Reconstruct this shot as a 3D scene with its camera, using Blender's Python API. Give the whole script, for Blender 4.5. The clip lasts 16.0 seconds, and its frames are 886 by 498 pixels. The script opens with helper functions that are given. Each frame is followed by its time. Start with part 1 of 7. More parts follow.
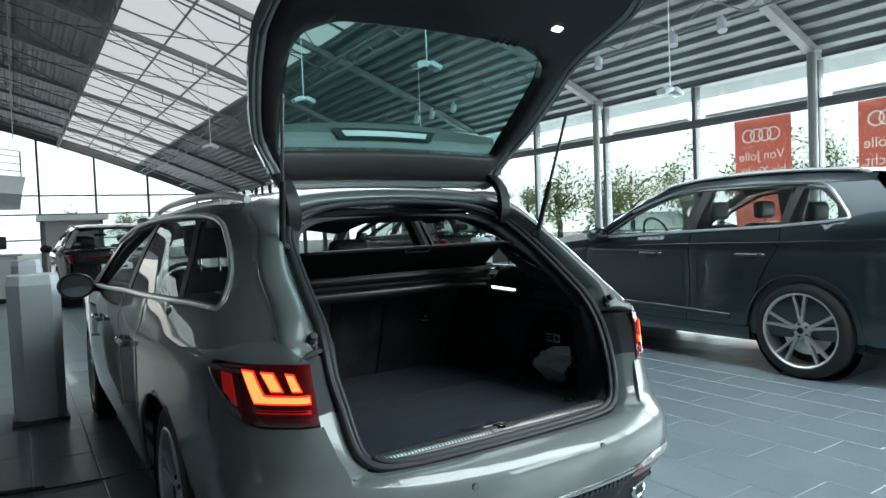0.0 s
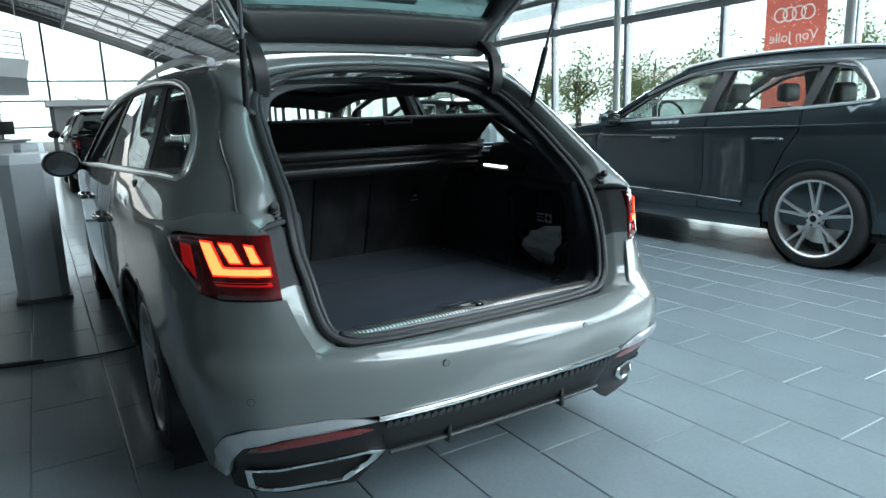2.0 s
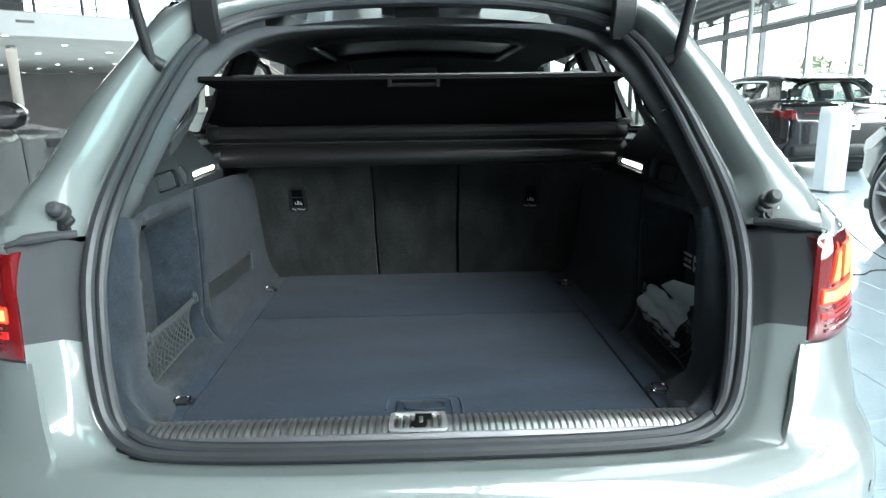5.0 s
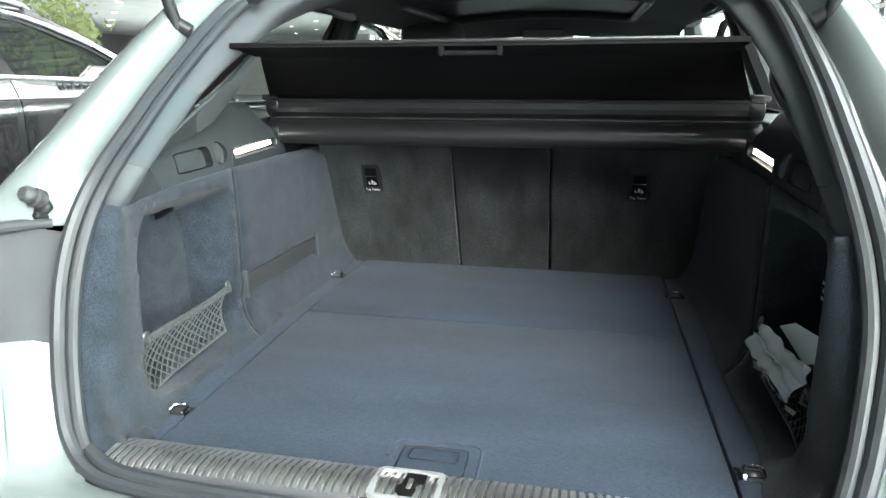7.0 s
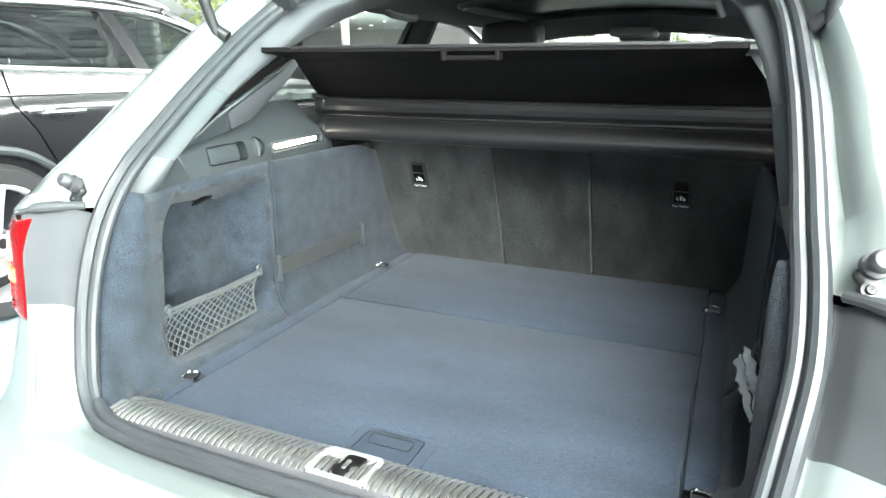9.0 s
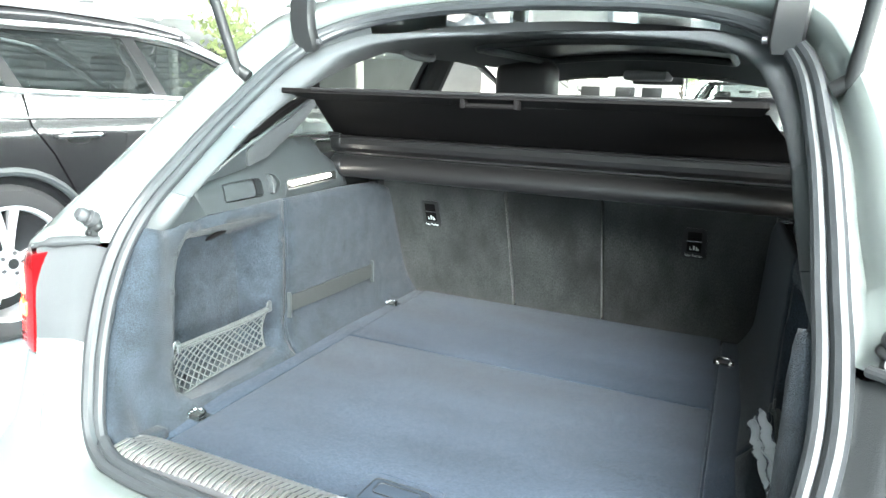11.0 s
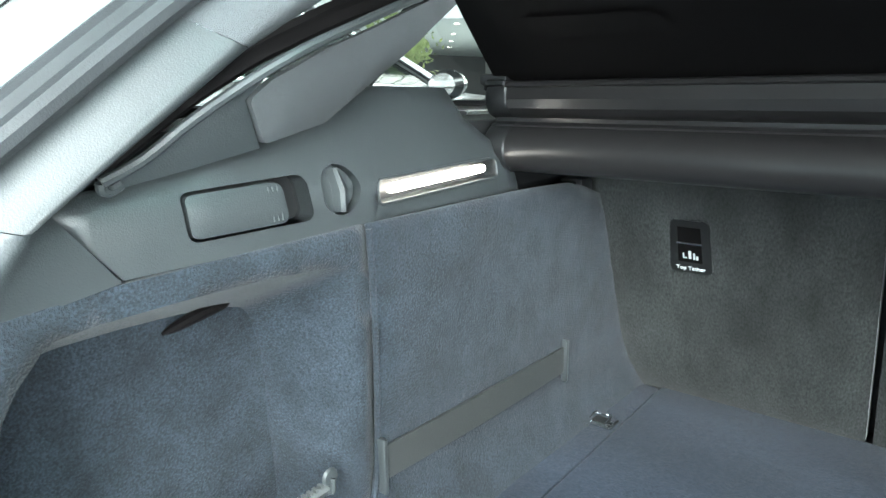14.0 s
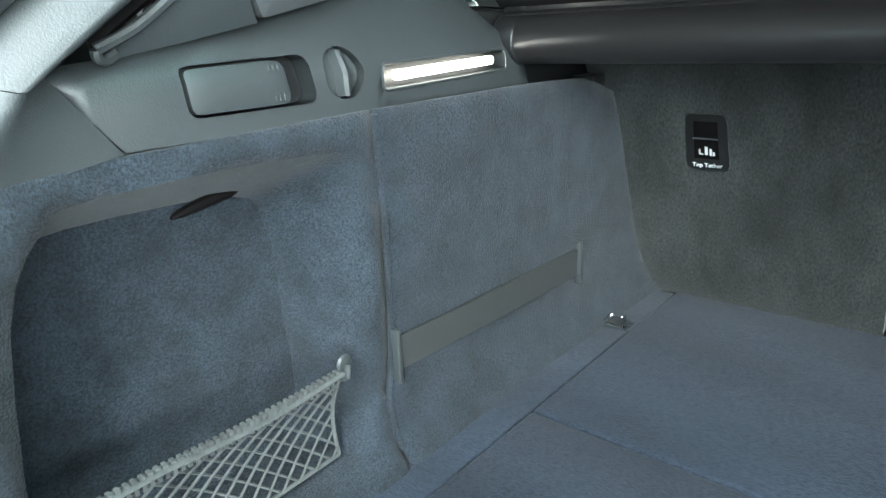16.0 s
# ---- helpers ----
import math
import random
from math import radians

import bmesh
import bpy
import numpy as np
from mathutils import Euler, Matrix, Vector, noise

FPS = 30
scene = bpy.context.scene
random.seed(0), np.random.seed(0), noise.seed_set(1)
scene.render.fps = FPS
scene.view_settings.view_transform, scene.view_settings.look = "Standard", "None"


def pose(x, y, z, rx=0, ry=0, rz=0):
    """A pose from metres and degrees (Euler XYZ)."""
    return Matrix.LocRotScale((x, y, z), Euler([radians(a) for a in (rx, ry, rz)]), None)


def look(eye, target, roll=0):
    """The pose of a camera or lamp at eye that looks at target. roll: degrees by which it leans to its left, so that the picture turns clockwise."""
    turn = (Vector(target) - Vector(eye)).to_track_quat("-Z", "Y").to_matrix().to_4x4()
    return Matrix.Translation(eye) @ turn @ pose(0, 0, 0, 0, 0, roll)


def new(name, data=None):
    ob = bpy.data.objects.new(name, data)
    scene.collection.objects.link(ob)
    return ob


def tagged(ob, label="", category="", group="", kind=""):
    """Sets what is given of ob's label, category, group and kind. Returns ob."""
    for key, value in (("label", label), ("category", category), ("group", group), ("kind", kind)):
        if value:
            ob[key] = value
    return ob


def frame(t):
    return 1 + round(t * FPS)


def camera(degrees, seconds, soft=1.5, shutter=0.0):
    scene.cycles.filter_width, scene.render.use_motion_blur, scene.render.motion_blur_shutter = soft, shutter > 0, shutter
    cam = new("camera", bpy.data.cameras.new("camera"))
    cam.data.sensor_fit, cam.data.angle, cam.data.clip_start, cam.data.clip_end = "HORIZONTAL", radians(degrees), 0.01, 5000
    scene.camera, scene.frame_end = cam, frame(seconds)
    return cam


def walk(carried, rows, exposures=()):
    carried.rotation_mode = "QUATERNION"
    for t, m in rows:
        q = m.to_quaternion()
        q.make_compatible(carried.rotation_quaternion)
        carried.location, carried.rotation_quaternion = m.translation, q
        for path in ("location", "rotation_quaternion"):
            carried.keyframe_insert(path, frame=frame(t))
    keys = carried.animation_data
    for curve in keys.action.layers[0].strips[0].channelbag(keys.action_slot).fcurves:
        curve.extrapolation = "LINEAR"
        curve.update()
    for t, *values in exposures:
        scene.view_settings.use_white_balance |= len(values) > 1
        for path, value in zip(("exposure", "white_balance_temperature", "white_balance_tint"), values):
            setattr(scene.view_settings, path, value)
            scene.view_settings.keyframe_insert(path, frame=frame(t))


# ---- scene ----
# The camera and its walk.
cam = camera(68.0, 16.0)
PATH = [
    (0, (-1.29, -1.662, 1.28), (-0.204, 0.016, 1.207), -2.3),
    (0.5, (-1.304, -1.671, 1.248), (-0.241, 0.011, 1.042), -2.4),
    (1, (-1.316, -1.687, 1.226), (-0.286, -0.002, 0.908), -2.2),
    (1.5, (-1.301, -1.672, 1.224), (-0.28, 0.01, 0.864), -1.9),
    (2, (-1.117, -1.617, 1.199), (-0.105, 0.062, 0.803), -2.0),
    (2.5, (-0.749, -1.52, 1.181), (0.147, 0.219, 0.766), -0.7),
    (3, (-0.497, -1.341, 1.157), (0.211, 0.479, 0.726), 0.9),
    (3.5, (-0.303, -1.174, 1.162), (0.227, 0.711, 0.754), 0.1),
    (4, (-0.144, -1.09, 1.145), (0.201, 0.842, 0.759), -0.8),
    (4.2, (-0.065, -1.077, 1.14), (0.166, 0.872, 0.754), -1.1),
    (6.5, (0.072, -0.766, 1.138), (-0.041, 1.161, 0.611), -0.5),
    (7, (0.198, -0.71, 1.156), (-0.206, 1.175, 0.624), -0.3),
    (7.5, (0.342, -0.677, 1.168), (-0.28, 1.142, 0.615), 1.0),
    (8, (0.429, -0.666, 1.171), (-0.302, 1.111, 0.617), 0.2),
    (8.5, (0.459, -0.663, 1.174), (-0.319, 1.094, 0.62), -0.2),
    (9, (0.451, -0.668, 1.176), (-0.327, 1.091, 0.625), -0.1),
    (11.3, (0.424, -0.66, 1.208), (-0.38, 1.111, 0.743), 1.8),
    (11.5, (0.334, -0.615, 1.207), (-0.474, 1.143, 0.702), 1.3),
    (12, (0.162, -0.452, 1.187), (-0.725, 1.271, 0.69), 1.2),
    (12.5, (0.063, -0.266, 1.17), (-0.864, 1.438, 0.683), 0.9),
    (13, (0.007, -0.07, 1.155), (-1.067, 1.546, 0.671), 0.5),
    (13.5, (-0.048, 0.044, 1.118), (-1.227, 1.58, 0.618), 0.1),
    (14, (-0.082, 0.12, 1.078), (-1.309, 1.627, 0.606), -0.7),
    (14.5, (-0.097, 0.153, 1.072), (-1.352, 1.655, 0.659), -0.8),
    (15, (-0.081, 0.157, 1.065), (-1.339, 1.658, 0.659), -1.0),
    (15.5, (-0.074, 0.14, 1.04), (-1.317, 1.621, 0.528), -1.4),
    (16, (-0.071, 0.118, 1.023), (-1.312, 1.551, 0.385), -2.6),
]
EXPOSURE = [(0.0, -1.35, 6150, 3), (1.5, -1.15, 5950, 3), (4.0, -0.5, 6050, 3), (6.3, 1.0, 6600, 5), (7.0, 1.28, 6700, 5), (8.0, 1.8, 6800, 5), (9.0, 2.0, 6800, 5), (11.3, 2.3, 6700, 5), (12.0, 2.2, 6700, 5), (13.0, 1.8, 6600, 5),
            (14.5, 1.5, 6400, 3), (16.0, 1.3, 6350, 2)]
walk(cam, [(t, look(eye, target, roll)) for t, eye, target, roll in PATH], EXPOSURE)

# World, sun, the daylight in the large openings and an added fill lamp.
world = bpy.data.worlds.new("daylight")
scene.world = world
world.use_nodes = True
wt = world.node_tree
sky = wt.nodes.new("ShaderNodeTexSky")
sky.sky_type = "NISHITA"
sky.sun_disc = False
sky.sun_elevation, sky.sun_rotation = radians(54), radians(215)
wt.links.new(sky.outputs[0], wt.nodes["Background"].inputs[0])
wt.nodes["Background"].inputs[1].default_value = 0.15
sun = new("sun", bpy.data.lights.new("sun", "SUN"))
sun.data.energy, sun.data.angle, sun.data.color = 5.0, radians(0.5), (1.0, 0.95, 0.88)
sun.matrix_world = look((-14, -20, 34), (0, 0, 0))


def window_light(name, eye, target, wide, high, watts, colour=(0.90, 0.96, 1.0)):
    """An area lamp: daylight through an opening, a field of downlights, added fill."""
    lamp = new(name, bpy.data.lights.new(name, "AREA"))
    lamp.data.shape, lamp.data.size, lamp.data.size_y = "RECTANGLE", wide, high
    lamp.data.energy, lamp.data.color = watts, colour
    lamp.matrix_world = look(eye, target)
    return lamp


window_light("daylight_east", (8.3, 1.0, 2.1), (0, 1.0, 2.1), 26.0, 2.4, 4600)
window_light("daylight_north", (-3.0, 34.6, 3.2), (-3.0, 0, 3.2), 20.0, 5.0, 900)
# Fill lamp added under the unseen southern roof to light the open boot.
window_light("boot_fill", (3.3, -5.5, 4.75), (1.3, -4.6, 0), 2.4, 11.0, 3000)
window_light("daylight_skylight", (2.35, 4.5, 4.85), (2.35, 4.5, 0), 2.4, 13.0, 800, (0.86, 0.95, 1.0))
window_light("gallery_downlights", (-8.0, 17.5, 2.56), (-8.0, 17.5, 0), 11.0, 8.0, 1100, (1.0, 0.93, 0.84))

# Materials.
def material(name, colour, rough=0.5, metal=0.0, vary=0.0, scale=8.0, bump=0.0, bump_scale=200.0, coat=0.0, ior=1.5, spec=0.5, stretch=(1, 1, 1), fine=0.0, random=0.0, sheen=0.0):
    """A surface with variation at two scales: broad tone (vary, at scale) and grain (fine and bump, at bump_scale)."""
    m = bpy.data.materials.new(name)
    m.use_nodes = True
    n, l = m.node_tree.nodes, m.node_tree.links
    b = n["Principled BSDF"]
    b.inputs["Roughness"].default_value, b.inputs["Metallic"].default_value = rough, metal
    b.inputs["Coat Weight"].default_value, b.inputs["Coat Roughness"].default_value = coat, 0.03
    b.inputs["IOR"].default_value, b.inputs["Specular IOR Level"].default_value = ior, spec
    b.inputs["Sheen Weight"].default_value = sheen
    b.inputs["Base Color"].default_value = (*colour, 1)
    if not (vary or bump or fine or random):
        return m
    co = n.new("ShaderNodeTexCoord")
    mp = n.new("ShaderNodeMapping")
    mp.inputs["Scale"].default_value = stretch
    l.new(co.outputs["Object"], mp.inputs[0])
    t1, t2 = n.new("ShaderNodeTexNoise"), n.new("ShaderNodeTexNoise")
    t1.inputs["Scale"].default_value, t1.inputs["Detail"].default_value = scale, 4
    t2.inputs["Scale"].default_value, t2.inputs["Detail"].default_value = bump_scale, 2
    l.new(mp.outputs[0], t1.inputs[0])
    l.new(mp.outputs[0], t2.inputs[0])
    r1 = n.new("ShaderNodeMapRange")
    r1.inputs[1].default_value, r1.inputs[2].default_value = 0.3, 0.7
    r1.inputs[3].default_value, r1.inputs[4].default_value = 1 - vary, 1 + vary
    l.new(t1.outputs[0], r1.inputs[0])
    r2 = n.new("ShaderNodeMapRange")
    r2.inputs[1].default_value, r2.inputs[2].default_value = 0.3, 0.7
    r2.inputs[3].default_value, r2.inputs[4].default_value = 1 - fine, 1 + fine
    l.new(t2.outputs[0], r2.inputs[0])
    mul = n.new("ShaderNodeMath")
    mul.operation = "MULTIPLY"
    l.new(r1.outputs[0], mul.inputs[0])
    l.new(r2.outputs[0], mul.inputs[1])
    last = mul
    if random:
        info = n.new("ShaderNodeObjectInfo")
        geo = n.new("ShaderNodeNewGeometry")
        add = n.new("ShaderNodeMath")
        add.operation = "ADD"
        l.new(info.outputs["Random"], add.inputs[0])
        l.new(geo.outputs["Random Per Island"], add.inputs[1])
        r3 = n.new("ShaderNodeMapRange")
        r3.inputs[1].default_value, r3.inputs[2].default_value = 0, 2
        r3.inputs[3].default_value, r3.inputs[4].default_value = 1 - random, 1 + random
        l.new(add.outputs[0], r3.inputs[0])
        last = n.new("ShaderNodeMath")
        last.operation = "MULTIPLY"
        l.new(mul.outputs[0], last.inputs[0])
        l.new(r3.outputs[0], last.inputs[1])
    mix = n.new("ShaderNodeVectorMath")
    mix.operation = "SCALE"
    mix.inputs[0].default_value = colour
    l.new(last.outputs[0], mix.inputs["Scale"])
    l.new(mix.outputs[0], b.inputs["Base Color"])
    if vary:
        r4 = n.new("ShaderNodeMapRange")
        r4.inputs[3].default_value, r4.inputs[4].default_value = max(0.02, rough - 0.6 * vary * rough), min(1, rough + 0.6 * vary * rough)
        l.new(t1.outputs[0], r4.inputs[0])
        l.new(r4.outputs[0], b.inputs["Roughness"])
    if bump:
        bp = n.new("ShaderNodeBump")
        bp.inputs["Strength"].default_value, bp.inputs["Distance"].default_value = 1.0, bump
        l.new(t2.outputs[0], bp.inputs["Height"])
        l.new(bp.outputs[0], b.inputs["Normal"])
    return m


def glow(name, colour, strength):
    m = bpy.data.materials.new(name)
    m.use_nodes = True
    b = m.node_tree.nodes["Principled BSDF"]
    b.inputs["Base Color"].default_value = (*colour, 1)
    b.inputs["Emission Color"].default_value = (*colour, 1)
    b.inputs["Emission Strength"].default_value = strength
    b.inputs["Roughness"].default_value = 0.3
    return m


def clear(name, tint=(1, 1, 1), gloss=0.06, rough=0.02, milk=0.0):
    """Thin glass: a tinted view through with a mirror gloss that grows towards grazing."""
    m = bpy.data.materials.new(name)
    m.use_nodes = True
    n, l = m.node_tree.nodes, m.node_tree.links
    n.remove(n["Principled BSDF"])
    tr, gl, mx, fr = n.new("ShaderNodeBsdfTransparent"), n.new("ShaderNodeBsdfGlossy"), n.new("ShaderNodeMixShader"), n.new("ShaderNodeLayerWeight")
    tr.inputs[0].default_value = (*tint, 1)
    gl.inputs["Roughness"].default_value = rough
    fr.inputs[0].default_value = 0.5
    po, sc = n.new("ShaderNodeMath"), n.new("ShaderNodeMath")
    po.operation, sc.operation = "POWER", "MULTIPLY_ADD"
    po.inputs[1].default_value, sc.inputs[1].default_value, sc.inputs[2].default_value = 4.0, 0.9 - gloss, gloss
    l.new(fr.outputs["Facing"], po.inputs[0])
    l.new(po.outputs[0], sc.inputs[0])
    l.new(sc.outputs[0], mx.inputs[0])
    base = tr
    if milk:
        base, df = n.new("ShaderNodeMixShader"), n.new("ShaderNodeBsdfDiffuse")
        base.inputs[0].default_value, df.inputs[0].default_value = milk, (0.8, 0.82, 0.82, 1)
        l.new(tr.outputs[0], base.inputs[1])
        l.new(df.outputs[0], base.inputs[2])
    l.new(base.outputs[0], mx.inputs[1])
    l.new(gl.outputs[0], mx.inputs[2])
    l.new(mx.outputs[0], n["Material Output"].inputs[0])
    return m


def translucent(name, colour, matt=0.25):
    m = bpy.data.materials.new(name)
    m.use_nodes = True
    n, l = m.node_tree.nodes, m.node_tree.links
    n.remove(n["Principled BSDF"])
    a, b, mx = n.new("ShaderNodeBsdfTranslucent"), n.new("ShaderNodeBsdfDiffuse"), n.new("ShaderNodeMixShader")
    a.inputs[0].default_value = b.inputs[0].default_value = (*colour, 1)
    mx.inputs[0].default_value = matt
    l.new(a.outputs[0], mx.inputs[1])
    l.new(b.outputs[0], mx.inputs[2])
    l.new(mx.outputs[0], n["Material Output"].inputs[0])
    return m


PAINT = material("solid_grey_paint", (0.110, 0.125, 0.121), 0.40, 0.0, vary=0.02, scale=3, coat=1.0, spec=0.3, fine=0.02, bump_scale=900)
PAINT_DARK = material("dark_metallic_paint", (0.036, 0.051, 0.060), 0.30, 0.75, vary=0.04, scale=3, coat=1.0, fine=0.05, bump_scale=900)
PAINT_BLACK = material("black_paint", (0.009, 0.009, 0.010), 0.25, 0.1, vary=0.04, scale=3, coat=1.0)
RUBBER = material("black_rubber", (0.022, 0.023, 0.025), 0.6, vary=0.2, scale=30, bump=0.0003, bump_scale=400)
SEAL = material("grey_seal_rubber", (0.019, 0.021, 0.023), 0.42, vary=0.12, scale=25, bump=0.0002, bump_scale=600, spec=0.35)
TYRE = material("tyre_rubber", (0.011, 0.011, 0.012), 0.7, vary=0.25, scale=20, bump=0.0006, bump_scale=300)
PLASTIC = material("grained_dark_plastic", (0.0235, 0.0275, 0.029), 0.46, vary=0.08, scale=10, bump=0.00022, bump_scale=700, fine=0.05)
LAMP_SURROUND = material("matt_grey_plastic", (0.03, 0.032, 0.034), 0.65, vary=0.08, scale=10, bump=0.0003, bump_scale=600, spec=0.15)
PLASTIC_BLACK = material("black_plastic", (0.009, 0.0095, 0.010), 0.42, vary=0.12, scale=12, bump=0.0002, bump_scale=600, spec=0.3)
ROLLER = material("satin_roller_plastic", (0.011, 0.0105, 0.0108), 0.30, vary=0.08, scale=14, bump=0.00006, bump_scale=900, spec=0.4)
CARPET = material("blue_grey_carpet", (0.0142, 0.0186, 0.0240), 0.95, vary=0.36, scale=24, bump=0.0016, bump_scale=480, fine=0.55, spec=0.1, sheen=0.07)
CARPET_FLOOR = material("load_floor_carpet", (0.0182, 0.0250, 0.0365), 0.95, vary=0.24, scale=5, stretch=(0.5, 1.8, 1), bump=0.0012, bump_scale=420, fine=0.42, spec=0.1, sheen=0.05)
FELT = material("seat_back_felt", (0.0202, 0.0222, 0.0222), 0.92, vary=0.55, scale=13, stretch=(1, 1, 0.35), bump=0.0008, bump_scale=420, fine=0.4, spec=0.12, sheen=0.15)
WEAVE = material("woven_pillar_cloth", (0.036, 0.040, 0.043), 0.85, vary=0.05, scale=12, bump=0.0008, bump_scale=1300, fine=0.3)
COVER = material("load_cover_fabric", (0.0036, 0.0032, 0.0033), 0.7, vary=0.15, scale=5, bump=0.0002, bump_scale=900, spec=0.07)
MIRROR = material("mirror_glass", (0.32, 0.34, 0.35), 0.04, 1.0)
SATIN_CHROME = material("satin_chrome", (0.82, 0.83, 0.83), 0.30, 1.0, vary=0.05, scale=20)
GLASS_SHOW = clear("tinted_car_glass", (0.80, 0.84, 0.82), 0.0)
CHROME = material("bright_chrome", (0.75, 0.76, 0.77), 0.12, 1.0, vary=0.1, scale=20)
STEEL = material("brushed_steel", (0.78, 0.75, 0.71), 0.34, 1.0, vary=0.1, scale=30, bump=0.00003, bump_scale=500, stretch=(0.05, 1, 1))
ALLOY = material("silver_alloy", (0.55, 0.55, 0.56), 0.32, 0.75, vary=0.06, scale=10)
ALLOY_DARK = material("dark_alloy", (0.08, 0.08, 0.085), 0.35, 0.6, vary=0.06, scale=10)
GLASS = clear("car_glass", (0.88, 0.92, 0.91), 0.03)
GLASS_TEAL = clear("green_rear_screen_glass", (0.42, 0.66, 0.64), 0.05)
GLASS_GLOSSY = clear("reflecting_car_glass", (0.55, 0.62, 0.6), 0.45)
GLASS_DARK = clear("privacy_glass", (0.62, 0.68, 0.66), 0.09)
PANE = clear("window_pane", (0.93, 0.96, 0.95), 0.05)
RED_LENS = material("red_lamp_lens", (0.09, 0.002, 0.003), 0.1, coat=1.0, vary=0.1, scale=30)
RED_GLOW = glow("red_tail_light", (1.0, 0.016, 0.006), 7.0)
AMBER_GLOW = glow("hot_lamp_core", (1.0, 0.13, 0.03), 10.0)
RED_DIM = glow("dim_red_lens", (0.7, 0.008, 0.008), 0.35)
RED_LENS_BRIGHT = material("red_reflector_lens", (0.16, 0.004, 0.006), 0.12, coat=1.0, vary=0.1, scale=30)
WHITE_GLOW = glow("white_boot_light", (1.0, 0.95, 0.88), 10.0)
WHITE = material("white_paint", (0.72, 0.73, 0.73), 0.6, vary=0.06, scale=2, bump=0.0002, bump_scale=200)
WHITE_GLOSS = material("white_lacquer", (0.48, 0.52, 0.54), 0.3, vary=0.05, scale=3, coat=0.2)
TILE = material("glazed_floor_tile", (0.205, 0.250, 0.272), 0.30, spec=0.8, coat=0.2, vary=0.1, scale=3.0, bump=0.0001, bump_scale=60, fine=0.06, random=0.05)
GROUT = material("grey_grout", (0.184, 0.224, 0.242), 0.7, vary=0.2, scale=9, bump=0.0004, bump_scale=300)
DECK = material("corrugated_roof_deck", (0.19, 0.20, 0.197), 0.5, 0.1, vary=0.12, scale=1.5, fine=0.05, bump_scale=30)
BEAM = material("painted_steel_beam", (0.22, 0.222, 0.215), 0.5, vary=0.1, scale=3)
BEAM_DARK = material("dark_steel", (0.09, 0.095, 0.1), 0.5, vary=0.12, scale=3)
FRAME = material("grey_window_frame", (0.12, 0.125, 0.13), 0.45, vary=0.1, scale=4)
SKYLIGHT = translucent("translucent_skylight", (0.97, 0.95, 0.90), 0.06)
WALL_DARK = material("dark_grey_wall", (0.09, 0.092, 0.095), 0.8, vary=0.12, scale=1.0, bump=0.0006, bump_scale=60)
CONCRETE = material("grey_wall", (0.38, 0.38, 0.38), 0.8, vary=0.1, scale=1.2, bump=0.0006, bump_scale=60)
LEAF = translucent("leaf_green", (0.36, 0.42, 0.21))
STRAP = material("grey_strap_webbing", (0.017, 0.019, 0.019), 0.7, vary=0.08, scale=20, bump=0.0004, bump_scale=700, fine=0.12)
HANDLE = material("blue_grey_handle_plastic", (0.0185, 0.0250, 0.0355), 0.75, vary=0.1, scale=20, bump=0.0002, bump_scale=700, spec=0.15)
BARK = material("bark", (0.09, 0.07, 0.055), 0.9, vary=0.3, scale=6, bump=0.01, bump_scale=30)
GROUND = material("paved_forecourt", (0.35, 0.345, 0.33), 0.85, vary=0.15, scale=0.5, fine=0.1, bump_scale=20)
ORANGE = material("banner_cloth", (0.62, 0.13, 0.085), 0.8, vary=0.06, scale=2)
ORANGE_LETTER = material("banner_print", (0.85, 0.72, 0.66), 0.8, vary=0.05, scale=3)
NET = material("grey_net_cord", (0.038, 0.042, 0.042), 0.8, vary=0.3, scale=120, bump=0.0004, bump_scale=900)
LABEL = material("printed_white", (0.55, 0.57, 0.57), 0.6, vary=0.05, scale=20)
LEATHER = material("black_leather", (0.015, 0.015, 0.016), 0.5, vary=0.15, scale=9, bump=0.0004, bump_scale=350, spec=0.3)
HEADLINER = material("headliner_cloth", (0.042, 0.046, 0.048), 0.95, vary=0.06, scale=6, bump=0.0003, bump_scale=700)


# Geometry helpers.
from mathutils.geometry import delaunay_2d_cdt


def part(name, bm, mat, parent=None, label="", sharp=35, flat=False):
    """Links a bmesh as one mesh object under a thing or a part."""
    me = bpy.data.meshes.new(name)
    bm.to_mesh(me)
    bm.free()
    me.materials.append(mat)
    if not flat:
        me.shade_smooth()
        me.set_sharp_from_angle(angle=radians(sharp))
    ob = new(name, me)
    ob.parent = parent
    if label:
        ob["label"] = label
    return ob


def thing(name, label, category, group="", kind="", at=(0, 0, 0), turn=0):
    ob = new(name)
    ob.empty_display_size = 0.1
    ob.location, ob.rotation_euler = at, (0, 0, radians(turn))
    return tagged(ob, label, category, group, kind)


def box(x0, x1, y0, y1, z0, z1, bevel=0.0, seg=2, bm=None):
    bm = bm or bmesh.new()
    made = bmesh.ops.create_cube(bm, size=1)
    for v in made["verts"]:
        v.co = Vector(((x0 + x1) / 2 + v.co.x * (x1 - x0), (y0 + y1) / 2 + v.co.y * (y1 - y0), (z0 + z1) / 2 + v.co.z * (z1 - z0)))
    if bevel:
        edges = list({e for v in made["verts"] for e in v.link_edges})
        bmesh.ops.bevel(bm, geom=edges, offset=bevel, segments=seg, profile=0.5, affect="EDGES")
    return bm


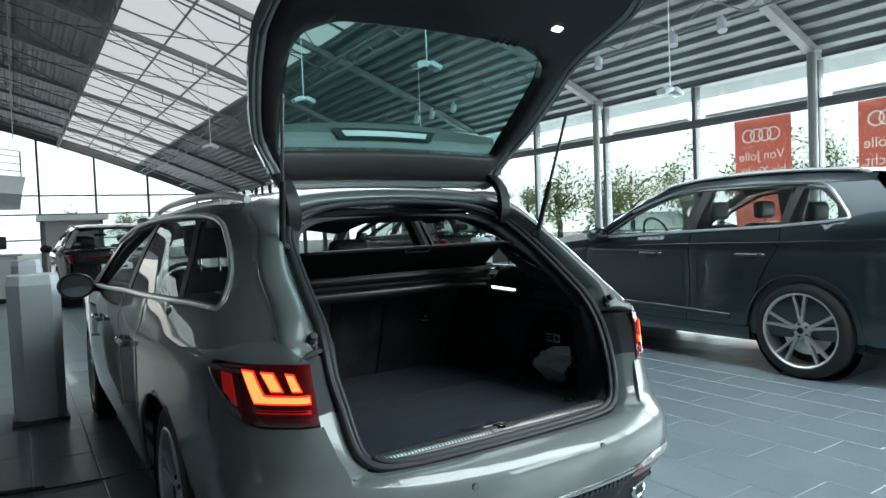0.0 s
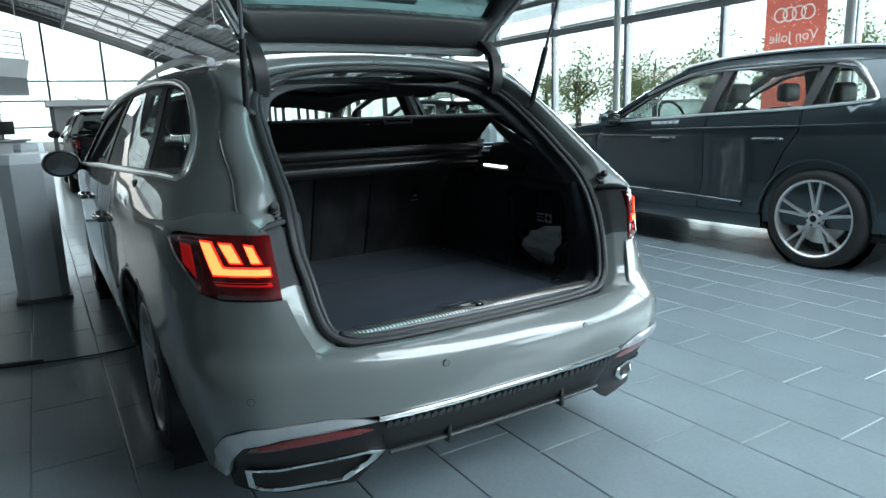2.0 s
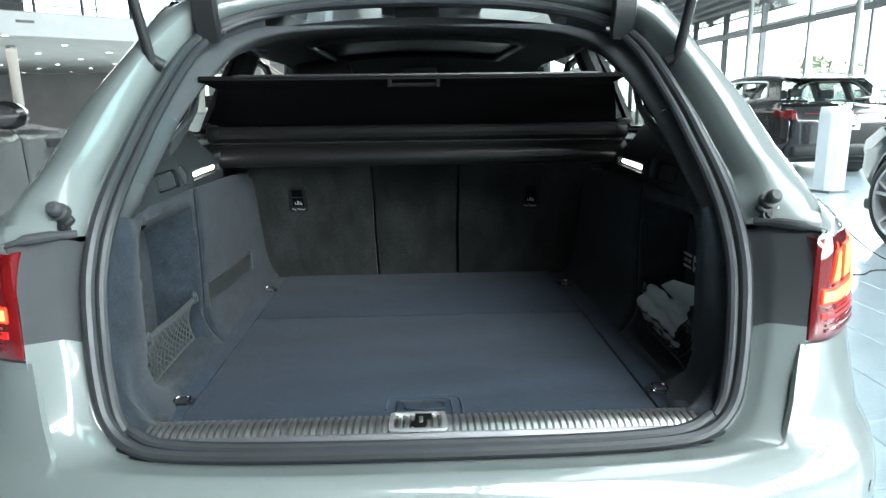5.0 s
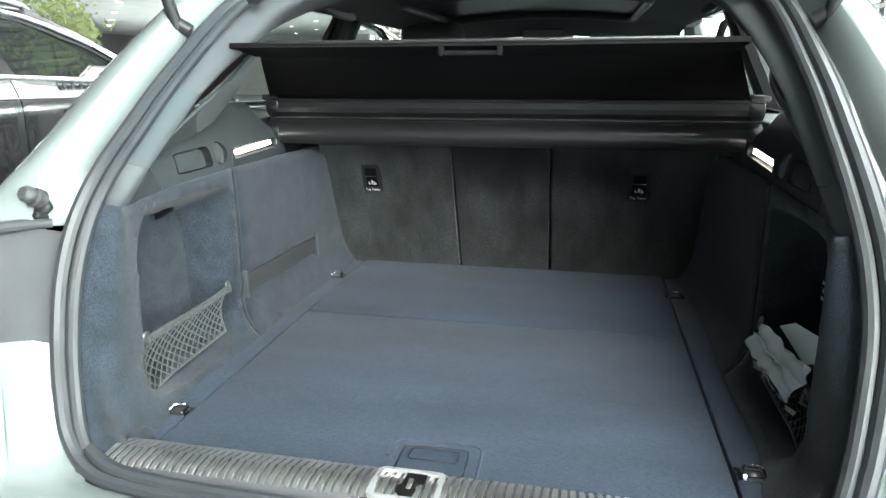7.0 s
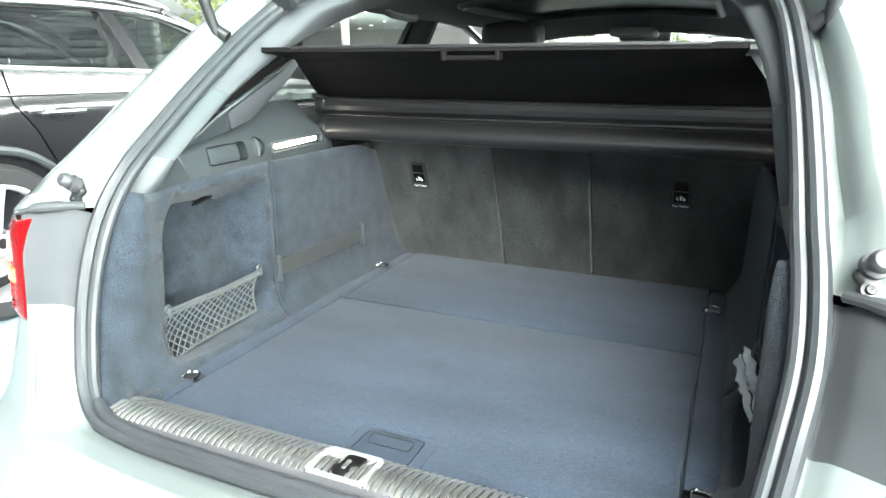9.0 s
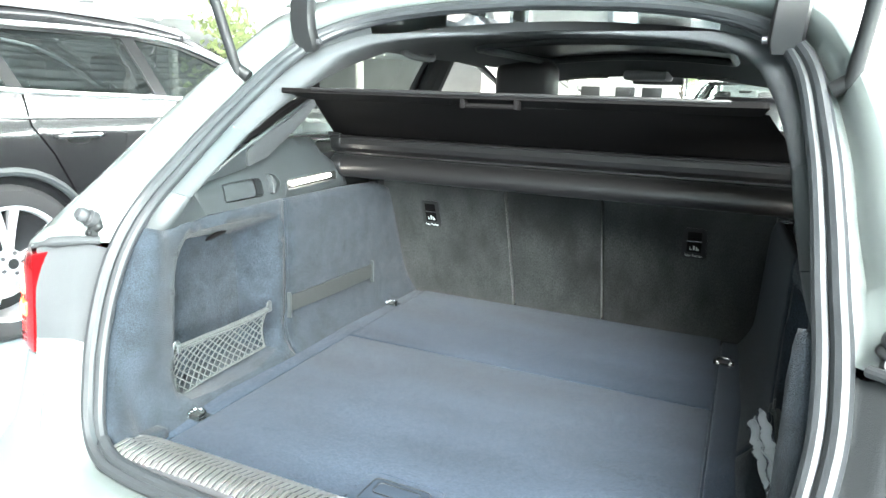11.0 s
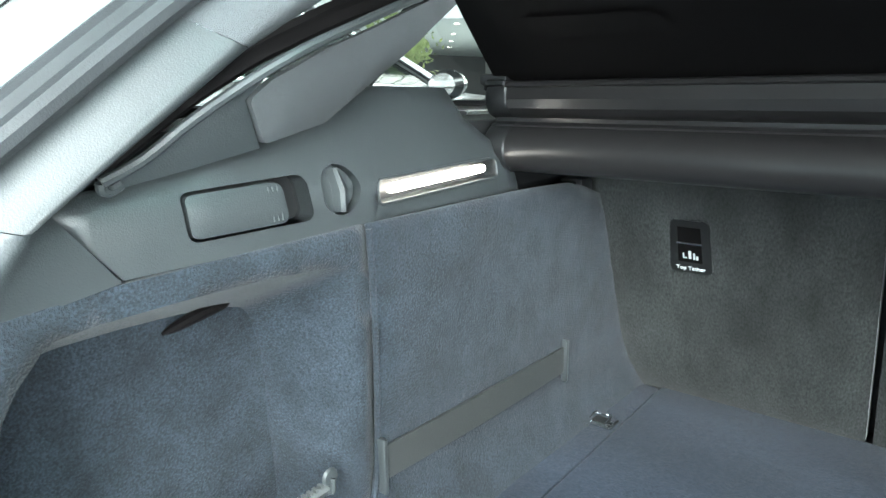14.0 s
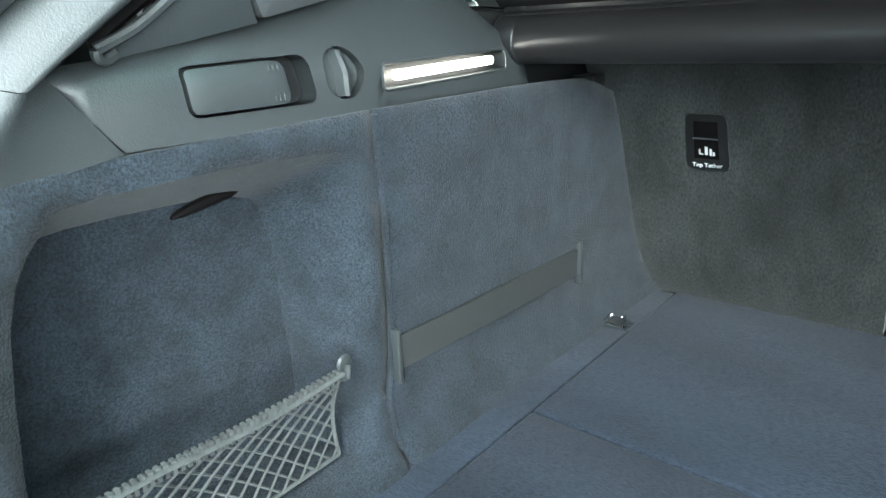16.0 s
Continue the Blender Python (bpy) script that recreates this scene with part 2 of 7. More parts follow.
def ring_loft(rings, closed=True, cap=True, bm=None):
    """Skin over a list of point rings; closed: each ring is a loop."""
    bm = bm or bmesh.new()
    vs = [[bm.verts.new(p) for p in r] for r in rings]
    n = len(rings[0])
    for a, b in zip(vs, vs[1:]):
        for i in range(n if closed else n - 1):
            j = (i + 1) % n
            try:
                bm.faces.new((a[i], a[j], b[j], b[i]))
            except ValueError:
                pass
    if cap and closed:
        bm.faces.new(list(reversed(vs[0])))
        bm.faces.new(vs[-1])
    return bm


def rod(points, r, seg=10, cap=True, bm=None, flat=1.0):
    """A round bar along a line of points; r: one radius or one for each point."""
    pts = [Vector(p) for p in points]
    rs = list(r) if isinstance(r, (list, tuple)) else [r] * len(pts)
    rings, side = [], None
    for i, p in enumerate(pts):
        d = (pts[min(i + 1, len(pts) - 1)] - pts[max(i - 1, 0)]).normalized()
        if side is None:
            side = d.cross(Vector((0, 0, 1)) if abs(d.z) < 0.9 else Vector((1, 0, 0))).normalized()
        side = (side - d * side.dot(d)).normalized()
        up = side.cross(d)
        rings.append([p + (side * math.cos(a) + up * (math.sin(a) * flat)) * rs[i] for a in (2 * math.pi * k / seg for k in range(seg))])
    return ring_loft(rings, True, cap, bm)


def lathe(profile, axis="x", seg=32, at=(0, 0, 0), bm=None):
    """Turns (radius, along) pairs round an axis."""
    rings = []
    for r, h in profile:
        ring = []
        for k in range(seg):
            a = 2 * math.pi * k / seg
            c, s = r * math.cos(a), r * math.sin(a)
            ring.append({"x": (h, c, s), "y": (c, h, s), "z": (c, s, h)}[axis])
        rings.append([Vector(at) + Vector(p) for p in ring])
    return ring_loft(rings, True, False, bm)


def smooth_line(points, steps=6, closed=False):
    """Catmull-Rom through the points."""
    p = [np.array(q, float) for q in points]
    n = len(p)
    out = []
    for i in range(n if closed else n - 1):
        a, b, c, d = (p[(i + k) % n] if closed else p[min(max(i + k, 0), n - 1)] for k in (-1, 0, 1, 2))
        for k in range(steps):
            t = k / steps
            out.append(0.5 * ((2 * b) + (c - a) * t + (2 * a - 5 * b + 4 * c - d) * t * t + (3 * b - a - 3 * c + d) * t ** 3))
    if not closed:
        out.append(p[-1])
    return [tuple(float(v) for v in q) for q in out]


def rounded(points, r, steps=5):
    """A polygon with its corners rounded; r: one radius or one for each corner."""
    n = len(points)
    rs = r if isinstance(r, (list, tuple)) else [r] * n
    out = []
    for i in range(n):
        a, b, c = (Vector(points[(i + k) % n]) for k in (-1, 0, 1))
        if rs[i] <= 0:
            out.append(tuple(b))
            continue
        p, q = b + (a - b).normalized() * min(rs[i], (a - b).length * 0.49), b + (c - b).normalized() * min(rs[i], (c - b).length * 0.49)
        for k in range(steps + 1):
            t = k / steps
            out.append(tuple(p * (1 - t) ** 2 + b * (2 * t * (1 - t)) + q * t * t))
    return out


def dense(points, step):
    out = []
    n = len(points)
    for i in range(n):
        a, b = np.array(points[i], float), np.array(points[(i + 1) % n], float)
        k = max(1, int(np.linalg.norm(b - a) / step))
        out += [tuple(a + (b - a) * j / k) for j in range(k)]
    return out


def inside(p, poly):
    x, y = p
    hit = False
    for (x0, y0), (x1, y1) in zip(poly, poly[1:] + poly[:1]):
        if (y0 > y) != (y1 > y) and x < (x1 - x0) * (y - y0) / (y1 - y0) + x0:
            hit = not hit
    return hit


def panel(outline, place, step=0.04, depth=0.0, holes=(), soft=0.0, bm=None, back=False):
    """A sheet cut to a 2D outline (with holes) and laid on a curved surface by place(u, v, d), d metres behind it.
    depth: the edges turn back by that much; soft: the rim lies that much lower, as a rounded edge."""
    bm = bm or bmesh.new()
    loops = [dense(list(outline), step)] + [dense(list(h), step) for h in holes]
    pts, edges = [], []
    for loop in loops:
        k = len(pts)
        pts += loop
        edges += [(k + i, k + (i + 1) % len(loop)) for i in range(len(loop))]
    rim = len(pts)
    arr = np.array(pts)
    (u0, v0), (u1, v1) = arr.min(0), arr.max(0)
    for u in np.arange(u0 + step * 0.5, u1, step):
        for v in np.arange(v0 + step * 0.5, v1, step):
            if np.min(np.hypot(arr[:, 0] - u, arr[:, 1] - v)) > step * 0.45 and inside((u, v), loops[0]) and not any(inside((u, v), h) for h in loops[1:]):
                pts.append((float(u), float(v)))
    out = delaunay_2d_cdt([Vector(p) for p in pts], edges, [], 1, 1e-6)
    flat = out[0]
    faces = [f for f in out[2] if not any(inside(sum((flat[i] for i in f), Vector((0, 0))) / len(f), h) for h in loops[1:])]
    count = {}
    for f in faces:
        for i in range(3):
            e = tuple(sorted((f[i], f[(i + 1) % 3])))
            count[e] = count.get(e, 0) + 1
    border = [e for e, c in count.items() if c == 1]
    rims = {i for e in border for i in e}
    vs = [bm.verts.new(place(p.x, p.y, soft if i in rims else 0.0)) for i, p in enumerate(flat)]
    for f in faces:
        bm.faces.new([vs[i] for i in f])
    if depth:
        low = {i: bm.verts.new(place(flat[i].x, flat[i].y, depth)) for i in rims}
        for a, b in border:
            bm.faces.new((vs[a], vs[b], low[b], low[a]))
        if back:
            low.update({i: bm.verts.new(place(p.x, p.y, depth)) for i, p in enumerate(flat) if i not in low})
            for f in faces:
                bm.faces.new([low[i] for i in reversed(f)])
    bmesh.ops.recalc_face_normals(bm, faces=bm.faces)
    return bm


def join(*bms):
    a = bms[0]
    for b in bms[1:]:
        me = bpy.data.meshes.new("joined")
        b.to_mesh(me)
        b.free()
        a.from_mesh(me)
        bpy.data.meshes.remove(me)
    return a


def moved(bm, m):
    bmesh.ops.transform(bm, matrix=m, verts=bm.verts)
    return bm


def words(text, size, mat, m, parent, name="lettering", label="", depth=0.0004):
    """Printed words as a mesh, at the pose m."""
    cu = bpy.data.curves.new(name, "FONT")
    cu.body, cu.size, cu.align_x, cu.align_y, cu.extrude = text, size, "CENTER", "CENTER", depth
    tmp = new(name, cu)
    me = bpy.data.meshes.new_from_object(tmp.evaluated_get(bpy.context.evaluated_depsgraph_get()))
    bpy.data.objects.remove(tmp)
    me.materials.clear()
    me.materials.append(mat)
    ob = new(name, me)
    ob.parent, ob.matrix_local = parent, m
    if label:
        ob["label"] = label
    return ob


# The hall: floor, glazed walls, arched roof.
X_EAST, X_WEST, Y_NORTH, Y_SOUTH = 8.0, -20.0, 35.0, -12.0
BAY = 1.93


def roof_z(x):
    u = 7.3 - x
    return 3.6 + 0.42 * u - 0.0075 * u * u


ground = tagged(part("ground", box(-400, 400, -400, 400, -0.6, -0.06), GROUND), "pale paved forecourt round the showroom", "ground", kind="structure")
floor = tagged(part("floor", box(X_WEST, X_EAST, Y_SOUTH, Y_NORTH, -0.05, -0.004), GROUT), "grey grout bed of the tiled showroom floor", "floor", kind="structure")


def east_wall():
    wall = thing("wall_east", "glazed showroom wall with dark steel mullions and clerestory", "window wall", kind="structure")
    part("kerb", box(7.94, 8.1, Y_SOUTH, Y_NORTH, -0.04, 0.12, 0.005), CONCRETE, wall)
    part("header", join(box(7.9, 8.12, Y_SOUTH, Y_NORTH, 3.32, 3.44, 0.006), box(7.86, 8.12, Y_SOUTH, Y_NORTH, 3.443, 3.62, 0.006)), BEAM_DARK, wall)
    part("transom", join(box(7.93, 8.07, Y_SOUTH, Y_NORTH, 2.72, 2.80, 0.006), box(7.88, 7.927, Y_SOUTH, Y_NORTH, 2.66, 2.72, 0.006)), FRAME, wall)
    mull = box(7.92, 8.06, -0.035, 0.035, 0.12, 3.32, 0.005)
    first = part("mullion", mull, FRAME, wall)
    k0 = int((Y_SOUTH - 3.085) / BAY) + 1
    ys = [3.085 + BAY * k for k in range(k0, int((Y_NORTH - 3.085) / BAY) + 1)]
    first.location.y = ys[0]
    for y in ys[1:]:
        c = first.copy()
        scene.collection.objects.link(c)
        c.location.y = y
    pane = part("pane", box(7.99, 7.998, 0.04, BAY - 0.04, 0.125, 2.715), PANE, wall, "clear glass pane")
    top = part("clerestory_pane", box(7.99, 7.998, 0.04, BAY - 0.04, 2.805, 3.315), PANE, wall, "clear clerestory pane")
    blind = part("blind_case", box(7.93, 7.985, 0.12, BAY - 0.2, 2.81, 2.85, 0.006), WHITE, wall, "pale blind casing")
    for src in (pane, top, blind):
        src.location.y = ys[0]
        src.visible_shadow = src is blind
        for y in ys[1:-1]:
            c = src.copy()
            scene.collection.objects.link(c)
            c.location.y = y
    for k in range(-3, 9):
        y = 2.98 + 2 * BAY * k
        col = thing("column", "slim round white steel column before the glazing", "column", "columns along the glazing", "structure", (7.62, y, 0))
        part("shaft", rod([(0, 0, 0.015), (0, 0, 3.36)], 0.06, 16), BEAM, col)
        part("base_plate", box(-0.11, 0.11, -0.11, 0.11, 0.001, 0.016, 0.003), BEAM, col)
        part("head", join(box(-0.09, 0.09, -0.09, 0.09, 3.36, 3.38, 0.003), rod([(0, -0.0, 3.38), (-0.12, 0, 3.54)], 0.04, 10)), BEAM, col)
    return wall


east_wall()


def arched_roof():
    # corrugated deck either side of a translucent strip; the ribs run along the hall
    bm = bmesh.new()
    pitch, h = 0.23, 0.06
    for xa, xb in ((4.0, X_EAST + 0.3), (X_WEST - 0.3, 0.7)):
        row = []
        for i in range(int((xb - xa) / pitch)):
            row += [(xa + (i + k) * pitch, d * h) for k, d in ((0, 0), (0.38, 0), (0.5, 1), (0.88, 1))]
        row.append((xb, 0))
        ring_loft([[(x, y, roof_z(x) + d) for x, d in row] for y in (Y_SOUTH, Y_NORTH)], closed=False, cap=False, bm=bm)
    tagged(part("ceiling", bm, DECK, flat=True), "corrugated metal roof deck with a long skylight", "ceiling", kind="structure")
    sky_xs = np.linspace(0.7, 4.0, 7)
    strip = thing("skylight", "long translucent skylight strip in the arched roof", "skylight", kind="structure")
    n = 24
    step = (Y_NORTH - Y_SOUTH) / n
    for k in range(n):
        y0 = Y_SOUTH + k * step
        part("skylight_panel", ring_loft([[(float(x), y0 + 0.03, roof_z(float(x)) + 0.03), (float(x), y0 + step - 0.03, roof_z(float(x)) + 0.03)] for x in sky_xs], False, False), SKYLIGHT, strip)
    bars = bmesh.new()
    for k in range(n + 1):
        y0 = Y_SOUTH + k * step
        ring_loft([[(float(x), y0 - 0.035, roof_z(float(x)) + 0.01), (float(x), y0 + 0.035, roof_z(float(x)) + 0.01), (float(x), y0 + 0.035, roof_z(float(x)) + 0.06), (float(x), y0 - 0.035, roof_z(float(x)) + 0.06)] for x in sky_xs], True, True, bars)
    part("glazing_bars", bars, BEAM, strip)
    for x in (0.7, 4.0, 1.8, 2.9):
        part("edge_rail", rod([(x, Y_SOUTH, roof_z(x) + 0.0), (x, Y_NORTH, roof_z(x) + 0.0)], 0.05 if x in (0.7, 4.0) else 0.025, 8), BEAM, strip)


arched_roof()


def roof_truss(y):
    t = thing("roof_truss", "curved lattice steel roof rib under the deck", "roof truss", "roof ribs", "structure")
    xs = np.linspace(X_WEST, 7.75, 30)
    up = [(float(x), y, roof_z(float(x)) - 0.07) for x in xs]
    part("top_chord", ring_loft([[(px, y - 0.06, pz - 0.07), (px, y + 0.06, pz - 0.07), (px, y + 0.06, pz + 0.05), (px, y - 0.06, pz + 0.05)] for px, _, pz in up]), BEAM, t, "grey steel chord")
    lows = [(float(x), y + 0.0, roof_z(float(x)) - 0.42) for x in np.linspace(-12, 4.2, 19)]
    part("tie_rod", rod(lows, 0.016, 6), BEAM_DARK, t, "thin dark tie rod")
    for k in range(0, 18, 2):
        a = lows[k]
        part("strut", rod([a, (a[0], y, roof_z(a[0]) - 0.14)], 0.014, 6), BEAM, t)
        part("brace", rod([a, (a[0] + 0.9, y, roof_z(a[0] + 0.9) - 0.14)], 0.008, 6), BEAM, t)
    return t


for k in range(-3, 9):
    roof_truss(2.98 + 2 * BAY * k)
for x in (-9.5, -7.2, -5.0, -3.0, -1.2, 0.55, 4.15, 6.0):
    lattice = thing("purlin", "slim lattice purlin along the hall", "purlin", "purlins", "structure")
    z = roof_z(x) - 0.22
    # The chords west of x = 1 take a darker grey than the others.
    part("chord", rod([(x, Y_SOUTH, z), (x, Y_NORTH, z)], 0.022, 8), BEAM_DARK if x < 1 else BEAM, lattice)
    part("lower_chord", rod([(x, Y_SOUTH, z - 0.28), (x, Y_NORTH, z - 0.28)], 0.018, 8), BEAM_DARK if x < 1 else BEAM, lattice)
    y, s = Y_SOUTH, 0
    bm = bmesh.new()
    while y < Y_NORTH - 0.5:
        rod([(x, y, z - 0.28 * s), (x, y + 0.48, z - 0.28 * (1 - s))], 0.010, 5, False, bm)
        y, s = y + 0.48, 1 - s
    part("web", bm, BEAM, lattice)


for k in range(-3, 8):
    y = 2.98 + 2 * BAY * k
    for xa, xb in ((0.7, 4.0), (-3.0, 0.7)):
        for x0, x1 in ((xa, xb), (xb, xa)):
            tie = thing("wind_brace", "thin dark diagonal wind brace under the roof", "brace", "wind braces", "structure")
            part("bar", rod([(x0, y, roof_z(x0) - 0.16), ((x0 + x1) / 2, y + BAY, roof_z((x0 + x1) / 2) - 0.16), (x1, y + 2 * BAY, roof_z(x1) - 0.16)], 0.012, 6), BEAM_DARK, tie)


def north_wall():
    wall = thing("wall_north", "far glazed gable wall under the arched roof", "window wall", kind="structure")
    for x in np.arange(X_WEST + 0.5, X_EAST, 2.4):
        x = float(x)
        part("mullion", box(x - 0.05, x + 0.05, Y_NORTH - 0.08, Y_NORTH + 0.08, 0, roof_z(x) - 0.05, 0.006), FRAME, wall)
    for z in (0.1, 1.3, 2.5, 3.4):
        part("transom", box(X_WEST, X_EAST, Y_NORTH - 0.05, Y_NORTH + 0.05, z, z + 0.07, 0.006), FRAME, wall)
    for x in np.arange(X_WEST + 0.5, X_EAST - 2, 2.4):
        x = float(x)
        p = part("pane", box(x + 0.055, x + 2.345, Y_NORTH - 0.004, Y_NORTH + 0.004, 0.1, min(roof_z(x), roof_z(x + 2.4)) - 0.06), PANE, wall)
        p.visible_shadow = False
    xs = [float(v) for v in np.linspace(X_WEST, 8, 20)]
    part("verge_beam", ring_loft([[(x, Y_NORTH - 0.1, roof_z(x) - 0.3), (x, Y_NORTH + 0.1, roof_z(x) - 0.3), (x, Y_NORTH + 0.1, roof_z(x) + 0.05), (x, Y_NORTH - 0.1, roof_z(x) + 0.05)] for x in xs]), BEAM, wall)


north_wall()
# Unseen closing walls, kept dark so that little light bounces into the boot.
tagged(part("wall_south", box(X_WEST, X_EAST + 0.1, Y_SOUTH - 0.2, Y_SOUTH, -0.05, 9.2), WALL_DARK), "unseen closing end wall, dark grey to cut bounced light", "wall", kind="structure")
tagged(part("wall_west", box(X_WEST - 0.2, X_WEST, Y_SOUTH, Y_NORTH, -0.05, 9.4), WALL_DARK), "unseen closing back wall, dark grey to cut bounced light", "wall", kind="structure")


# Floor tiles, laid in a third bond.
TILE_W, TILE_L = 0.315, 0.6


def tile_points(x, y, w, l):
    g, c, z = 0.0018, 0.0035, -0.003
    x0, x1, y0, y1 = x + g, x + w - g, y + g, y + l - g
    v = [(x0, y0, -0.006), (x1, y0, -0.006), (x1, y1, -0.006), (x0, y1, -0.006), (x0, y0, z), (x1, y0, z), (x1, y1, z), (x0, y1, z), (x0 + c, y0 + c, 0), (x1 - c, y0 + c, 0), (x1 - c, y1 - c, 0), (x0 + c, y1 - c, 0)]
    f = [(8, 9, 10, 11), (4, 5, 9, 8), (5, 6, 10, 9), (6, 7, 11, 10), (7, 4, 8, 11), (0, 1, 5, 4), (1, 2, 6, 5), (2, 3, 7, 6), (3, 0, 4, 7)]
    return v, f


def lay_tiles():
    v, f = tile_points(0, 0, TILE_W, TILE_L)
    one = bpy.data.meshes.new("tile")
    one.from_pydata(v, [], f)
    one.materials.append(TILE)
    allv, allf = [], []
    near = 0
    for k in range(int((X_WEST - 0.285) / TILE_W), int((X_EAST - 0.285) / TILE_W)):
        x = 0.285 + k * TILE_W
        start = 0.08 - 0.185 * k
        for j in range(int((Y_SOUTH - start) / TILE_L) + 1, int((Y_NORTH - start) / TILE_L)):
            y = start + j * TILE_L
            if ((-1.7 < x < 3.3 and -1.4 < y < 1.4) or (-2.2 < x < -0.8 and 1.0 < y < 5.0)) and near < 300:
                near += 1
                t = new("tile", one)
                t.parent, t.location = floor, (x, y, 0)
            else:
                vv, ff = tile_points(x, y, TILE_W, TILE_L)
                b = len(allv)
                allv += vv
                allf += [tuple(i + b for i in q) for q in ff]
    me = bpy.data.meshes.new("tile_field")
    me.from_pydata(allv, [], allf)
    me.materials.append(TILE)
    field = new("tile_field", me)
    field.parent = floor
    tagged(field, "blue-grey glazed floor tiles in third bond", kind="stuff")


# The estate car: the rear of the car is at y = 0, its nose points along +y.
estate_car = thing("estate_car", "grey estate car with raised tailgate and lit tail lamps", "car")
CAR = estate_car


def lerp2(z, zs, rows):
    return float(np.interp(z, zs, rows))


SIDE_Z = [0.16, 0.24, 0.32, 0.42, 0.55, 0.70, 0.80, 0.86, 0.92, 0.97, 1.02, 1.10, 1.20, 1.30, 1.36, 1.40, 1.43]
SIDE_X = [0.82, 0.86, 0.885, 0.902, 0.915, 0.918, 0.918, 0.922, 0.914, 0.900, 0.887, 0.853, 0.808, 0.755, 0.715, 0.67, 0.61]
TAPER_Y = [-0.2, 0.0, 0.05, 0.1, 0.2, 0.3, 0.4, 0.8, 1.2, 3.2, 3.9, 4.3, 4.7]
TAPER = [0.60, 0.70, 0.75, 0.795, 0.858, 0.902, 0.93, 0.978, 1.0, 1.0, 0.97, 0.90, 0.74]


def eased(xs, ys, width):
    """A table's curve with its corners rounded off."""
    fine = np.linspace(xs[0] - 3 * width, xs[-1] + 3 * width, 900)
    w = np.exp(-0.5 * (np.arange(-200, 201) * (fine[1] - fine[0]) / width) ** 2)
    raw = np.interp(np.concatenate([fine[0] + (fine[1] - fine[0]) * np.arange(-200, 0), fine, fine[-1] + (fine[1] - fine[0]) * np.arange(1, 201)]), xs, ys)
    return fine, np.convolve(raw, w / w.sum(), "valid")


SIDE_FINE = eased(SIDE_Z, SIDE_X, 0.022)
TAPER_FINE = eased(TAPER_Y, TAPER, 0.07)
LEAN_FINE = eased([0.93, 1.03, 1.15, 1.28], [1.0, 1.7, 2.6, 3.9], 0.05)


def side_x(y, z):
    """Half the car's width at a place on its flank."""
    t = lerp2(y, TAPER_Y, TAPER) if z < 0.93 and y < 0.2 else lerp2(y, *TAPER_FINE)
    if z > 0.93:
        lean = lerp2(z, *LEAN_FINE) * lerp2(y, [1.0, 1.4], [1.0, 0.0]) + lerp2(y, [1.0, 1.4], [0.0, 1.0])
        t = 1 - (1 - t) * lean
    return lerp2(z, *SIDE_FINE) * t


def flank(s):
    """place() for panels on the flank; s is -1 for the car's left side."""
    return lambda y, z, d: (s * (side_x(y, z) - d), y, z)


SKIN_Z = [0.26, 0.36, 0.42, 0.47, 0.53, 0.575, 0.602, 0.74, 0.93]
SKIN_PLAN = [
    [(0, -0.08), (0.24, -0.078), (0.45, -0.06), (0.6048, -0.0136), (0.6932, 0.0328), (0.7656, 0.124), (0.7984, 0.2376), (0.83, 0.42), (0.87, 0.8)],
    [(0, -0.135), (0.24, -0.133), (0.45, -0.112), (0.618, -0.066), (0.727, -0.012), (0.801, 0.085), (0.829, 0.206), (0.855, 0.4), (0.89, 0.8)],
    [(0, -0.158), (0.24, -0.156), (0.45, -0.134), (0.628, -0.088), (0.74, -0.03), (0.814, 0.073), (0.844, 0.196), (0.864, 0.4), (0.9, 0.8)],
    [(0, -0.164), (0.24, -0.162), (0.45, -0.14), (0.633, -0.092), (0.744, -0.034), (0.818, 0.07), (0.848, 0.196), (0.867, 0.4), (0.903, 0.8)],
    [(0, -0.163), (0.24, -0.161), (0.45, -0.139), (0.63, -0.088), (0.742, -0.03), (0.816, 0.073), (0.847, 0.196), (0.867, 0.4), (0.904, 0.8)],
    [(0, -0.146), (0.24, -0.144), (0.45, -0.122), (0.6214, -0.0728), (0.7316, -0.0156), (0.8058, 0.084), (0.8402, 0.2018), (0.866, 0.4), (0.904, 0.8)],
    [(0, -0.118), (0.24, -0.116), (0.45, -0.095), (0.6082, -0.0504), (0.7168, 0.0032), (0.7904, 0.096), (0.8316, 0.2084), (0.865, 0.4), (0.904, 0.8)],
    [(0, 0.0), (0.24, 0.0), (0.45, 0.0), (0.628, 0.005), (0.705, 0.045), (0.772, 0.122), (0.818, 0.226), (0.858, 0.4), (0.902, 0.8)],
    [(0, 0.03), (0.24, 0.03), (0.45, 0.03), (0.642, 0.032), (0.698, 0.075), (0.758, 0.15), (0.803, 0.25), (0.846, 0.4), (0.897, 0.8)],
]
SKIN_FINE = [np.array(smooth_line(row, 8)) for row in SKIN_PLAN]


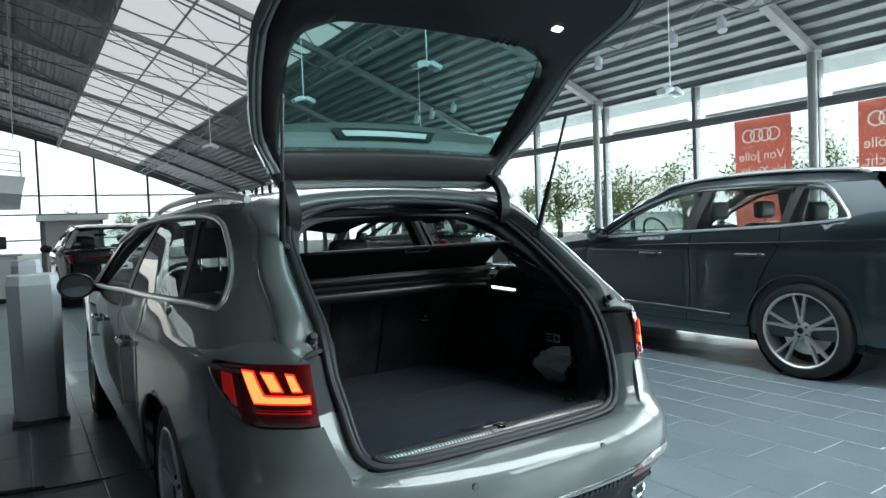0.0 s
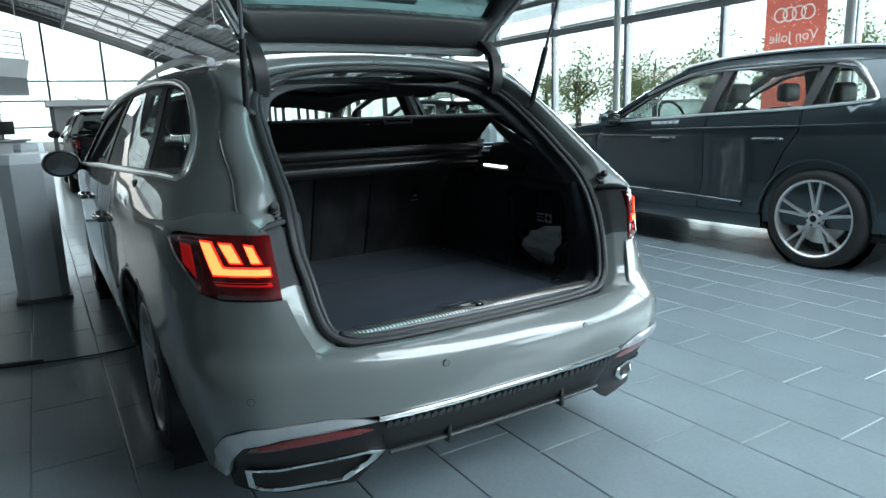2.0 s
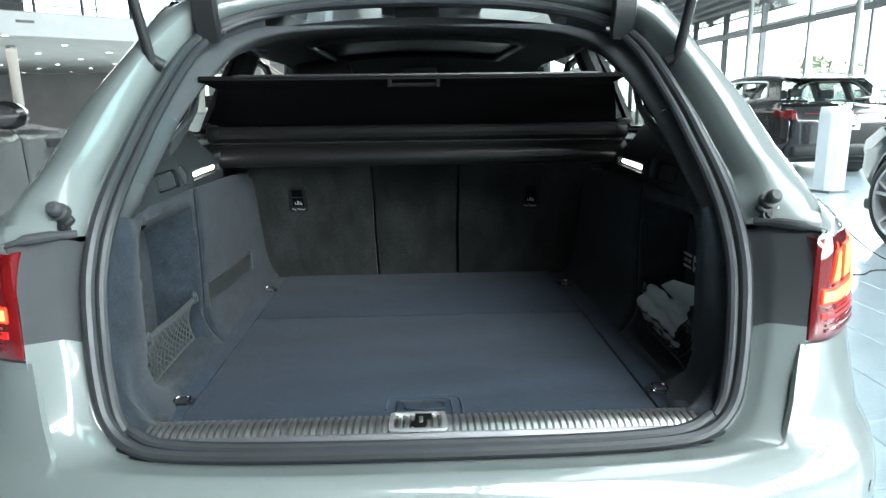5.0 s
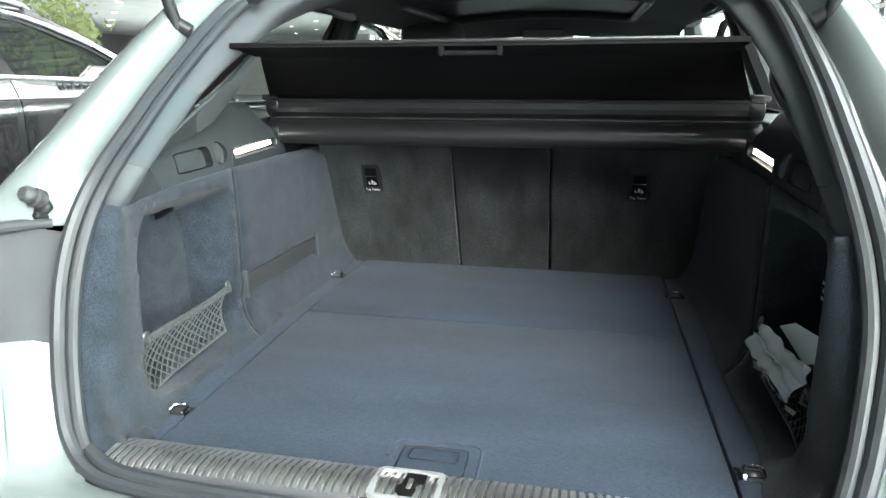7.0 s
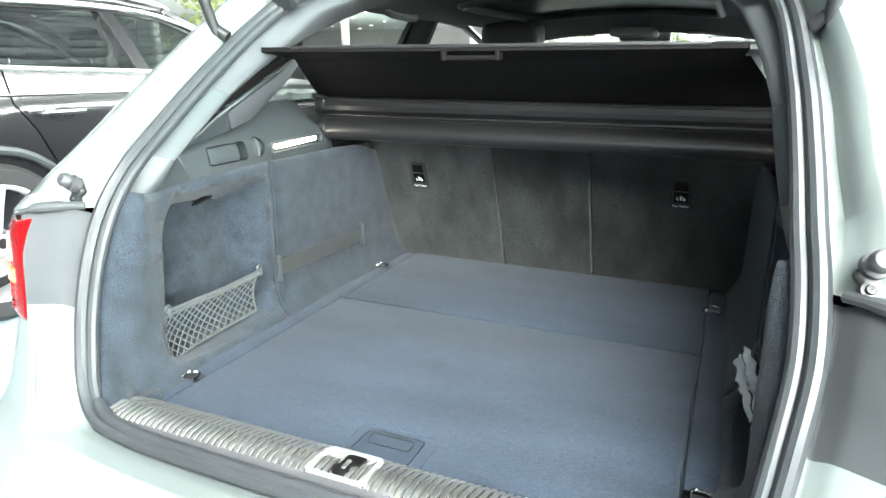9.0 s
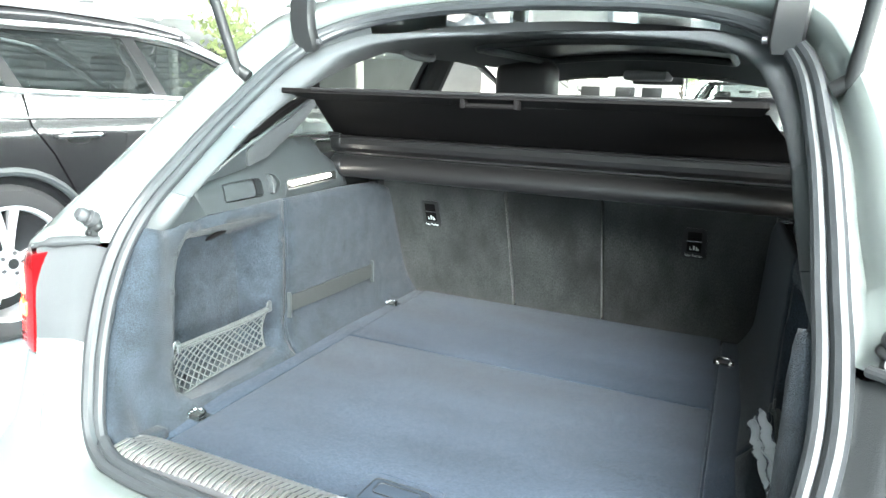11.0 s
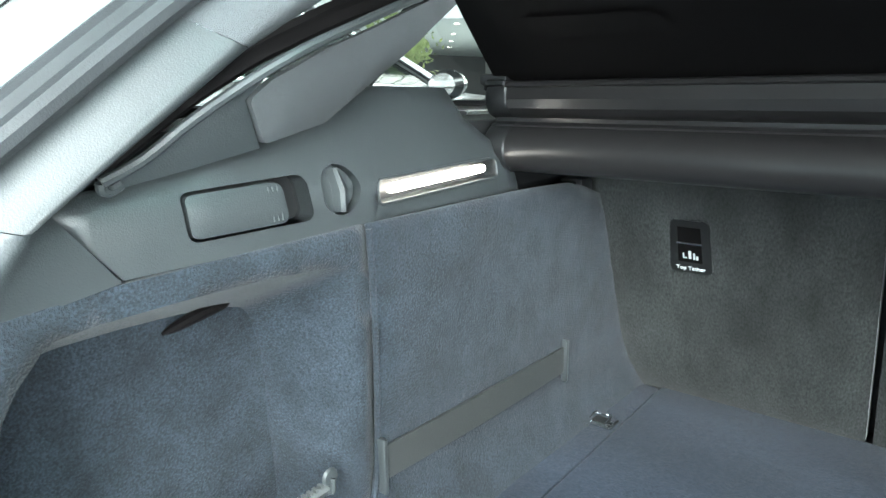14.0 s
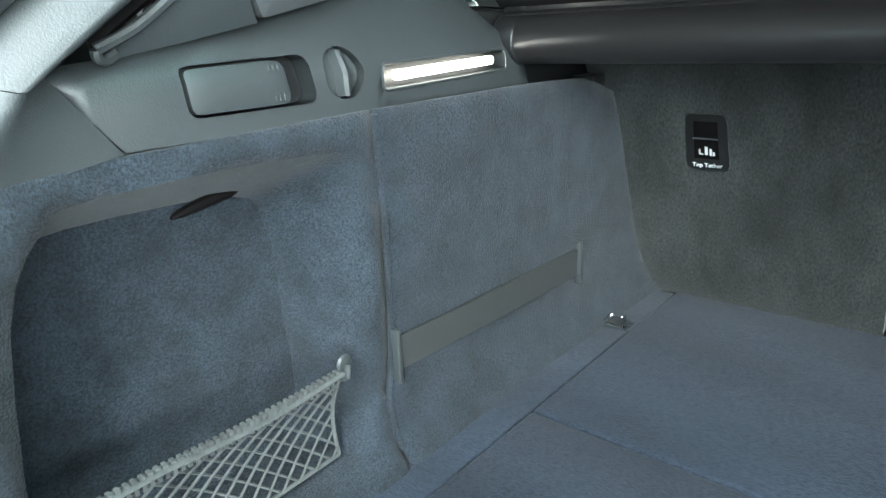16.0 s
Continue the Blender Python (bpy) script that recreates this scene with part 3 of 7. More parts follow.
def skin(u, z, d=0.0):
    """The rear skin: u counts outward from the middle (-8 to 8; minus is the car's left), z is the height, d the depth behind it."""
    a = np.clip(abs(u) * 8, 0, 64)
    i = np.clip(np.searchsorted(SKIN_Z, z) - 1, 0, len(SKIN_Z) - 2)
    t = np.clip((z - SKIN_Z[i]) / (SKIN_Z[i + 1] - SKIN_Z[i]), 0, 1)
    k = np.arange(65)

    def at(a):
        p = [np.array((np.interp(a, k, f[:, 0]), np.interp(a, k, f[:, 1]))) for f in (SKIN_FINE[i], SKIN_FINE[i + 1])]
        return p[0] * (1 - t) + p[1] * t
    p, q = at(a), at(min(a + 0.5, 64)) - at(max(a - 0.5, 0))
    n = np.array((q[1], -q[0])) / max(np.hypot(*q), 1e-6)
    p = p - n * d
    return (math.copysign(p[0], u) if u else 0.0, float(p[1]), z)


# Frame of the load opening: the line of the seal and the outer edge of the painted frame (the car's left half, from the sill up).
SEAL_LINE = [(0, -0.030, 0.588), (-0.25, -0.028, 0.589), (-0.40, -0.024, 0.594), (-0.472, -0.014, 0.606), (-0.516, 0.006, 0.642), (-0.535, 0.026, 0.70), (-0.547, 0.050, 0.775), (-0.558, 0.086, 0.855),
             (-0.556, 0.124, 0.930), (-0.549, 0.176, 0.995), (-0.544, 0.262, 1.064), (-0.534, 0.374, 1.15), (-0.508, 0.528, 1.262), (-0.45, 0.605, 1.322), (-0.345, 0.652, 1.358), (-0.2, 0.675, 1.377), (0, 0.684, 1.385)]
FRAME_EDGE = [(0, -0.118, 0.602), (-0.24, -0.116, 0.602), (-0.45, -0.095, 0.602), (-0.56, -0.062, 0.605), (-0.606, -0.03, 0.645), (-0.622, -0.006, 0.70), (-0.630, 0.010, 0.775), (-0.636, 0.022, 0.855),
              (-0.656, 0.048, 0.930), (-0.684, 0.100, 0.962), (-0.658, 0.198, 1.045), (-0.650, 0.345, 1.15), (-0.586, 0.490, 1.283), (-0.545, 0.615, 1.368), (-0.41, 0.685, 1.408), (-0.22, 0.708, 1.424), (0, 0.716, 1.430)]


def frame_strip(a, b, s):
    """Gutter, land and rounded corner of the frame between stations a and b."""
    inner = smooth_line(SEAL_LINE, 6)[a * 6:b * 6 + 1]
    outer = smooth_line(FRAME_EDGE, 6)[a * 6:b * 6 + 1]
    rings = []
    for p, q in zip(inner, outer):
        p, q = Vector(p), Vector(q)
        up = a >= 8
        deep = Vector((0, 0.022, -0.004)) if up else Vector((0, 0.012, -0.012))
        ring = [p + deep * 0.4, p + deep + (q - p) * 0.10, p + deep + (q - p) * 0.22, p + (q - p) * 0.36 + deep * 0.15, p + (q - p) * 0.5, p + (q - p) * 0.78, q]
        if up:
            w = min(1, max(0, p.z - 0.955) / 0.08) * min(1, max(0.25, (1.40 - p.z) / 0.08))
            out = Vector((-0.004, -0.030, 0.012)) * w
            ring = ring[:3] + [p + (q - p) * 0.30 + deep * 0.1 + out * 0.55, p + (q - p) * 0.425 + out * 0.97, p + (q - p) * 0.445 + out, p + (q - p) * 0.62 + out * 0.85, p + (q - p) * 0.82 + out * 0.45, q]
            if q.z < 1.36:
                y2 = q.y + 0.05
                end = Vector((-side_x(y2, q.z + 0.006), y2, q.z + 0.006))
                corner = q.lerp(end, 0.5) + Vector((-0.004, -0.002, 0.001))
            else:
                end = q + Vector((-0.02 * (q.x < -0.5), 0.09, 0.022))
                corner = q + Vector((0, 0.03, 0.012))
            ring += [corner, end]
        rings.append([(-s * v.x, v.y, v.z) for v in ring])
    return ring_loft(rings, False, False)


for s in (-1, 1):
    side = "left" if s < 0 else "right"
    part("sill_frame", frame_strip(0, 6, s), PAINT, CAR, sharp=60)
    part("pillar_frame", frame_strip(8, 16, s), PAINT, CAR, sharp=60)
    lower = [skin(s * u, 0.917, -0.003) for u in np.linspace(3.0, 7.6, 13)]
    upper = smooth_line([(-0.656, 0.048, 0.931), (-0.684, 0.100, 0.963)] + [(0.002 - side_x(y, z), y, z) for y, z in ((0.17, 0.972), (0.25, 0.962), (0.33, 0.935))], 3)
    part("lamp_shoulder", ring_loft([[p, tuple(Vector(p).lerp(Vector((-s * q[0], q[1], q[2])), 0.5) + Vector((s * 0.004, -0.004, 0.004))), (-s * q[0], q[1], q[2])] for p, q in zip(lower, upper)], False, False), PAINT, CAR, sharp=60)
    part("lamp_cover", frame_strip(6, 8, s), LAMP_SURROUND, CAR, "grey plastic cover beside the tail lamp", sharp=60)
    part("cover_lip", rod([(-s * x, y - 0.004, z) for x, y, z in smooth_line([(-0.664, 0.046, 0.926), (-0.634, 0.060, 0.934), (-0.604, 0.085, 0.936), (-0.577, 0.112, 0.934)], 4)], [0.005] * 4 + [0.009] * 5 + [0.007] * 4, 10), LAMP_SURROUND, CAR, "rounded upper lip of the lamp cover")
    part("weather_seal", join(rod([(-s * x, y + 0.002, z + 0.0) for x, y, z in smooth_line(SEAL_LINE, 6)], 0.012, 10),
                              rod([(-s * x * 0.965, y + 0.008, z * 1.0 + (0.012 if z < 0.62 else -0.004)) for x, y, z in smooth_line(SEAL_LINE, 6)], 0.010, 10)), SEAL, CAR, "double-lipped rubber seal")

# Bumper.
bump_top = [(u, 0.602) for u in np.linspace(-3.0, 3.0, 13)]
outline = [(-6.6, 0.44), (-5.0, 0.44), (-4.1, 0.432), (-3.3, 0.440), (-2.53, 0.445), (-2.2, 0.432), (-1.95, 0.428), (1.95, 0.428), (2.2, 0.432), (2.53, 0.445), (3.3, 0.440), (4.1, 0.432), (5.0, 0.44), (6.6, 0.44), (6.7, 0.87), (6.45, 0.836), (5.6, 0.758), (4.8, 0.745), (2.93, 0.746), (2.84, 0.66), (2.72, 0.603), (-2.72, 0.603), (-2.84, 0.66), (-2.93, 0.746), (-4.8, 0.745), (-5.6, 0.758), (-6.45, 0.836), (-6.7, 0.87)]


def scaled(outline, k=0.2):
    return [(u * k, z) for u, z in outline]


def skin_panel(outline, step=0.03, depth=0.0, lift=0.0, holes=(), soft=0.0, k=0.2):
    return panel(scaled(outline, k), lambda u, z, d: skin(u / k, z, d - lift), step, depth, [scaled(h, k) for h in holes], soft)


def inset(outline, d, k=0.2):
    """A polygon drawn in by d metres on every side."""
    pts = [Vector((u * k, z)) for u, z in outline]
    turn = sum((b - a).cross(c - b) for a, b, c in zip(pts, pts[1:] + pts[:1], pts[2:] + pts[:2]))
    out = []
    for i, p in enumerate(pts):
        a, b = (p - pts[i - 1]).normalized(), (pts[(i + 1) % len(pts)] - p).normalized()
        na, nb = Vector((-a.y, a.x)), Vector((-b.y, b.x))
        m = (na + nb).normalized()
        q = p + m * (math.copysign(d, turn) / max(0.45, m.dot(na)))
        out.append((q.x / k, q.y))
    return out


bumper = part("rear_bumper", skin_panel(outline, 0.025, 0.01), PAINT, CAR, sharp=70)
for u, z in ((-1.0, 0.536), (1.16, 0.540), (-4.0, 0.507), (4.0, 0.507)):
    x, y, z = skin(u, z)
    n = (Vector(skin(u, z, -0.1)) - Vector((x, y, z))).normalized()
    m = Matrix.Translation((x, y, z)) @ n.to_track_quat("Z", "Y").to_matrix().to_4x4()
    part("parking_sensor", moved(lathe([(0.0001, 0.0015), (0.0075, 0.0015), (0.0085, 0.0005), (0.0085, -0.004)], "z", 20), m), PAINT, bumper)
    part("sensor_ring", moved(lathe([(0.0092, -0.003), (0.0092, 0.0006), (0.0105, 0.0006), (0.0105, -0.003)], "z", 20), m), PLASTIC_BLACK, bumper)
part("chrome_strip", ring_loft([[skin(float(u), z, d) for z, d in ((0.411, 0.006), (0.410, -0.006), (0.413, -0.010), (0.424, -0.010), (0.427, -0.006), (0.427, 0.006))] for u in np.linspace(-1.95, 1.95, 70)], True, True), CHROME, bumper, "bright chrome strip")
for s in (-1, 1):
    U = lambda pts: [(s * u, z) for u, z in pts]
    lip = rounded(U([(1.955, 0.412), (2.2, 0.430), (2.53, 0.443), (3.3, 0.439), (4.09, 0.430), (4.78, 0.394), (5.66, 0.302), (6.0, 0.225), (5.38, 0.225), (4.97, 0.295), (4.37, 0.366), (3.44, 0.398), (2.39, 0.407)]), 0.008, 3)
    part("silver_lip", skin_panel(lip, 0.02, 0.015, 0.008, soft=0.004), ALLOY, bumper, "satin silver corner lip")
    part("lower_corner", skin_panel(U([(1.66, 0.408), (3.44, 0.400), (4.37, 0.368), (4.97, 0.297), (5.40, 0.226), (5.3, 0.195), (2.2, 0.205), (1.75, 0.262)]), 0.03, 0.02, -0.012), PLASTIC_BLACK, bumper, "black lower bumper corner")
    part("reflector", skin_panel(U([(1.8, 0.386), (2.69, 0.400), (3.5, 0.385), (4.25, 0.361), (4.4, 0.340), (3.5, 0.358), (2.22, 0.373)]), 0.015, 0.008, -0.004, soft=0.002), RED_LENS_BRIGHT, bumper, "red reflector")
    tip = rounded(U([(4.72, 0.262), (4.64, 0.213), (4.3, 0.207), (2.33, 0.220), (1.86, 0.262), (1.75, 0.298), (2.0, 0.308), (4.2, 0.276)]), 0.008, 3)
    hole = rounded(U([(4.52, 0.258), (4.46, 0.220), (4.25, 0.217), (2.42, 0.230), (2.02, 0.266), (1.93, 0.290), (2.05, 0.297), (4.1, 0.267)]), 0.006, 3)
    if s > 0:
        tip, hole = ([(u * 0.88 + 0.75, z + 0.018) for u, z in q] for q in (tip, hole))
    part("exhaust_trim", skin_panel(tip, 0.012, 0.02, 0.002, [hole], 0.003), CHROME, bumper, "chrome exhaust surround")
    part("exhaust_mouth", skin_panel(hole, 0.02, 0.0, -0.011), PLASTIC_BLACK, bumper)
    part("bumper_corner", skin_panel(U([(4.15, 0.432), (4.15, 0.447), (6.65, 0.447), (6.6, 0.26), (6.25, 0.215), (6.03, 0.222), (5.69, 0.303), (4.81, 0.397)]), 0.03, 0.015), PAINT, bumper)
dif = part("diffuser", skin_panel([(-2.4, 0.407), (2.4, 0.407), (1.85, 0.36), (1.74, 0.29), (1.6, 0.275), (-1.6, 0.275), (-1.74, 0.29), (-1.85, 0.36)], 0.025, 0.05, -0.004, soft=0.004), PLASTIC_BLACK, bumper)
for k in range(-17, 18):
    u = k * 0.105
    part("grille_cell", skin_panel([(u - 0.045, 0.392), (u - 0.02, 0.402), (u + 0.02, 0.402), (u + 0.045, 0.392), (u + 0.02, 0.382), (u - 0.02, 0.382)], 0.02, 0.006, 0.003), PLASTIC, dif)
for u in (-0.86, 0.92):
    part("diffuser_fin", box(skin(u, 0.3)[0] - 0.007, skin(u, 0.3)[0] + 0.007, -0.112, -0.03, 0.268, 0.345, 0.003), PLASTIC_BLACK, dif)
part("underlip", rod([(x, y - 0.006, 0.288) for x, y, z in (skin(float(u), 0.29) for u in np.linspace(-1.7, 1.7, 15))], 0.007, 8), PLASTIC, dif)
part("underbody", box(-0.60, 0.60, 0.30, 4.3, 0.20, 0.28, 0.02), PLASTIC_BLACK, CAR)

# Tail lamps.
for s in (-1, 1):
    U = lambda pts: [(s * u, z) for u, z in pts]
    body = rounded(U([(3.0, 0.752), (3.0, 0.918), (4.6, 0.918), (6.0, 0.912), (6.75, 0.900), (6.45, 0.845), (5.6, 0.765), (4.8, 0.752)]), [0.004, 0.004, 0, 0.02, 0.02, 0.03, 0.05, 0.0], 4)
    lamp = part("tail_lamp", skin_panel(body, 0.02, 0.05, 0.008, soft=0.004), RED_LENS, CAR, "red tail lamp with lit light bars")
    bars = [[(3.12, 0.812), (3.12, 0.836), (4.50, 0.836), (4.62, 0.838), (4.95, 0.900), (5.35, 0.902), (4.92, 0.812)],
            [(4.02, 0.845), (4.32, 0.897), (4.72, 0.898), (4.40, 0.845)],
            [(3.30, 0.845), (3.52, 0.893), (3.92, 0.895), (3.66, 0.845)]]
    for b in bars:
        bar = part("light_bar", skin_panel(U(b), 0.015, 0.004, 0.011), RED_GLOW, lamp, "glowing red light bar")
        core = inset(b, 0.0042)
        part("bar_core", skin_panel(U(core), 0.012, 0.001, 0.0125), AMBER_GLOW, bar, "bright amber core of the bar")
    part("side_glow", skin_panel(U([(5.55, 0.80), (5.75, 0.885), (6.15, 0.888), (6.05, 0.835)]), 0.015, 0.004, 0.0095), RED_DIM, lamp, "dimly lit red side lens")
    part("lower_glow", skin_panel(U([(3.15, 0.786), (3.15, 0.797), (4.95, 0.797), (4.85, 0.786)]), 0.015, 0.003, 0.0095), RED_DIM, lamp, "dimly lit red stripe")
    for j in range(5):
        part("lamp_rib", skin_panel(U([(3.25, 0.765 + j * 0.009), (3.25, 0.769 + j * 0.009), (4.7 + j * 0.12, 0.769 + j * 0.009), (4.7 + j * 0.12, 0.765 + j * 0.009)]), 0.03, 0.003, 0.0105), RED_LENS, lamp)

# Flanks: each panel is cut with a fine gap to the next.
WHEEL_Y = (0.905, 3.73)
WHEEL_R = 0.335


def arch(y, r, a0, a1, n=18):
    return [(y + r * math.cos(radians(a)), 0.335 + r * math.sin(radians(a))) for a in np.linspace(a0, a1, n)]


def back_set(points):
    """Draws the rear end of the side glass forward, where the body narrows."""
    return [(y + 0.15 * min(1.0, max(0.0, (0.78 - y) / 0.47)), z) for y, z in points]


for s in (-1, 1):
    F = flank(s)
    quarter = [(0.33, 0.602), (0.36, 0.74), (0.345, 0.80), (0.33, 0.905), (0.25, 0.952), (0.155, 0.962), (0.148, 0.968), (0.19, 1.002), (0.243, 1.047), (0.393, 1.153), (0.538, 1.286), (0.662, 1.372),
               (0.95, 1.392), (0.95, 1.357), (0.905, 1.352), (0.763, 1.323), (0.681, 1.274), (0.589, 1.211), (0.504, 1.146), (0.454, 1.08), (0.446, 1.05), (0.474, 1.043), (0.657, 1.044), (1.15, 1.038), (1.135, 0.95), (1.20, 0.86), (1.245, 0.70), (1.26, 0.56)]
    quarter += arch(0.905, 0.37, 25, 180)
    quarter += [(0.52, 0.30), (0.40, 0.30), (0.335, 0.44)]
    part("rear_quarter", panel(quarter, F, 0.03, 0.015, soft=0.001), PAINT, CAR, sharp=60)
    rear_door = [(1.157, 1.036), (1.142, 0.95), (1.207, 0.86), (1.252, 0.70), (1.268, 0.56), (1.30, 0.42), (1.36, 0.30), (1.78, 0.30), (1.72, 0.60), (1.72, 1.026)]
    front_door = [(1.727, 1.026), (1.727, 0.60), (1.787, 0.30), (3.20, 0.30), (3.22, 0.62), (3.18, 0.90), (3.05, 0.995)]
    doors = {}
    for name, shape in (("rear_door", rear_door), ("front_door", front_door)):
        d = part(name, panel(shape, F, 0.035, 0.015, soft=0.001), PAINT, CAR, sharp=60)
        y0 = 1.40 if name == "rear_door" else 2.45
        pts = [(s * (side_x(y, 0.845) + o), y, 0.845) for y, o in ((y0 - 0.11, 0.004), (y0 - 0.10, 0.026), (y0, 0.034), (y0 + 0.10, 0.026), (y0 + 0.11, 0.004))]
        part("door_handle", rod(smooth_line(pts, 4), 0.012, 10), PAINT, d)
        part("handle_trim", rod([(s * (side_x(y, 0.845) + 0.038), y, 0.845) for y in np.linspace(y0 - 0.08, y0 + 0.08, 5)], 0.0045, 8), CHROME, d, "chrome handle strip")
    part("front_wing", panel([(3.057, 0.998), (3.187, 0.90), (3.228, 0.62), (3.207, 0.30), (3.33, 0.28)] + arch(3.73, 0.37, 175, 20) + [(4.35, 0.45), (4.45, 0.62), (4.3, 0.84), (3.7, 0.95)], F, 0.04, 0.015), PAINT, CAR, sharp=60)
    part("side_skirt", panel([(1.345, 0.29), (3.32, 0.27), (3.30, 0.19), (1.36, 0.19)], F, 0.05, 0.03, soft=0.006), PAINT, CAR)
    for wy, a0, a1 in ((0.905, 5, 178), (3.73, 5, 175)):
        ring = arch(wy, 0.372, a0, a1, 20)
        part("arch_lip", rod([(s * (side_x(y, z) - 0.006), y, z) for y, z in ring], 0.007, 8), PAINT, CAR)
        part("wheel_well", lathe([(0.385, -s * 0.0 + s * (0.86 if wy < 2 else 0.88)), (0.385, s * 0.56), (0.05, s * 0.55)], "x", 28, (0, wy, 0.335)), PLASTIC_BLACK, CAR)
    # side windows
    sill = [(0.315, 1.051), (0.60, 1.052), (1.05, 1.05), (1.70, 1.036), (2.40, 1.010), (3.02, 0.99)]
    top = [(2.62, 1.25), (2.25, 1.325), (1.75, 1.352), (1.2, 1.352), (0.915, 1.342), (0.766, 1.313), (0.648, 1.263), (0.513, 1.200), (0.387, 1.135), (0.317, 1.073)]
    cuts = [[(0.335, 1.062), (0.60, 1.062), (0.765, 1.061), (0.865, 1.20), (0.985, 1.333), (0.92, 1.330), (0.775, 1.302), (0.655, 1.252), (0.52, 1.189), (0.395, 1.124), (0.338, 1.078)],
            [(0.81, 1.060), (1.05, 1.059), (1.66, 1.045), (1.68, 1.339), (1.04, 1.337), (0.91, 1.20)],
            [(1.75, 1.042), (2.40, 1.020), (2.96, 1.002), (2.58, 1.245), (2.23, 1.312), (1.76, 1.338)]]
    sill, top, cuts = back_set(sill), back_set(top), [back_set(c) for c in cuts]
    frame_out = sill + top
    part("window_frame", panel(frame_out, lambda y, z, d: (s * (side_x(y, z) - d - 0.012), y, z), 0.04, 0.02, [rounded(c, 0.02, 3) for c in cuts]), PLASTIC_BLACK, CAR, "black window surround")
    # the driver's window is wound down
    for c in cuts[:2] if s < 0 else cuts:
        gl = part("side_window", panel(rounded(c, 0.02, 3), lambda y, z, d: (s * (side_x(y, z) - d - 0.016), y, z), 0.05), GLASS_DARK, CAR, "tinted side window")
        gl.visible_shadow = False
    trim = [(s * (side_x(y, z) + 0.001), y, z) for y, z in smooth_line([*sill[:0:-1], *back_set([(0.36, 1.047), (0.312, 1.047), (0.300, 1.055), (0.307, 1.078), (0.379, 1.141), (0.506, 1.206), (0.641, 1.269), (0.760, 1.319), (0.91, 1.349), (1.2, 1.360), (1.75, 1.360), (2.25, 1.335), (2.64, 1.258)])], 4)]
    part("window_trim", rod(trim, 0.0105, 8), SATIN_CHROME, CAR, "polished chrome window trim")
    # roof rail
    rail = [(s * 0.60, 0.66, 1.398), (s * 0.61, 0.80, 1.418), (s * 0.618, 1.0, 1.432), (s * 0.625, 1.5, 1.439), (s * 0.622, 2.0, 1.430), (s * 0.615, 2.3, 1.408), (s * 0.61, 2.45, 1.385)]
    part("roof_rail", rod(smooth_line(rail, 5), 0.014, 10), ALLOY, CAR, "silver roof rail")
    # door mirror
    mirror = part("door_mirror", moved(lathe([(0.076, 0.02), (0.078, 0.0), (0.084, 0.0), (0.092, 0.03), (0.085, 0.10), (0.05, 0.15), (0.001, 0.17)], "y", 24), Matrix.Translation((s * 1.01, 2.78, 1.005)) @ Matrix.Diagonal((1.1, 0.75, 0.85, 1))), PLASTIC_BLACK, CAR)
    part("mirror_glass", moved(lathe([(0.001, 0), (0.075, 0.001)], "y", 24), Matrix.Translation((s * 1.01, 2.785, 1.005)) @ Matrix.Rotation(radians(s * 6), 4, "Z") @ Matrix.Diagonal((1.1, 1, 0.85, 1))), MIRROR, mirror, "mirror glass")
    part("mirror_foot", rod([(s * 0.88, 2.83, 0.985), (s * 0.97, 2.81, 0.985)], 0.022, 10), PLASTIC_BLACK, mirror)

# Roof, pillars, screens.
roof_rows = []
for y, z, w in ((0.76, 1.440, 0.56), (0.85, 1.448, 0.585), (1.1, 1.457, 0.60), (1.6, 1.465, 0.61), (2.1, 1.455, 0.60), (2.45, 1.425, 0.59), (2.62, 1.395, 0.58)):
    roof_rows.append([(w * t, y + 0.03 * (1 - abs(t)) * 0, z - 0.03 * abs(t) ** 2.6 - 0.02 * abs(t) ** 8) for t in np.linspace(-1, 1, 25)])
roof = part("roof", ring_loft(roof_rows, False, False), PAINT, CAR, sharp=60)
for s in (-1, 1):
    part("roof_side", ring_loft([[(s * side_x(y, 1.362), y, 1.36), (s * (side_x(y, 1.39) + 0.004), y, 1.388), (s * w, y, z)] for y, w, z in ((0.70, 0.545, 1.388), (0.78, 0.565, 1.392), (0.9, 0.588, 1.40), (1.2, 0.603, 1.41), (1.6, 0.61, 1.414), (2.1, 0.60, 1.405), (2.45, 0.59, 1.376), (2.62, 0.58, 1.346))], False, False), PAINT, CAR)
    part("front_pillar", rod([(s * 0.63, 2.48, 1.36), (s * 0.72, 2.85, 1.21), (s * 0.80, 3.25, 1.03), (s * 0.83, 3.5, 0.95)], 0.045, 10), PAINT, CAR)
    part("centre_pillar_trim", rod([(s * 0.82, 1.72, 1.02), (s * 0.66, 1.72, 1.35)], 0.045, 10), PLASTIC_BLACK, CAR)
    part("door_card", panel([(0.95, 0.40), (3.3, 0.40), (3.25, 1.01), (0.95, 1.03)], lambda y, z, d: (s * (side_x(y, z) - 0.10 - d), y, z), 0.1, 0.02), PLASTIC_BLACK, CAR, "dark inner door lining")
windscreen = part("windscreen", ring_loft([[(x * w, y + 0.06 * (1 - abs(x)), z) for x in np.linspace(-1, 1, 9)] for y, z, w in ((2.58, 1.375, 0.60), (3.0, 1.19, 0.71), (3.45, 0.98, 0.80))], False, False), GLASS, CAR)
windscreen.visible_shadow = False
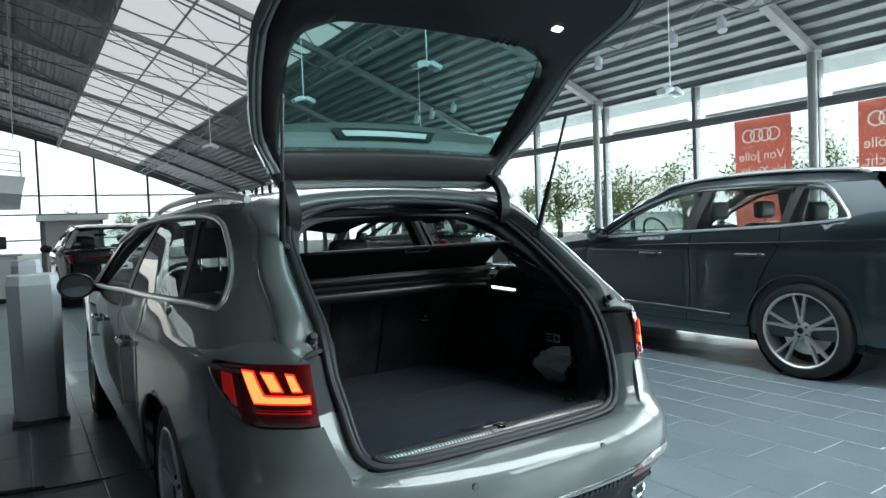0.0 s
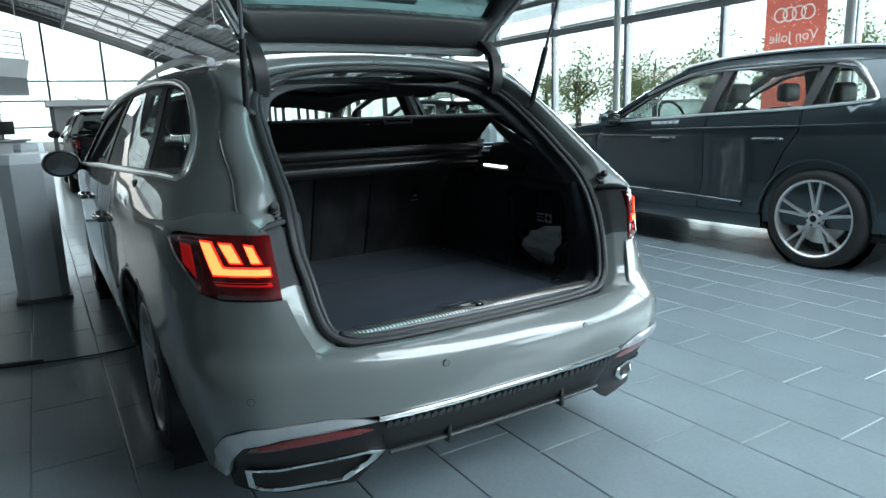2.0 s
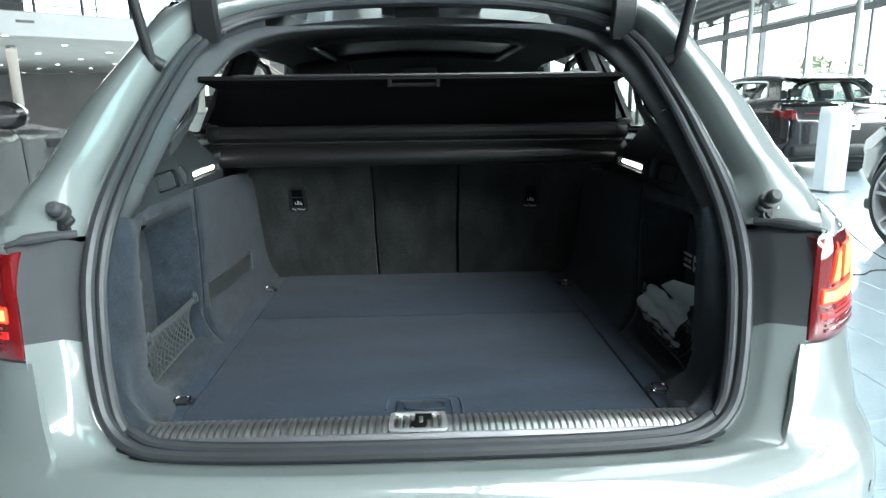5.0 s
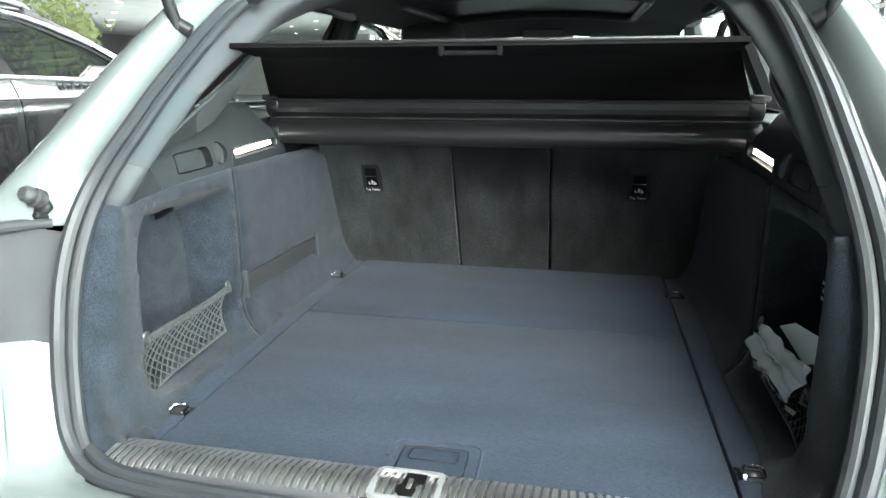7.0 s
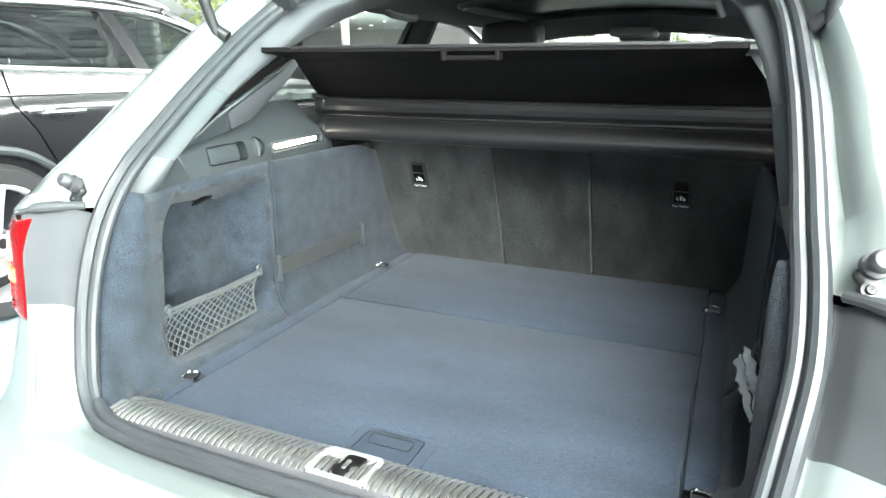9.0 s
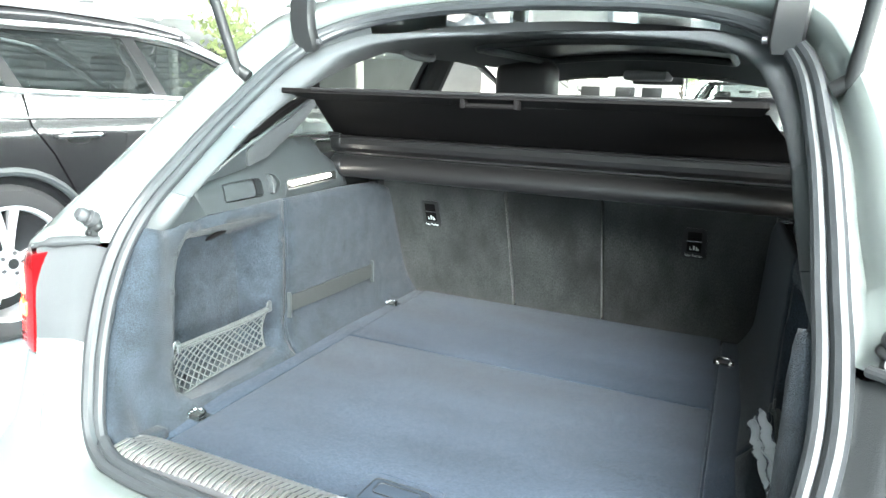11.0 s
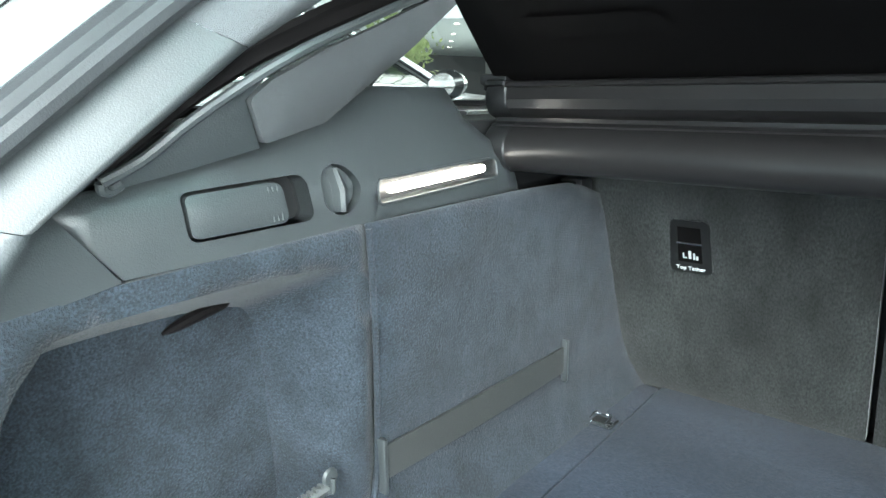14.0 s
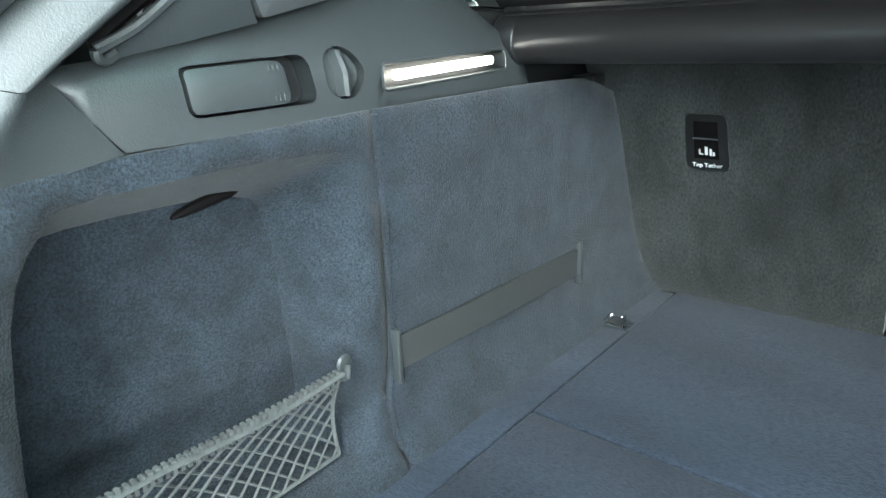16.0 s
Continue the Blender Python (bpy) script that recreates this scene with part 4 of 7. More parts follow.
part("bonnet", ring_loft([[(x * w, y, z - 0.06 * abs(x) ** 3) for x in np.linspace(-1, 1, 13)] for y, z, w in ((3.42, 0.985, 0.80), (3.8, 0.93, 0.84), (4.25, 0.84, 0.80), (4.5, 0.72, 0.7), (4.56, 0.5, 0.68))], False, False), PAINT, CAR)
part("dashboard", join(box(-0.72, 0.72, 3.0, 3.45, 0.55, 0.96, 0.05), box(-0.55, -0.2, 2.95, 3.2, 0.9, 1.0, 0.03)), PLASTIC_BLACK, CAR)
part("steering_wheel", moved(lathe([(0.17, 0), (0.185, 0.012), (0.2, 0), (0.185, -0.012), (0.17, 0)], "y", 24), Matrix.Translation((-0.37, 2.82, 0.92)) @ Matrix.Rotation(radians(-20), 4, "X")), LEATHER, CAR)
part("rear_view_mirror", box(-0.12, 0.12, 2.74, 2.77, 1.265, 1.325, 0.012), PLASTIC_BLACK, CAR)
part("cabin_floor", box(-0.78, 0.78, 1.15, 3.5, 0.245, 0.30), PLASTIC_BLACK, CAR)
# headliner with roof window
hl = lambda x, y, d: (x, y, 1.40 - 0.05 * (abs(x) / 0.55) ** 2 - 0.10 * max(0, (1.0 - y)) - 0.16 * max(0, y - 2.1) - 0.04 + d)
sun_hole = rounded([(-0.36, 1.25), (0.36, 1.25), (0.36, 2.1), (-0.36, 2.1)], 0.08, 4)
part("headliner", panel([(-0.54, 0.80), (0.54, 0.80), (0.56, 1.3), (0.56, 2.5), (-0.56, 2.5), (-0.56, 1.3)], hl, 0.06, 0.02, [sun_hole]), HEADLINER, CAR, "grey cloth headliner")
part("roof_window_blind", panel(sun_hole, lambda x, y, d: (x, y, hl(x, y, 0)[2] + 0.012), 0.12), PLASTIC_BLACK, CAR, "dark roof window blind")
part("roof_window_frame", rod([(x, y, hl(x, y, 0)[2] - 0.004) for x, y in dense(sun_hole, 0.05)] + [hl(*sun_hole[0], 0)], 0.012, 8), PLASTIC, CAR)
part("roof_console", box(-0.09, 0.09, 2.3, 2.55, 1.275, 1.315, 0.012), HEADLINER, CAR)
for s in (-1, 1):
    part("grab_handle", rod(smooth_line([(s * 0.53, 1.1, 1.33), (s * 0.50, 1.12, 1.305), (s * 0.50, 1.27, 1.303), (s * 0.53, 1.29, 1.33)], 4), 0.011, 8), HEADLINER, CAR)
    part("sun_visor", box(s * 0.36 - 0.16, s * 0.36 + 0.16, 2.42, 2.56, 1.285, 1.30, 0.006), HEADLINER, CAR)

# Wheels.
def wheel(parent, x, y, s, r=0.335, rim_r=0.235, spokes=5, w=0.22, alloy=None, z=None):
    """Tyre, rim, twin spokes and hub of a wheel; s is the outer side."""
    alloy = alloy or ALLOY
    c = (x, y, r if z is None else z)
    a = s * w / 2
    prof = [(rim_r, -a), (rim_r + 0.02, -a * 1.06), (r - 0.03, -a * 1.0), (r - 0.006, -a * 0.8), (r, -a * 0.5), (r, 0), (r, a * 0.5), (r - 0.006, a * 0.8), (r - 0.03, a * 1.0), (rim_r + 0.02, a * 1.06), (rim_r, a)]
    tyre = part("wheel", lathe(prof, "x", 48, c), TYRE, parent, "alloy wheel with black tyre")
    part("rim", lathe([(rim_r + 0.004, a * 1.02), (rim_r - 0.004, a * 1.04), (rim_r - 0.014, a * 0.96), (rim_r - 0.02, a * 0.5), (rim_r - 0.03, -a * 0.9)], "x", 48, c), alloy, tyre)
    part("brake_disc", lathe([(0.03, a * 0.1), (rim_r * 0.68, a * 0.1), (rim_r * 0.68, -a * 0.1)], "x", 32, c), STEEL, tyre, "grey brake disc")
    part("inner_barrel", lathe([(0.02, -a * 0.2), (rim_r - 0.02, -a * 0.2)], "x", 32, c), PLASTIC_BLACK, tyre)
    for k in range(spokes):
        base = 2 * math.pi * k / spokes + 0.3
        for off in (-0.13, 0.13):
            rings = []
            for t in np.linspace(0, 1, 6):
                rad = 0.045 + t * (rim_r - 0.058)
                ang = base + off * (0.75 + 0.55 * t)
                wd = 0.016 - 0.003 * t
                dx = a * (0.78 + 0.16 * t) 
                ca, sa = math.cos(ang), math.sin(ang)
                pts = []
                for du, dd in ((-1, -0.02), (-0.7, 0.0), (0.7, 0.0), (1, -0.02), (0.8, -0.035), (-0.8, -0.035)):
                    pts.append((c[0] + dx + s * dd, c[1] + rad * ca - du * wd * sa, c[2] + rad * sa + du * wd * ca))
                rings.append(pts)
            part("spoke", ring_loft(rings), alloy, tyre)
    part("hub_cap", lathe([(0.001, a * 0.9), (0.03, a * 0.9), (0.034, a * 0.84), (0.06, a * 0.78), (0.07, a * 0.6)], "x", 24, c), alloy, tyre)
    part("hub_badge", lathe([(0.001, a * 0.93), (0.024, a * 0.92), (0.026, a * 0.88)], "x", 20, c), PLASTIC_BLACK, tyre)
    for k in range(5):
        ang = 2 * math.pi * k / 5
        part("wheel_bolt", lathe([(0.001, a * 0.86), (0.009, a * 0.86), (0.010, a * 0.78)], "x", 10, (c[0], c[1] + 0.05 * math.cos(ang), c[2] + 0.05 * math.sin(ang))), ALLOY_DARK, tyre)
    return tyre


for s in (-1, 1):
    for wy in WHEEL_Y:
        wheel(CAR, s * (0.752 if wy < 2 else 0.772), wy, s)


# The load bay.
def seal_at(z):
    """Depth and half width of the seal at a height below the pillar trims."""
    run = SEAL_LINE[3:10]
    return float(np.interp(z, [q[2] for q in run], [q[1] for q in run])), float(np.interp(z, [q[2] for q in run], [-q[0] for q in run]))


def bay_x(y, z):
    """Half width of the carpeted side walls."""
    x = float(np.interp(y, [0.19, 0.23, 0.3, 0.55, 0.9, 1.12], [0.521, 0.529, 0.535, 0.527, 0.512, 0.505]))
    if y < 0.22:
        ys, xs = seal_at(z)
        u = (y - ys) / max(0.05, 0.20 - ys)
        x = float(np.interp(u, [0, 0.10, 0.25, 0.42, 0.6, 0.8, 1.0, 1.2], [xs - 0.001, xs - 0.007, xs - 0.022, 0.512, 0.507, 0.511, 0.521, max(x, 0.521)]))
    if z < 0.67:
        x -= float(np.interp(y, [0.5, 0.75], [0.045, 0.028])) * ((0.67 - z) / 0.085) ** 2
    if z < 0.59:
        x = min(x, 0.5)
    return x


def bay(s, lift=0.0):
    return lambda y, z, d: (s * (bay_x(y, z) + d - lift), y, z)


POCKET = [(0.215, 0.602), (0.206, 0.70), (0.226, 0.85), (0.258, 0.908), (0.30, 0.922), (0.50, 0.920), (0.535, 0.885), (0.522, 0.745), (0.495, 0.608)]
POCKET_BACK = [(0.235, 0.606), (0.222, 0.70), (0.238, 0.83), (0.262, 0.872), (0.30, 0.886), (0.447, 0.880), (0.480, 0.848), (0.488, 0.74), (0.468, 0.612)]
floor_board = box(-0.4445, 0.432, 0.088, 0.698, 0.570, 0.585, 0.006, 3)
load_floor = part("load_floor", floor_board, CARPET_FLOOR, CAR, "blue-grey carpeted load floor")
part("load_floor_flap", box(-0.4445, 0.432, 0.7005, 1.15, 0.570, 0.585, 0.005, 3), CARPET_FLOOR, CAR)
part("bay_floor_edge", join(box(-0.53, 0.53, -0.0, 1.16, 0.54, 0.565, 0.004), box(-0.52, -0.4452, 0.10, 1.14, 0.566, 0.5845, 0.004, 2), box(0.436, 0.52, 0.10, 1.14, 0.566, 0.583, 0.006, 2)), CARPET_FLOOR, CAR)
# recessed handle in the floor
hx, hy = -0.001, 0.135
part("floor_handle", join(
    panel(rounded([(hx - 0.052, hy - 0.036), (hx + 0.052, hy - 0.036), (hx + 0.050, hy + 0.036), (hx - 0.050, hy + 0.036)], 0.012, 4), lambda x, y, d: (x, y, 0.5875 - d), 0.03, 0.004, soft=0.001),
    panel(rounded([(hx - 0.038, hy - 0.004), (hx + 0.038, hy - 0.004), (hx + 0.037, hy + 0.024), (hx - 0.037, hy + 0.024)], 0.008, 4), lambda x, y, d: (x, y, 0.5895 - d), 0.03, 0.003, soft=0.001)), HANDLE, load_floor, "blue-grey folding floor handle")
# Black rods paint the shade of the gaps round the handle.
for a, b, c, d, r, z in ((0.052, 0.051, -0.036, 0.036, 0.012, 0.5868), (0.038, 0.037, -0.004, 0.024, 0.008, 0.5892)):
    ring = dense(rounded([(hx - a, hy + c), (hx + a, hy + c), (hx + b, hy + d), (hx - b, hy + d)], r, 4), 0.02)
    part("handle_gap_shade", rod([(x, y, z) for x, y in ring + ring[:1]], 0.0011, 6), PLASTIC_BLACK, load_floor, "black line for the shaded gap round the handle")
part("handle_border", rod([(x, y, 0.5855) for x, y in dense(rounded([(hx - 0.072, hy - 0.046), (hx + 0.072, hy - 0.046), (hx + 0.070, hy + 0.052), (hx - 0.070, hy + 0.052)], 0.02, 4), 0.02)], 0.0022, 6), CARPET_FLOOR, load_floor)

for s in (-1, 1):
    left = s < 0
    # carpet: rear piece with the pocket, then the piece beside the seat back
    rear_edge = [(seal_at(z)[0] + 0.003, z) for z in (0.61, 0.65, 0.70, 0.74, 0.78, 0.82, 0.86, 0.90, 0.935, 0.95)] + [(0.165, 0.952), (0.20, 0.940), (0.322, 0.947), (0.553, 0.952), (0.557, 0.85), (0.553, 0.70), (0.535, 0.62), (0.53, 0.572), (0.02, 0.572)]
    wall = part("side_carpet", panel(rear_edge, bay(s), 0.018, 0.012, [smooth_line(POCKET, 3, True)], soft=0.004), CARPET, CAR, "blue-grey carpeted side wall with a pocket", sharp=80)
    front = [(0.5575, 0.952), (0.80, 0.954), (0.86, 0.953), (0.925, 0.951), (0.962, 0.944), (1.02, 0.925), (1.05, 0.88), (1.16, 0.60), (1.16, 0.572), (0.5345, 0.572), (0.5385, 0.62), (0.5565, 0.70), (0.5605, 0.85)]
    part("side_carpet", panel(front, bay(s, 0.001), 0.022, 0.012, soft=0.004), CARPET, CAR, sharp=80)
    part("carpet_seam", rod([(s * (bay_x(y, z) + 0.0022), y, z) for y, z in smooth_line([(0.5345, 0.60), (0.538, 0.62), (0.5555, 0.70), (0.5595, 0.85), (0.556, 0.948)], 5)], 0.0036, 8), CARPET, wall)
    lip, back = smooth_line(POCKET, 3, True), smooth_line(POCKET_BACK, 3, True)
    deep = 0.620 if left else 0.668
    rings = []
    for t in np.linspace(0, 1, 9):
        e = min(1.0, t * 1.04)
        rings.append([(s * ((bay_x(a[0], a[1]) + 0.004) * (1 - t) + deep * t), a[0] + (b[0] - a[0]) * e, a[1] + (b[1] - a[1]) * e) for a, b in zip(lip, back)])
    pk = ring_loft(rings, True, False)
    panel(back, lambda y, z, d: (s * deep, y, z), 0.03, bm=pk)
    bmesh.ops.remove_doubles(pk, verts=pk.verts, dist=0.0004)
    part("pocket", pk, CARPET, wall, sharp=36)
    # slotted light under the pocket's upper lip
    part("pocket_light", rod(smooth_line([(s * 0.596, 0.375, 0.880), (s * 0.600, 0.41, 0.886), (s * 0.604, 0.445, 0.888)], 3), [0.002, 0.005, 0.0065, 0.007, 0.0065, 0.005, 0.002], 8, flat=0.8), COVER, wall, "small dark lamp under the lip")
    part("pocket_vent", join(*[rod([(s * (0.551 + 0.006 * j), 0.27, 0.9195 - 0.001 * j), (s * (0.551 + 0.006 * j), 0.46, 0.9195 - 0.001 * j)], 0.0014, 6) for j in range(4)]), PLASTIC_BLACK, wall)
    # luggage net across the pocket
    net = part("luggage_net", rod([(s * (bay_x(y, z) + 0.004), y, z) for y, z in smooth_line([(0.206, 0.702), (0.30, 0.697), (0.40, 0.694), (0.488, 0.702)], 6)], 0.007, 8, flat=0.35), NET, CAR, "grey elastic net with woven band")
    n = 13
    net_top = lambda t: (0.207 + 0.281 * t, 0.6945 + 0.006 * (2 * t - 1) ** 2)
    net_bot = lambda t: (0.213 + 0.262 * t, 0.600 + 0.014 * t)

    def net_at(a, b, w):
        p, q = net_top(a), net_bot(a)
        y, z = p[0] * (1 - b) + q[0] * b, p[1] * (1 - b) + q[1] * b
        return (s * (bay_x(y, max(z, 0.67)) + 0.004 + 0.012 * math.sin(math.pi * min(max(b, 0), 1)) + w), y, z)
    for k in range(-5, n + 1):
        for dirn in (1, -1):
            pts = []
            for j in range(11):
                b = j / 10
                a = (k + 5 * b + 0.5) / n if dirn > 0 else (k + 5 - 5 * b + 0.5) / n
                if 0 <= a <= 1:
                    pts.append(net_at(a, b, 0.0012 * dirn))
            if len(pts) > 1:
                part("net_cord", rod(pts, 0.00135, 6), NET, net)
    part("net_edge_cord", join(rod([net_at(1.0, b, 0) for b in np.linspace(0, 1, 8)], 0.0022, 6), rod([net_at(a, 1.0, 0) for a in np.linspace(0, 1, 10)], 0.0022, 6), rod([net_at(0.0, b, 0) for b in np.linspace(0, 1, 8)], 0.0022, 6)), NET, net)
    for k in range(44):
        a = k / 43
        y, z = net_top(a)
        part("band_stitch", box(s * (bay_x(y, z) + 0.004) - 0.0032, s * (bay_x(y, z) + 0.004) + 0.0032, y - 0.0017, y + 0.0017, z - 0.0062, z + 0.0068), NET, net)
    for y, z in ((0.489, 0.714), (0.207, 0.714)):
        hook = part("net_hook", moved(lathe([(0.001, 0.004), (0.008, 0.003), (0.0095, 0.0)], "x", 16), Matrix.Translation((s * (bay_x(y, z) - 0.001), y, z)) @ Matrix.Diagonal((-s, 1, 1, 1))), PLASTIC, net, "grey net hook")
        part("hook_arm", rod([(s * (bay_x(y, z) - 0.006), y, z), (s * (bay_x(y, z) - 0.008), y - 0.003, z - 0.012), (s * bay_x(y, z), y - 0.003, z - 0.016)], 0.003, 8), PLASTIC, hook)
    # elastic strap on the left wall
    if left:
        ys = np.linspace(0.563, 0.914, 7)
        strap = part("retaining_strap", ring_loft([[(s * (bay_x(y, 0.7) - 0.0055 - 0.003 * math.sin(math.pi * i / 6)), float(y), 0.677), (s * (bay_x(y, 0.7) - 0.0055 - 0.003 * math.sin(math.pi * i / 6)), float(y), 0.716), (s * (bay_x(y, 0.7) - 0.003), float(y), 0.716), (s * (bay_x(y, 0.7) - 0.003), float(y), 0.677)] for i, y in enumerate(ys)]), STRAP, CAR, "grey elastic strap")
        for y in (0.557, 0.918):
            part("strap_end", box(min(s * (bay_x(y, 0.7) + 0.002), s * (bay_x(y, 0.7) - 0.010)), max(s * (bay_x(y, 0.7) + 0.002), s * (bay_x(y, 0.7) - 0.010)), y - 0.003, y + 0.003, 0.662, 0.726, 0.002), PLASTIC, strap)

    # plastic upper trim with stowage lid, turn knob and bay light
    tx = lambda y, z: 0.537 + max(0, z - 0.99) * 0.55 + 0.006 * max(0.0, 0.5 - y) 
    T = lambda y, z, d: (s * (tx(y, z) + d), y, z)
    shape = [(0.324, 0.949), (0.55, 0.948), (0.80, 0.947), (0.84, 0.946), (0.83, 0.97), (0.802, 1.01), (0.76, 1.044), (0.748, 1.08), (0.64, 1.083), (0.567, 1.077), (0.447, 1.035), (0.34, 1.013), (0.278, 1.007)]
    hollow = rounded([(0.376, 0.9655), (0.498, 0.9655), (0.494, 1.007), (0.374, 1.004)], 0.010, 4)
    knob_hole = [(0.533 + 0.0235 * math.cos(a), 0.988 + 0.0235 * math.sin(a)) for a in np.linspace(0, 2 * math.pi, 28)[:-1]]
    slot = rounded([(0.580, 0.9675), (0.786, 0.9735), (0.784, 0.9965), (0.579, 0.9925)], 0.006, 3)
    trim = part("upper_side_trim", panel(shape, T, 0.02, 0.02, [hollow, knob_hole, slot], soft=0.002), PLASTIC, CAR, "grained grey upper side trim", sharp=80)
    def dish(outline, depth):
        bm = ring_loft([[T(y, z, 0.001) for y, z in outline], [T(y, z, depth) for y, z in outline]], True, False)
        bm.faces.new(list(bm.verts)[len(outline):])
        return bm
    part("lid_hollow", dish(hollow, 0.024), PLASTIC_BLACK, trim)
    lid = part("stowage_lid", panel(rounded([(0.3785, 0.968), (0.470, 0.968), (0.467, 1.0035), (0.377, 1.0015)], 0.008, 4), lambda y, z, d: T(y, z, d - 0.001), 0.015, 0.018, soft=0.0015), PLASTIC, trim, "grey stowage lid")
    for j in range(3):
        part("lid_rib", rod([T(0.4535 + 0.0045 * j, 0.971, -0.0012), T(0.4525 + 0.0045 * j, 1.0, -0.0012)], 0.0009, 6), PLASTIC, lid)
    part("knob_well", dish(knob_hole, 0.016), PLASTIC, trim)
    knob = part("turn_knob", panel([(0.533 + 0.022 * math.cos(a), 0.988 + 0.022 * math.sin(a)) for a in np.linspace(0, 2 * math.pi, 28)[:-1]], lambda y, z, d: T(y, z, d + 0.010), 0.008, 0.006), PLASTIC, trim, "round turn knob with grip")
    part("knob_grip", ring_loft([[T(0.533 + a * 0.0052 * w, zz, -0.002 + dd) for a, dd in ((-1, 0.012), (-0.75, 0.002), (0, 0.0), (0.75, 0.002), (1, 0.012))] for zz, w in ((0.9675, 0.8), (0.972, 1), (0.988, 1.1), (1.004, 1), (1.0085, 0.8))], False, False), PLASTIC, knob)
    part("light_housing", dish(slot, 0.02), PLASTIC_BLACK, trim)
    part("bay_light", panel(rounded([(0.604, 0.9752), (0.772, 0.9805), (0.771, 0.9895), (0.603, 0.9845)], 0.005, 3), lambda y, z, d: T(y, z, d + 0.006), 0.02, 0.006, soft=0.002), WHITE_GLOW, trim, "lit white bay light")
    part("slot_border", rod([T(y, z, 0.0) for y, z in slot + slot[:1]], 0.0016, 6), PLASTIC, trim)

    # pillar trims: seal side, ridge, window side
    rows = [((-0.572, 0.148, 0.943), (-0.551, 0.176, 0.938), (-0.533, 0.202, 0.934), (-0.536, 0.262, 0.940), (-0.538, 0.322, 0.948)),
            ((-0.563, 0.180, 0.972), (-0.540, 0.203, 0.962), (-0.523, 0.226, 0.958), (-0.527, 0.262, 0.968), (-0.534, 0.300, 0.977)),
            ((-0.553, 0.220, 1.007), (-0.531, 0.239, 1.001), (-0.512, 0.257, 0.997), (-0.518, 0.268, 1.000), (-0.531, 0.279, 1.005))]
    ridge = [((-0.5528, 0.2206, 1.0076), (-0.5308, 0.2396, 1.0016), (-0.5118, 0.2576, 0.9976), (-0.5178, 0.2688, 1.0006), (-0.5308, 0.2798, 1.0056)),
             ((-0.541, 0.318, 1.085), (-0.520, 0.335, 1.080), (-0.499, 0.352, 1.074), (-0.503, 0.366, 1.074), (-0.510, 0.370, 1.075)),
             ((-0.535, 0.376, 1.129), (-0.514, 0.388, 1.121), (-0.494, 0.400, 1.112), (-0.498, 0.412, 1.109), (-0.504, 0.415, 1.107))]
    cloth = [((-0.535, 0.3766, 1.1294), (-0.514, 0.3886, 1.1214), (-0.4945, 0.4006, 1.1124), (-0.498, 0.4126, 1.1094), (-0.504, 0.4156, 1.1074)),
             ((-0.520, 0.455, 1.19), (-0.499, 0.468, 1.180), (-0.478, 0.482, 1.17), (-0.484, 0.50, 1.163), (-0.491, 0.506, 1.160)),
             ((-0.498, 0.535, 1.25), (-0.476, 0.549, 1.238), (-0.455, 0.563, 1.225), (-0.462, 0.59, 1.216), (-0.473, 0.604, 1.211)),
             ((-0.44, 0.605, 1.304), (-0.424, 0.615, 1.292), (-0.408, 0.628, 1.280), (-0.42, 0.68, 1.272), (-0.46, 0.76, 1.265)),
             ((-0.30, 0.640, 1.336), (-0.293, 0.655, 1.324), (-0.288, 0.672, 1.312), (-0.295, 0.73, 1.312), (-0.31, 0.82, 1.315)),
             ((0.0, 0.655, 1.352), (0.0, 0.672, 1.338), (0.0, 0.69, 1.326), (0.0, 0.74, 1.327), (0.0, 0.83, 1.33))]
    seal_run = [Vector(q) for q in smooth_line(SEAL_LINE, 60)]

    def beside_seal(row):
        q = min(seal_run, key=lambda q: abs(q.z - row[0][2]) + (0.3 if q.z < 0.8 else 0))
        first = Vector((q.x + 0.010 * (q.x < -0.2), q.y + 0.024, q.z + 0.004 - 0.030 * max(0, q.z - 1.2) / 0.15))
        second = first.lerp(Vector(row[2]), 0.5) + Vector((-0.003, -0.003, 0.002))
        return (tuple(first), tuple(second)) + tuple(row[2:])
    rows, ridge, cloth = ([beside_seal(r) for r in sts] for sts in (rows, ridge, cloth))
    for name, sts, mat, lab in (("pillar_trim_lower", rows, PLASTIC, "grey plastic pillar trim"), ("pillar_trim_middle", ridge, PLASTIC, "grey plastic pillar trim"), ("pillar_trim_upper", cloth, WEAVE, "woven cloth pillar trim")):
        cols = [smooth_line(list(c), 4) if len(c) > 3 else smooth_line(list(c), 4) for c in zip(*sts)]
        fine = [smooth_line(list(r), 3) for r in zip(*cols)]
        part(name, ring_loft([[(-s * x, y, z) for x, y, z in r] for r in fine], False, False), mat, CAR, lab, sharp=80)
    # dark return between the seal and the trims
    seal_fine = [Vector(p) for p in smooth_line(SEAL_LINE, 60)]
    edge = smooth_line([Vector(r[0]) for r in rows + ridge[1:] + cloth[1:]], 4)
    back = [min(seal_fine, key=lambda q: (q - Vector(p)).length) for p in edge]
    part("pillar_return", ring_loft([[(-s * (q.x + 0.006), q.y + 0.012, q.z - 0.002), (-s * (q.x * 0.5 + p[0] * 0.5), q.y * 0.5 + p[1] * 0.5 + 0.004, q.z * 0.5 + p[2] * 0.5), (-s * p[0], p[1] + 0.002, p[2])] for p, q in zip(edge, back)], False, False), PLASTIC, CAR, sharp=180)
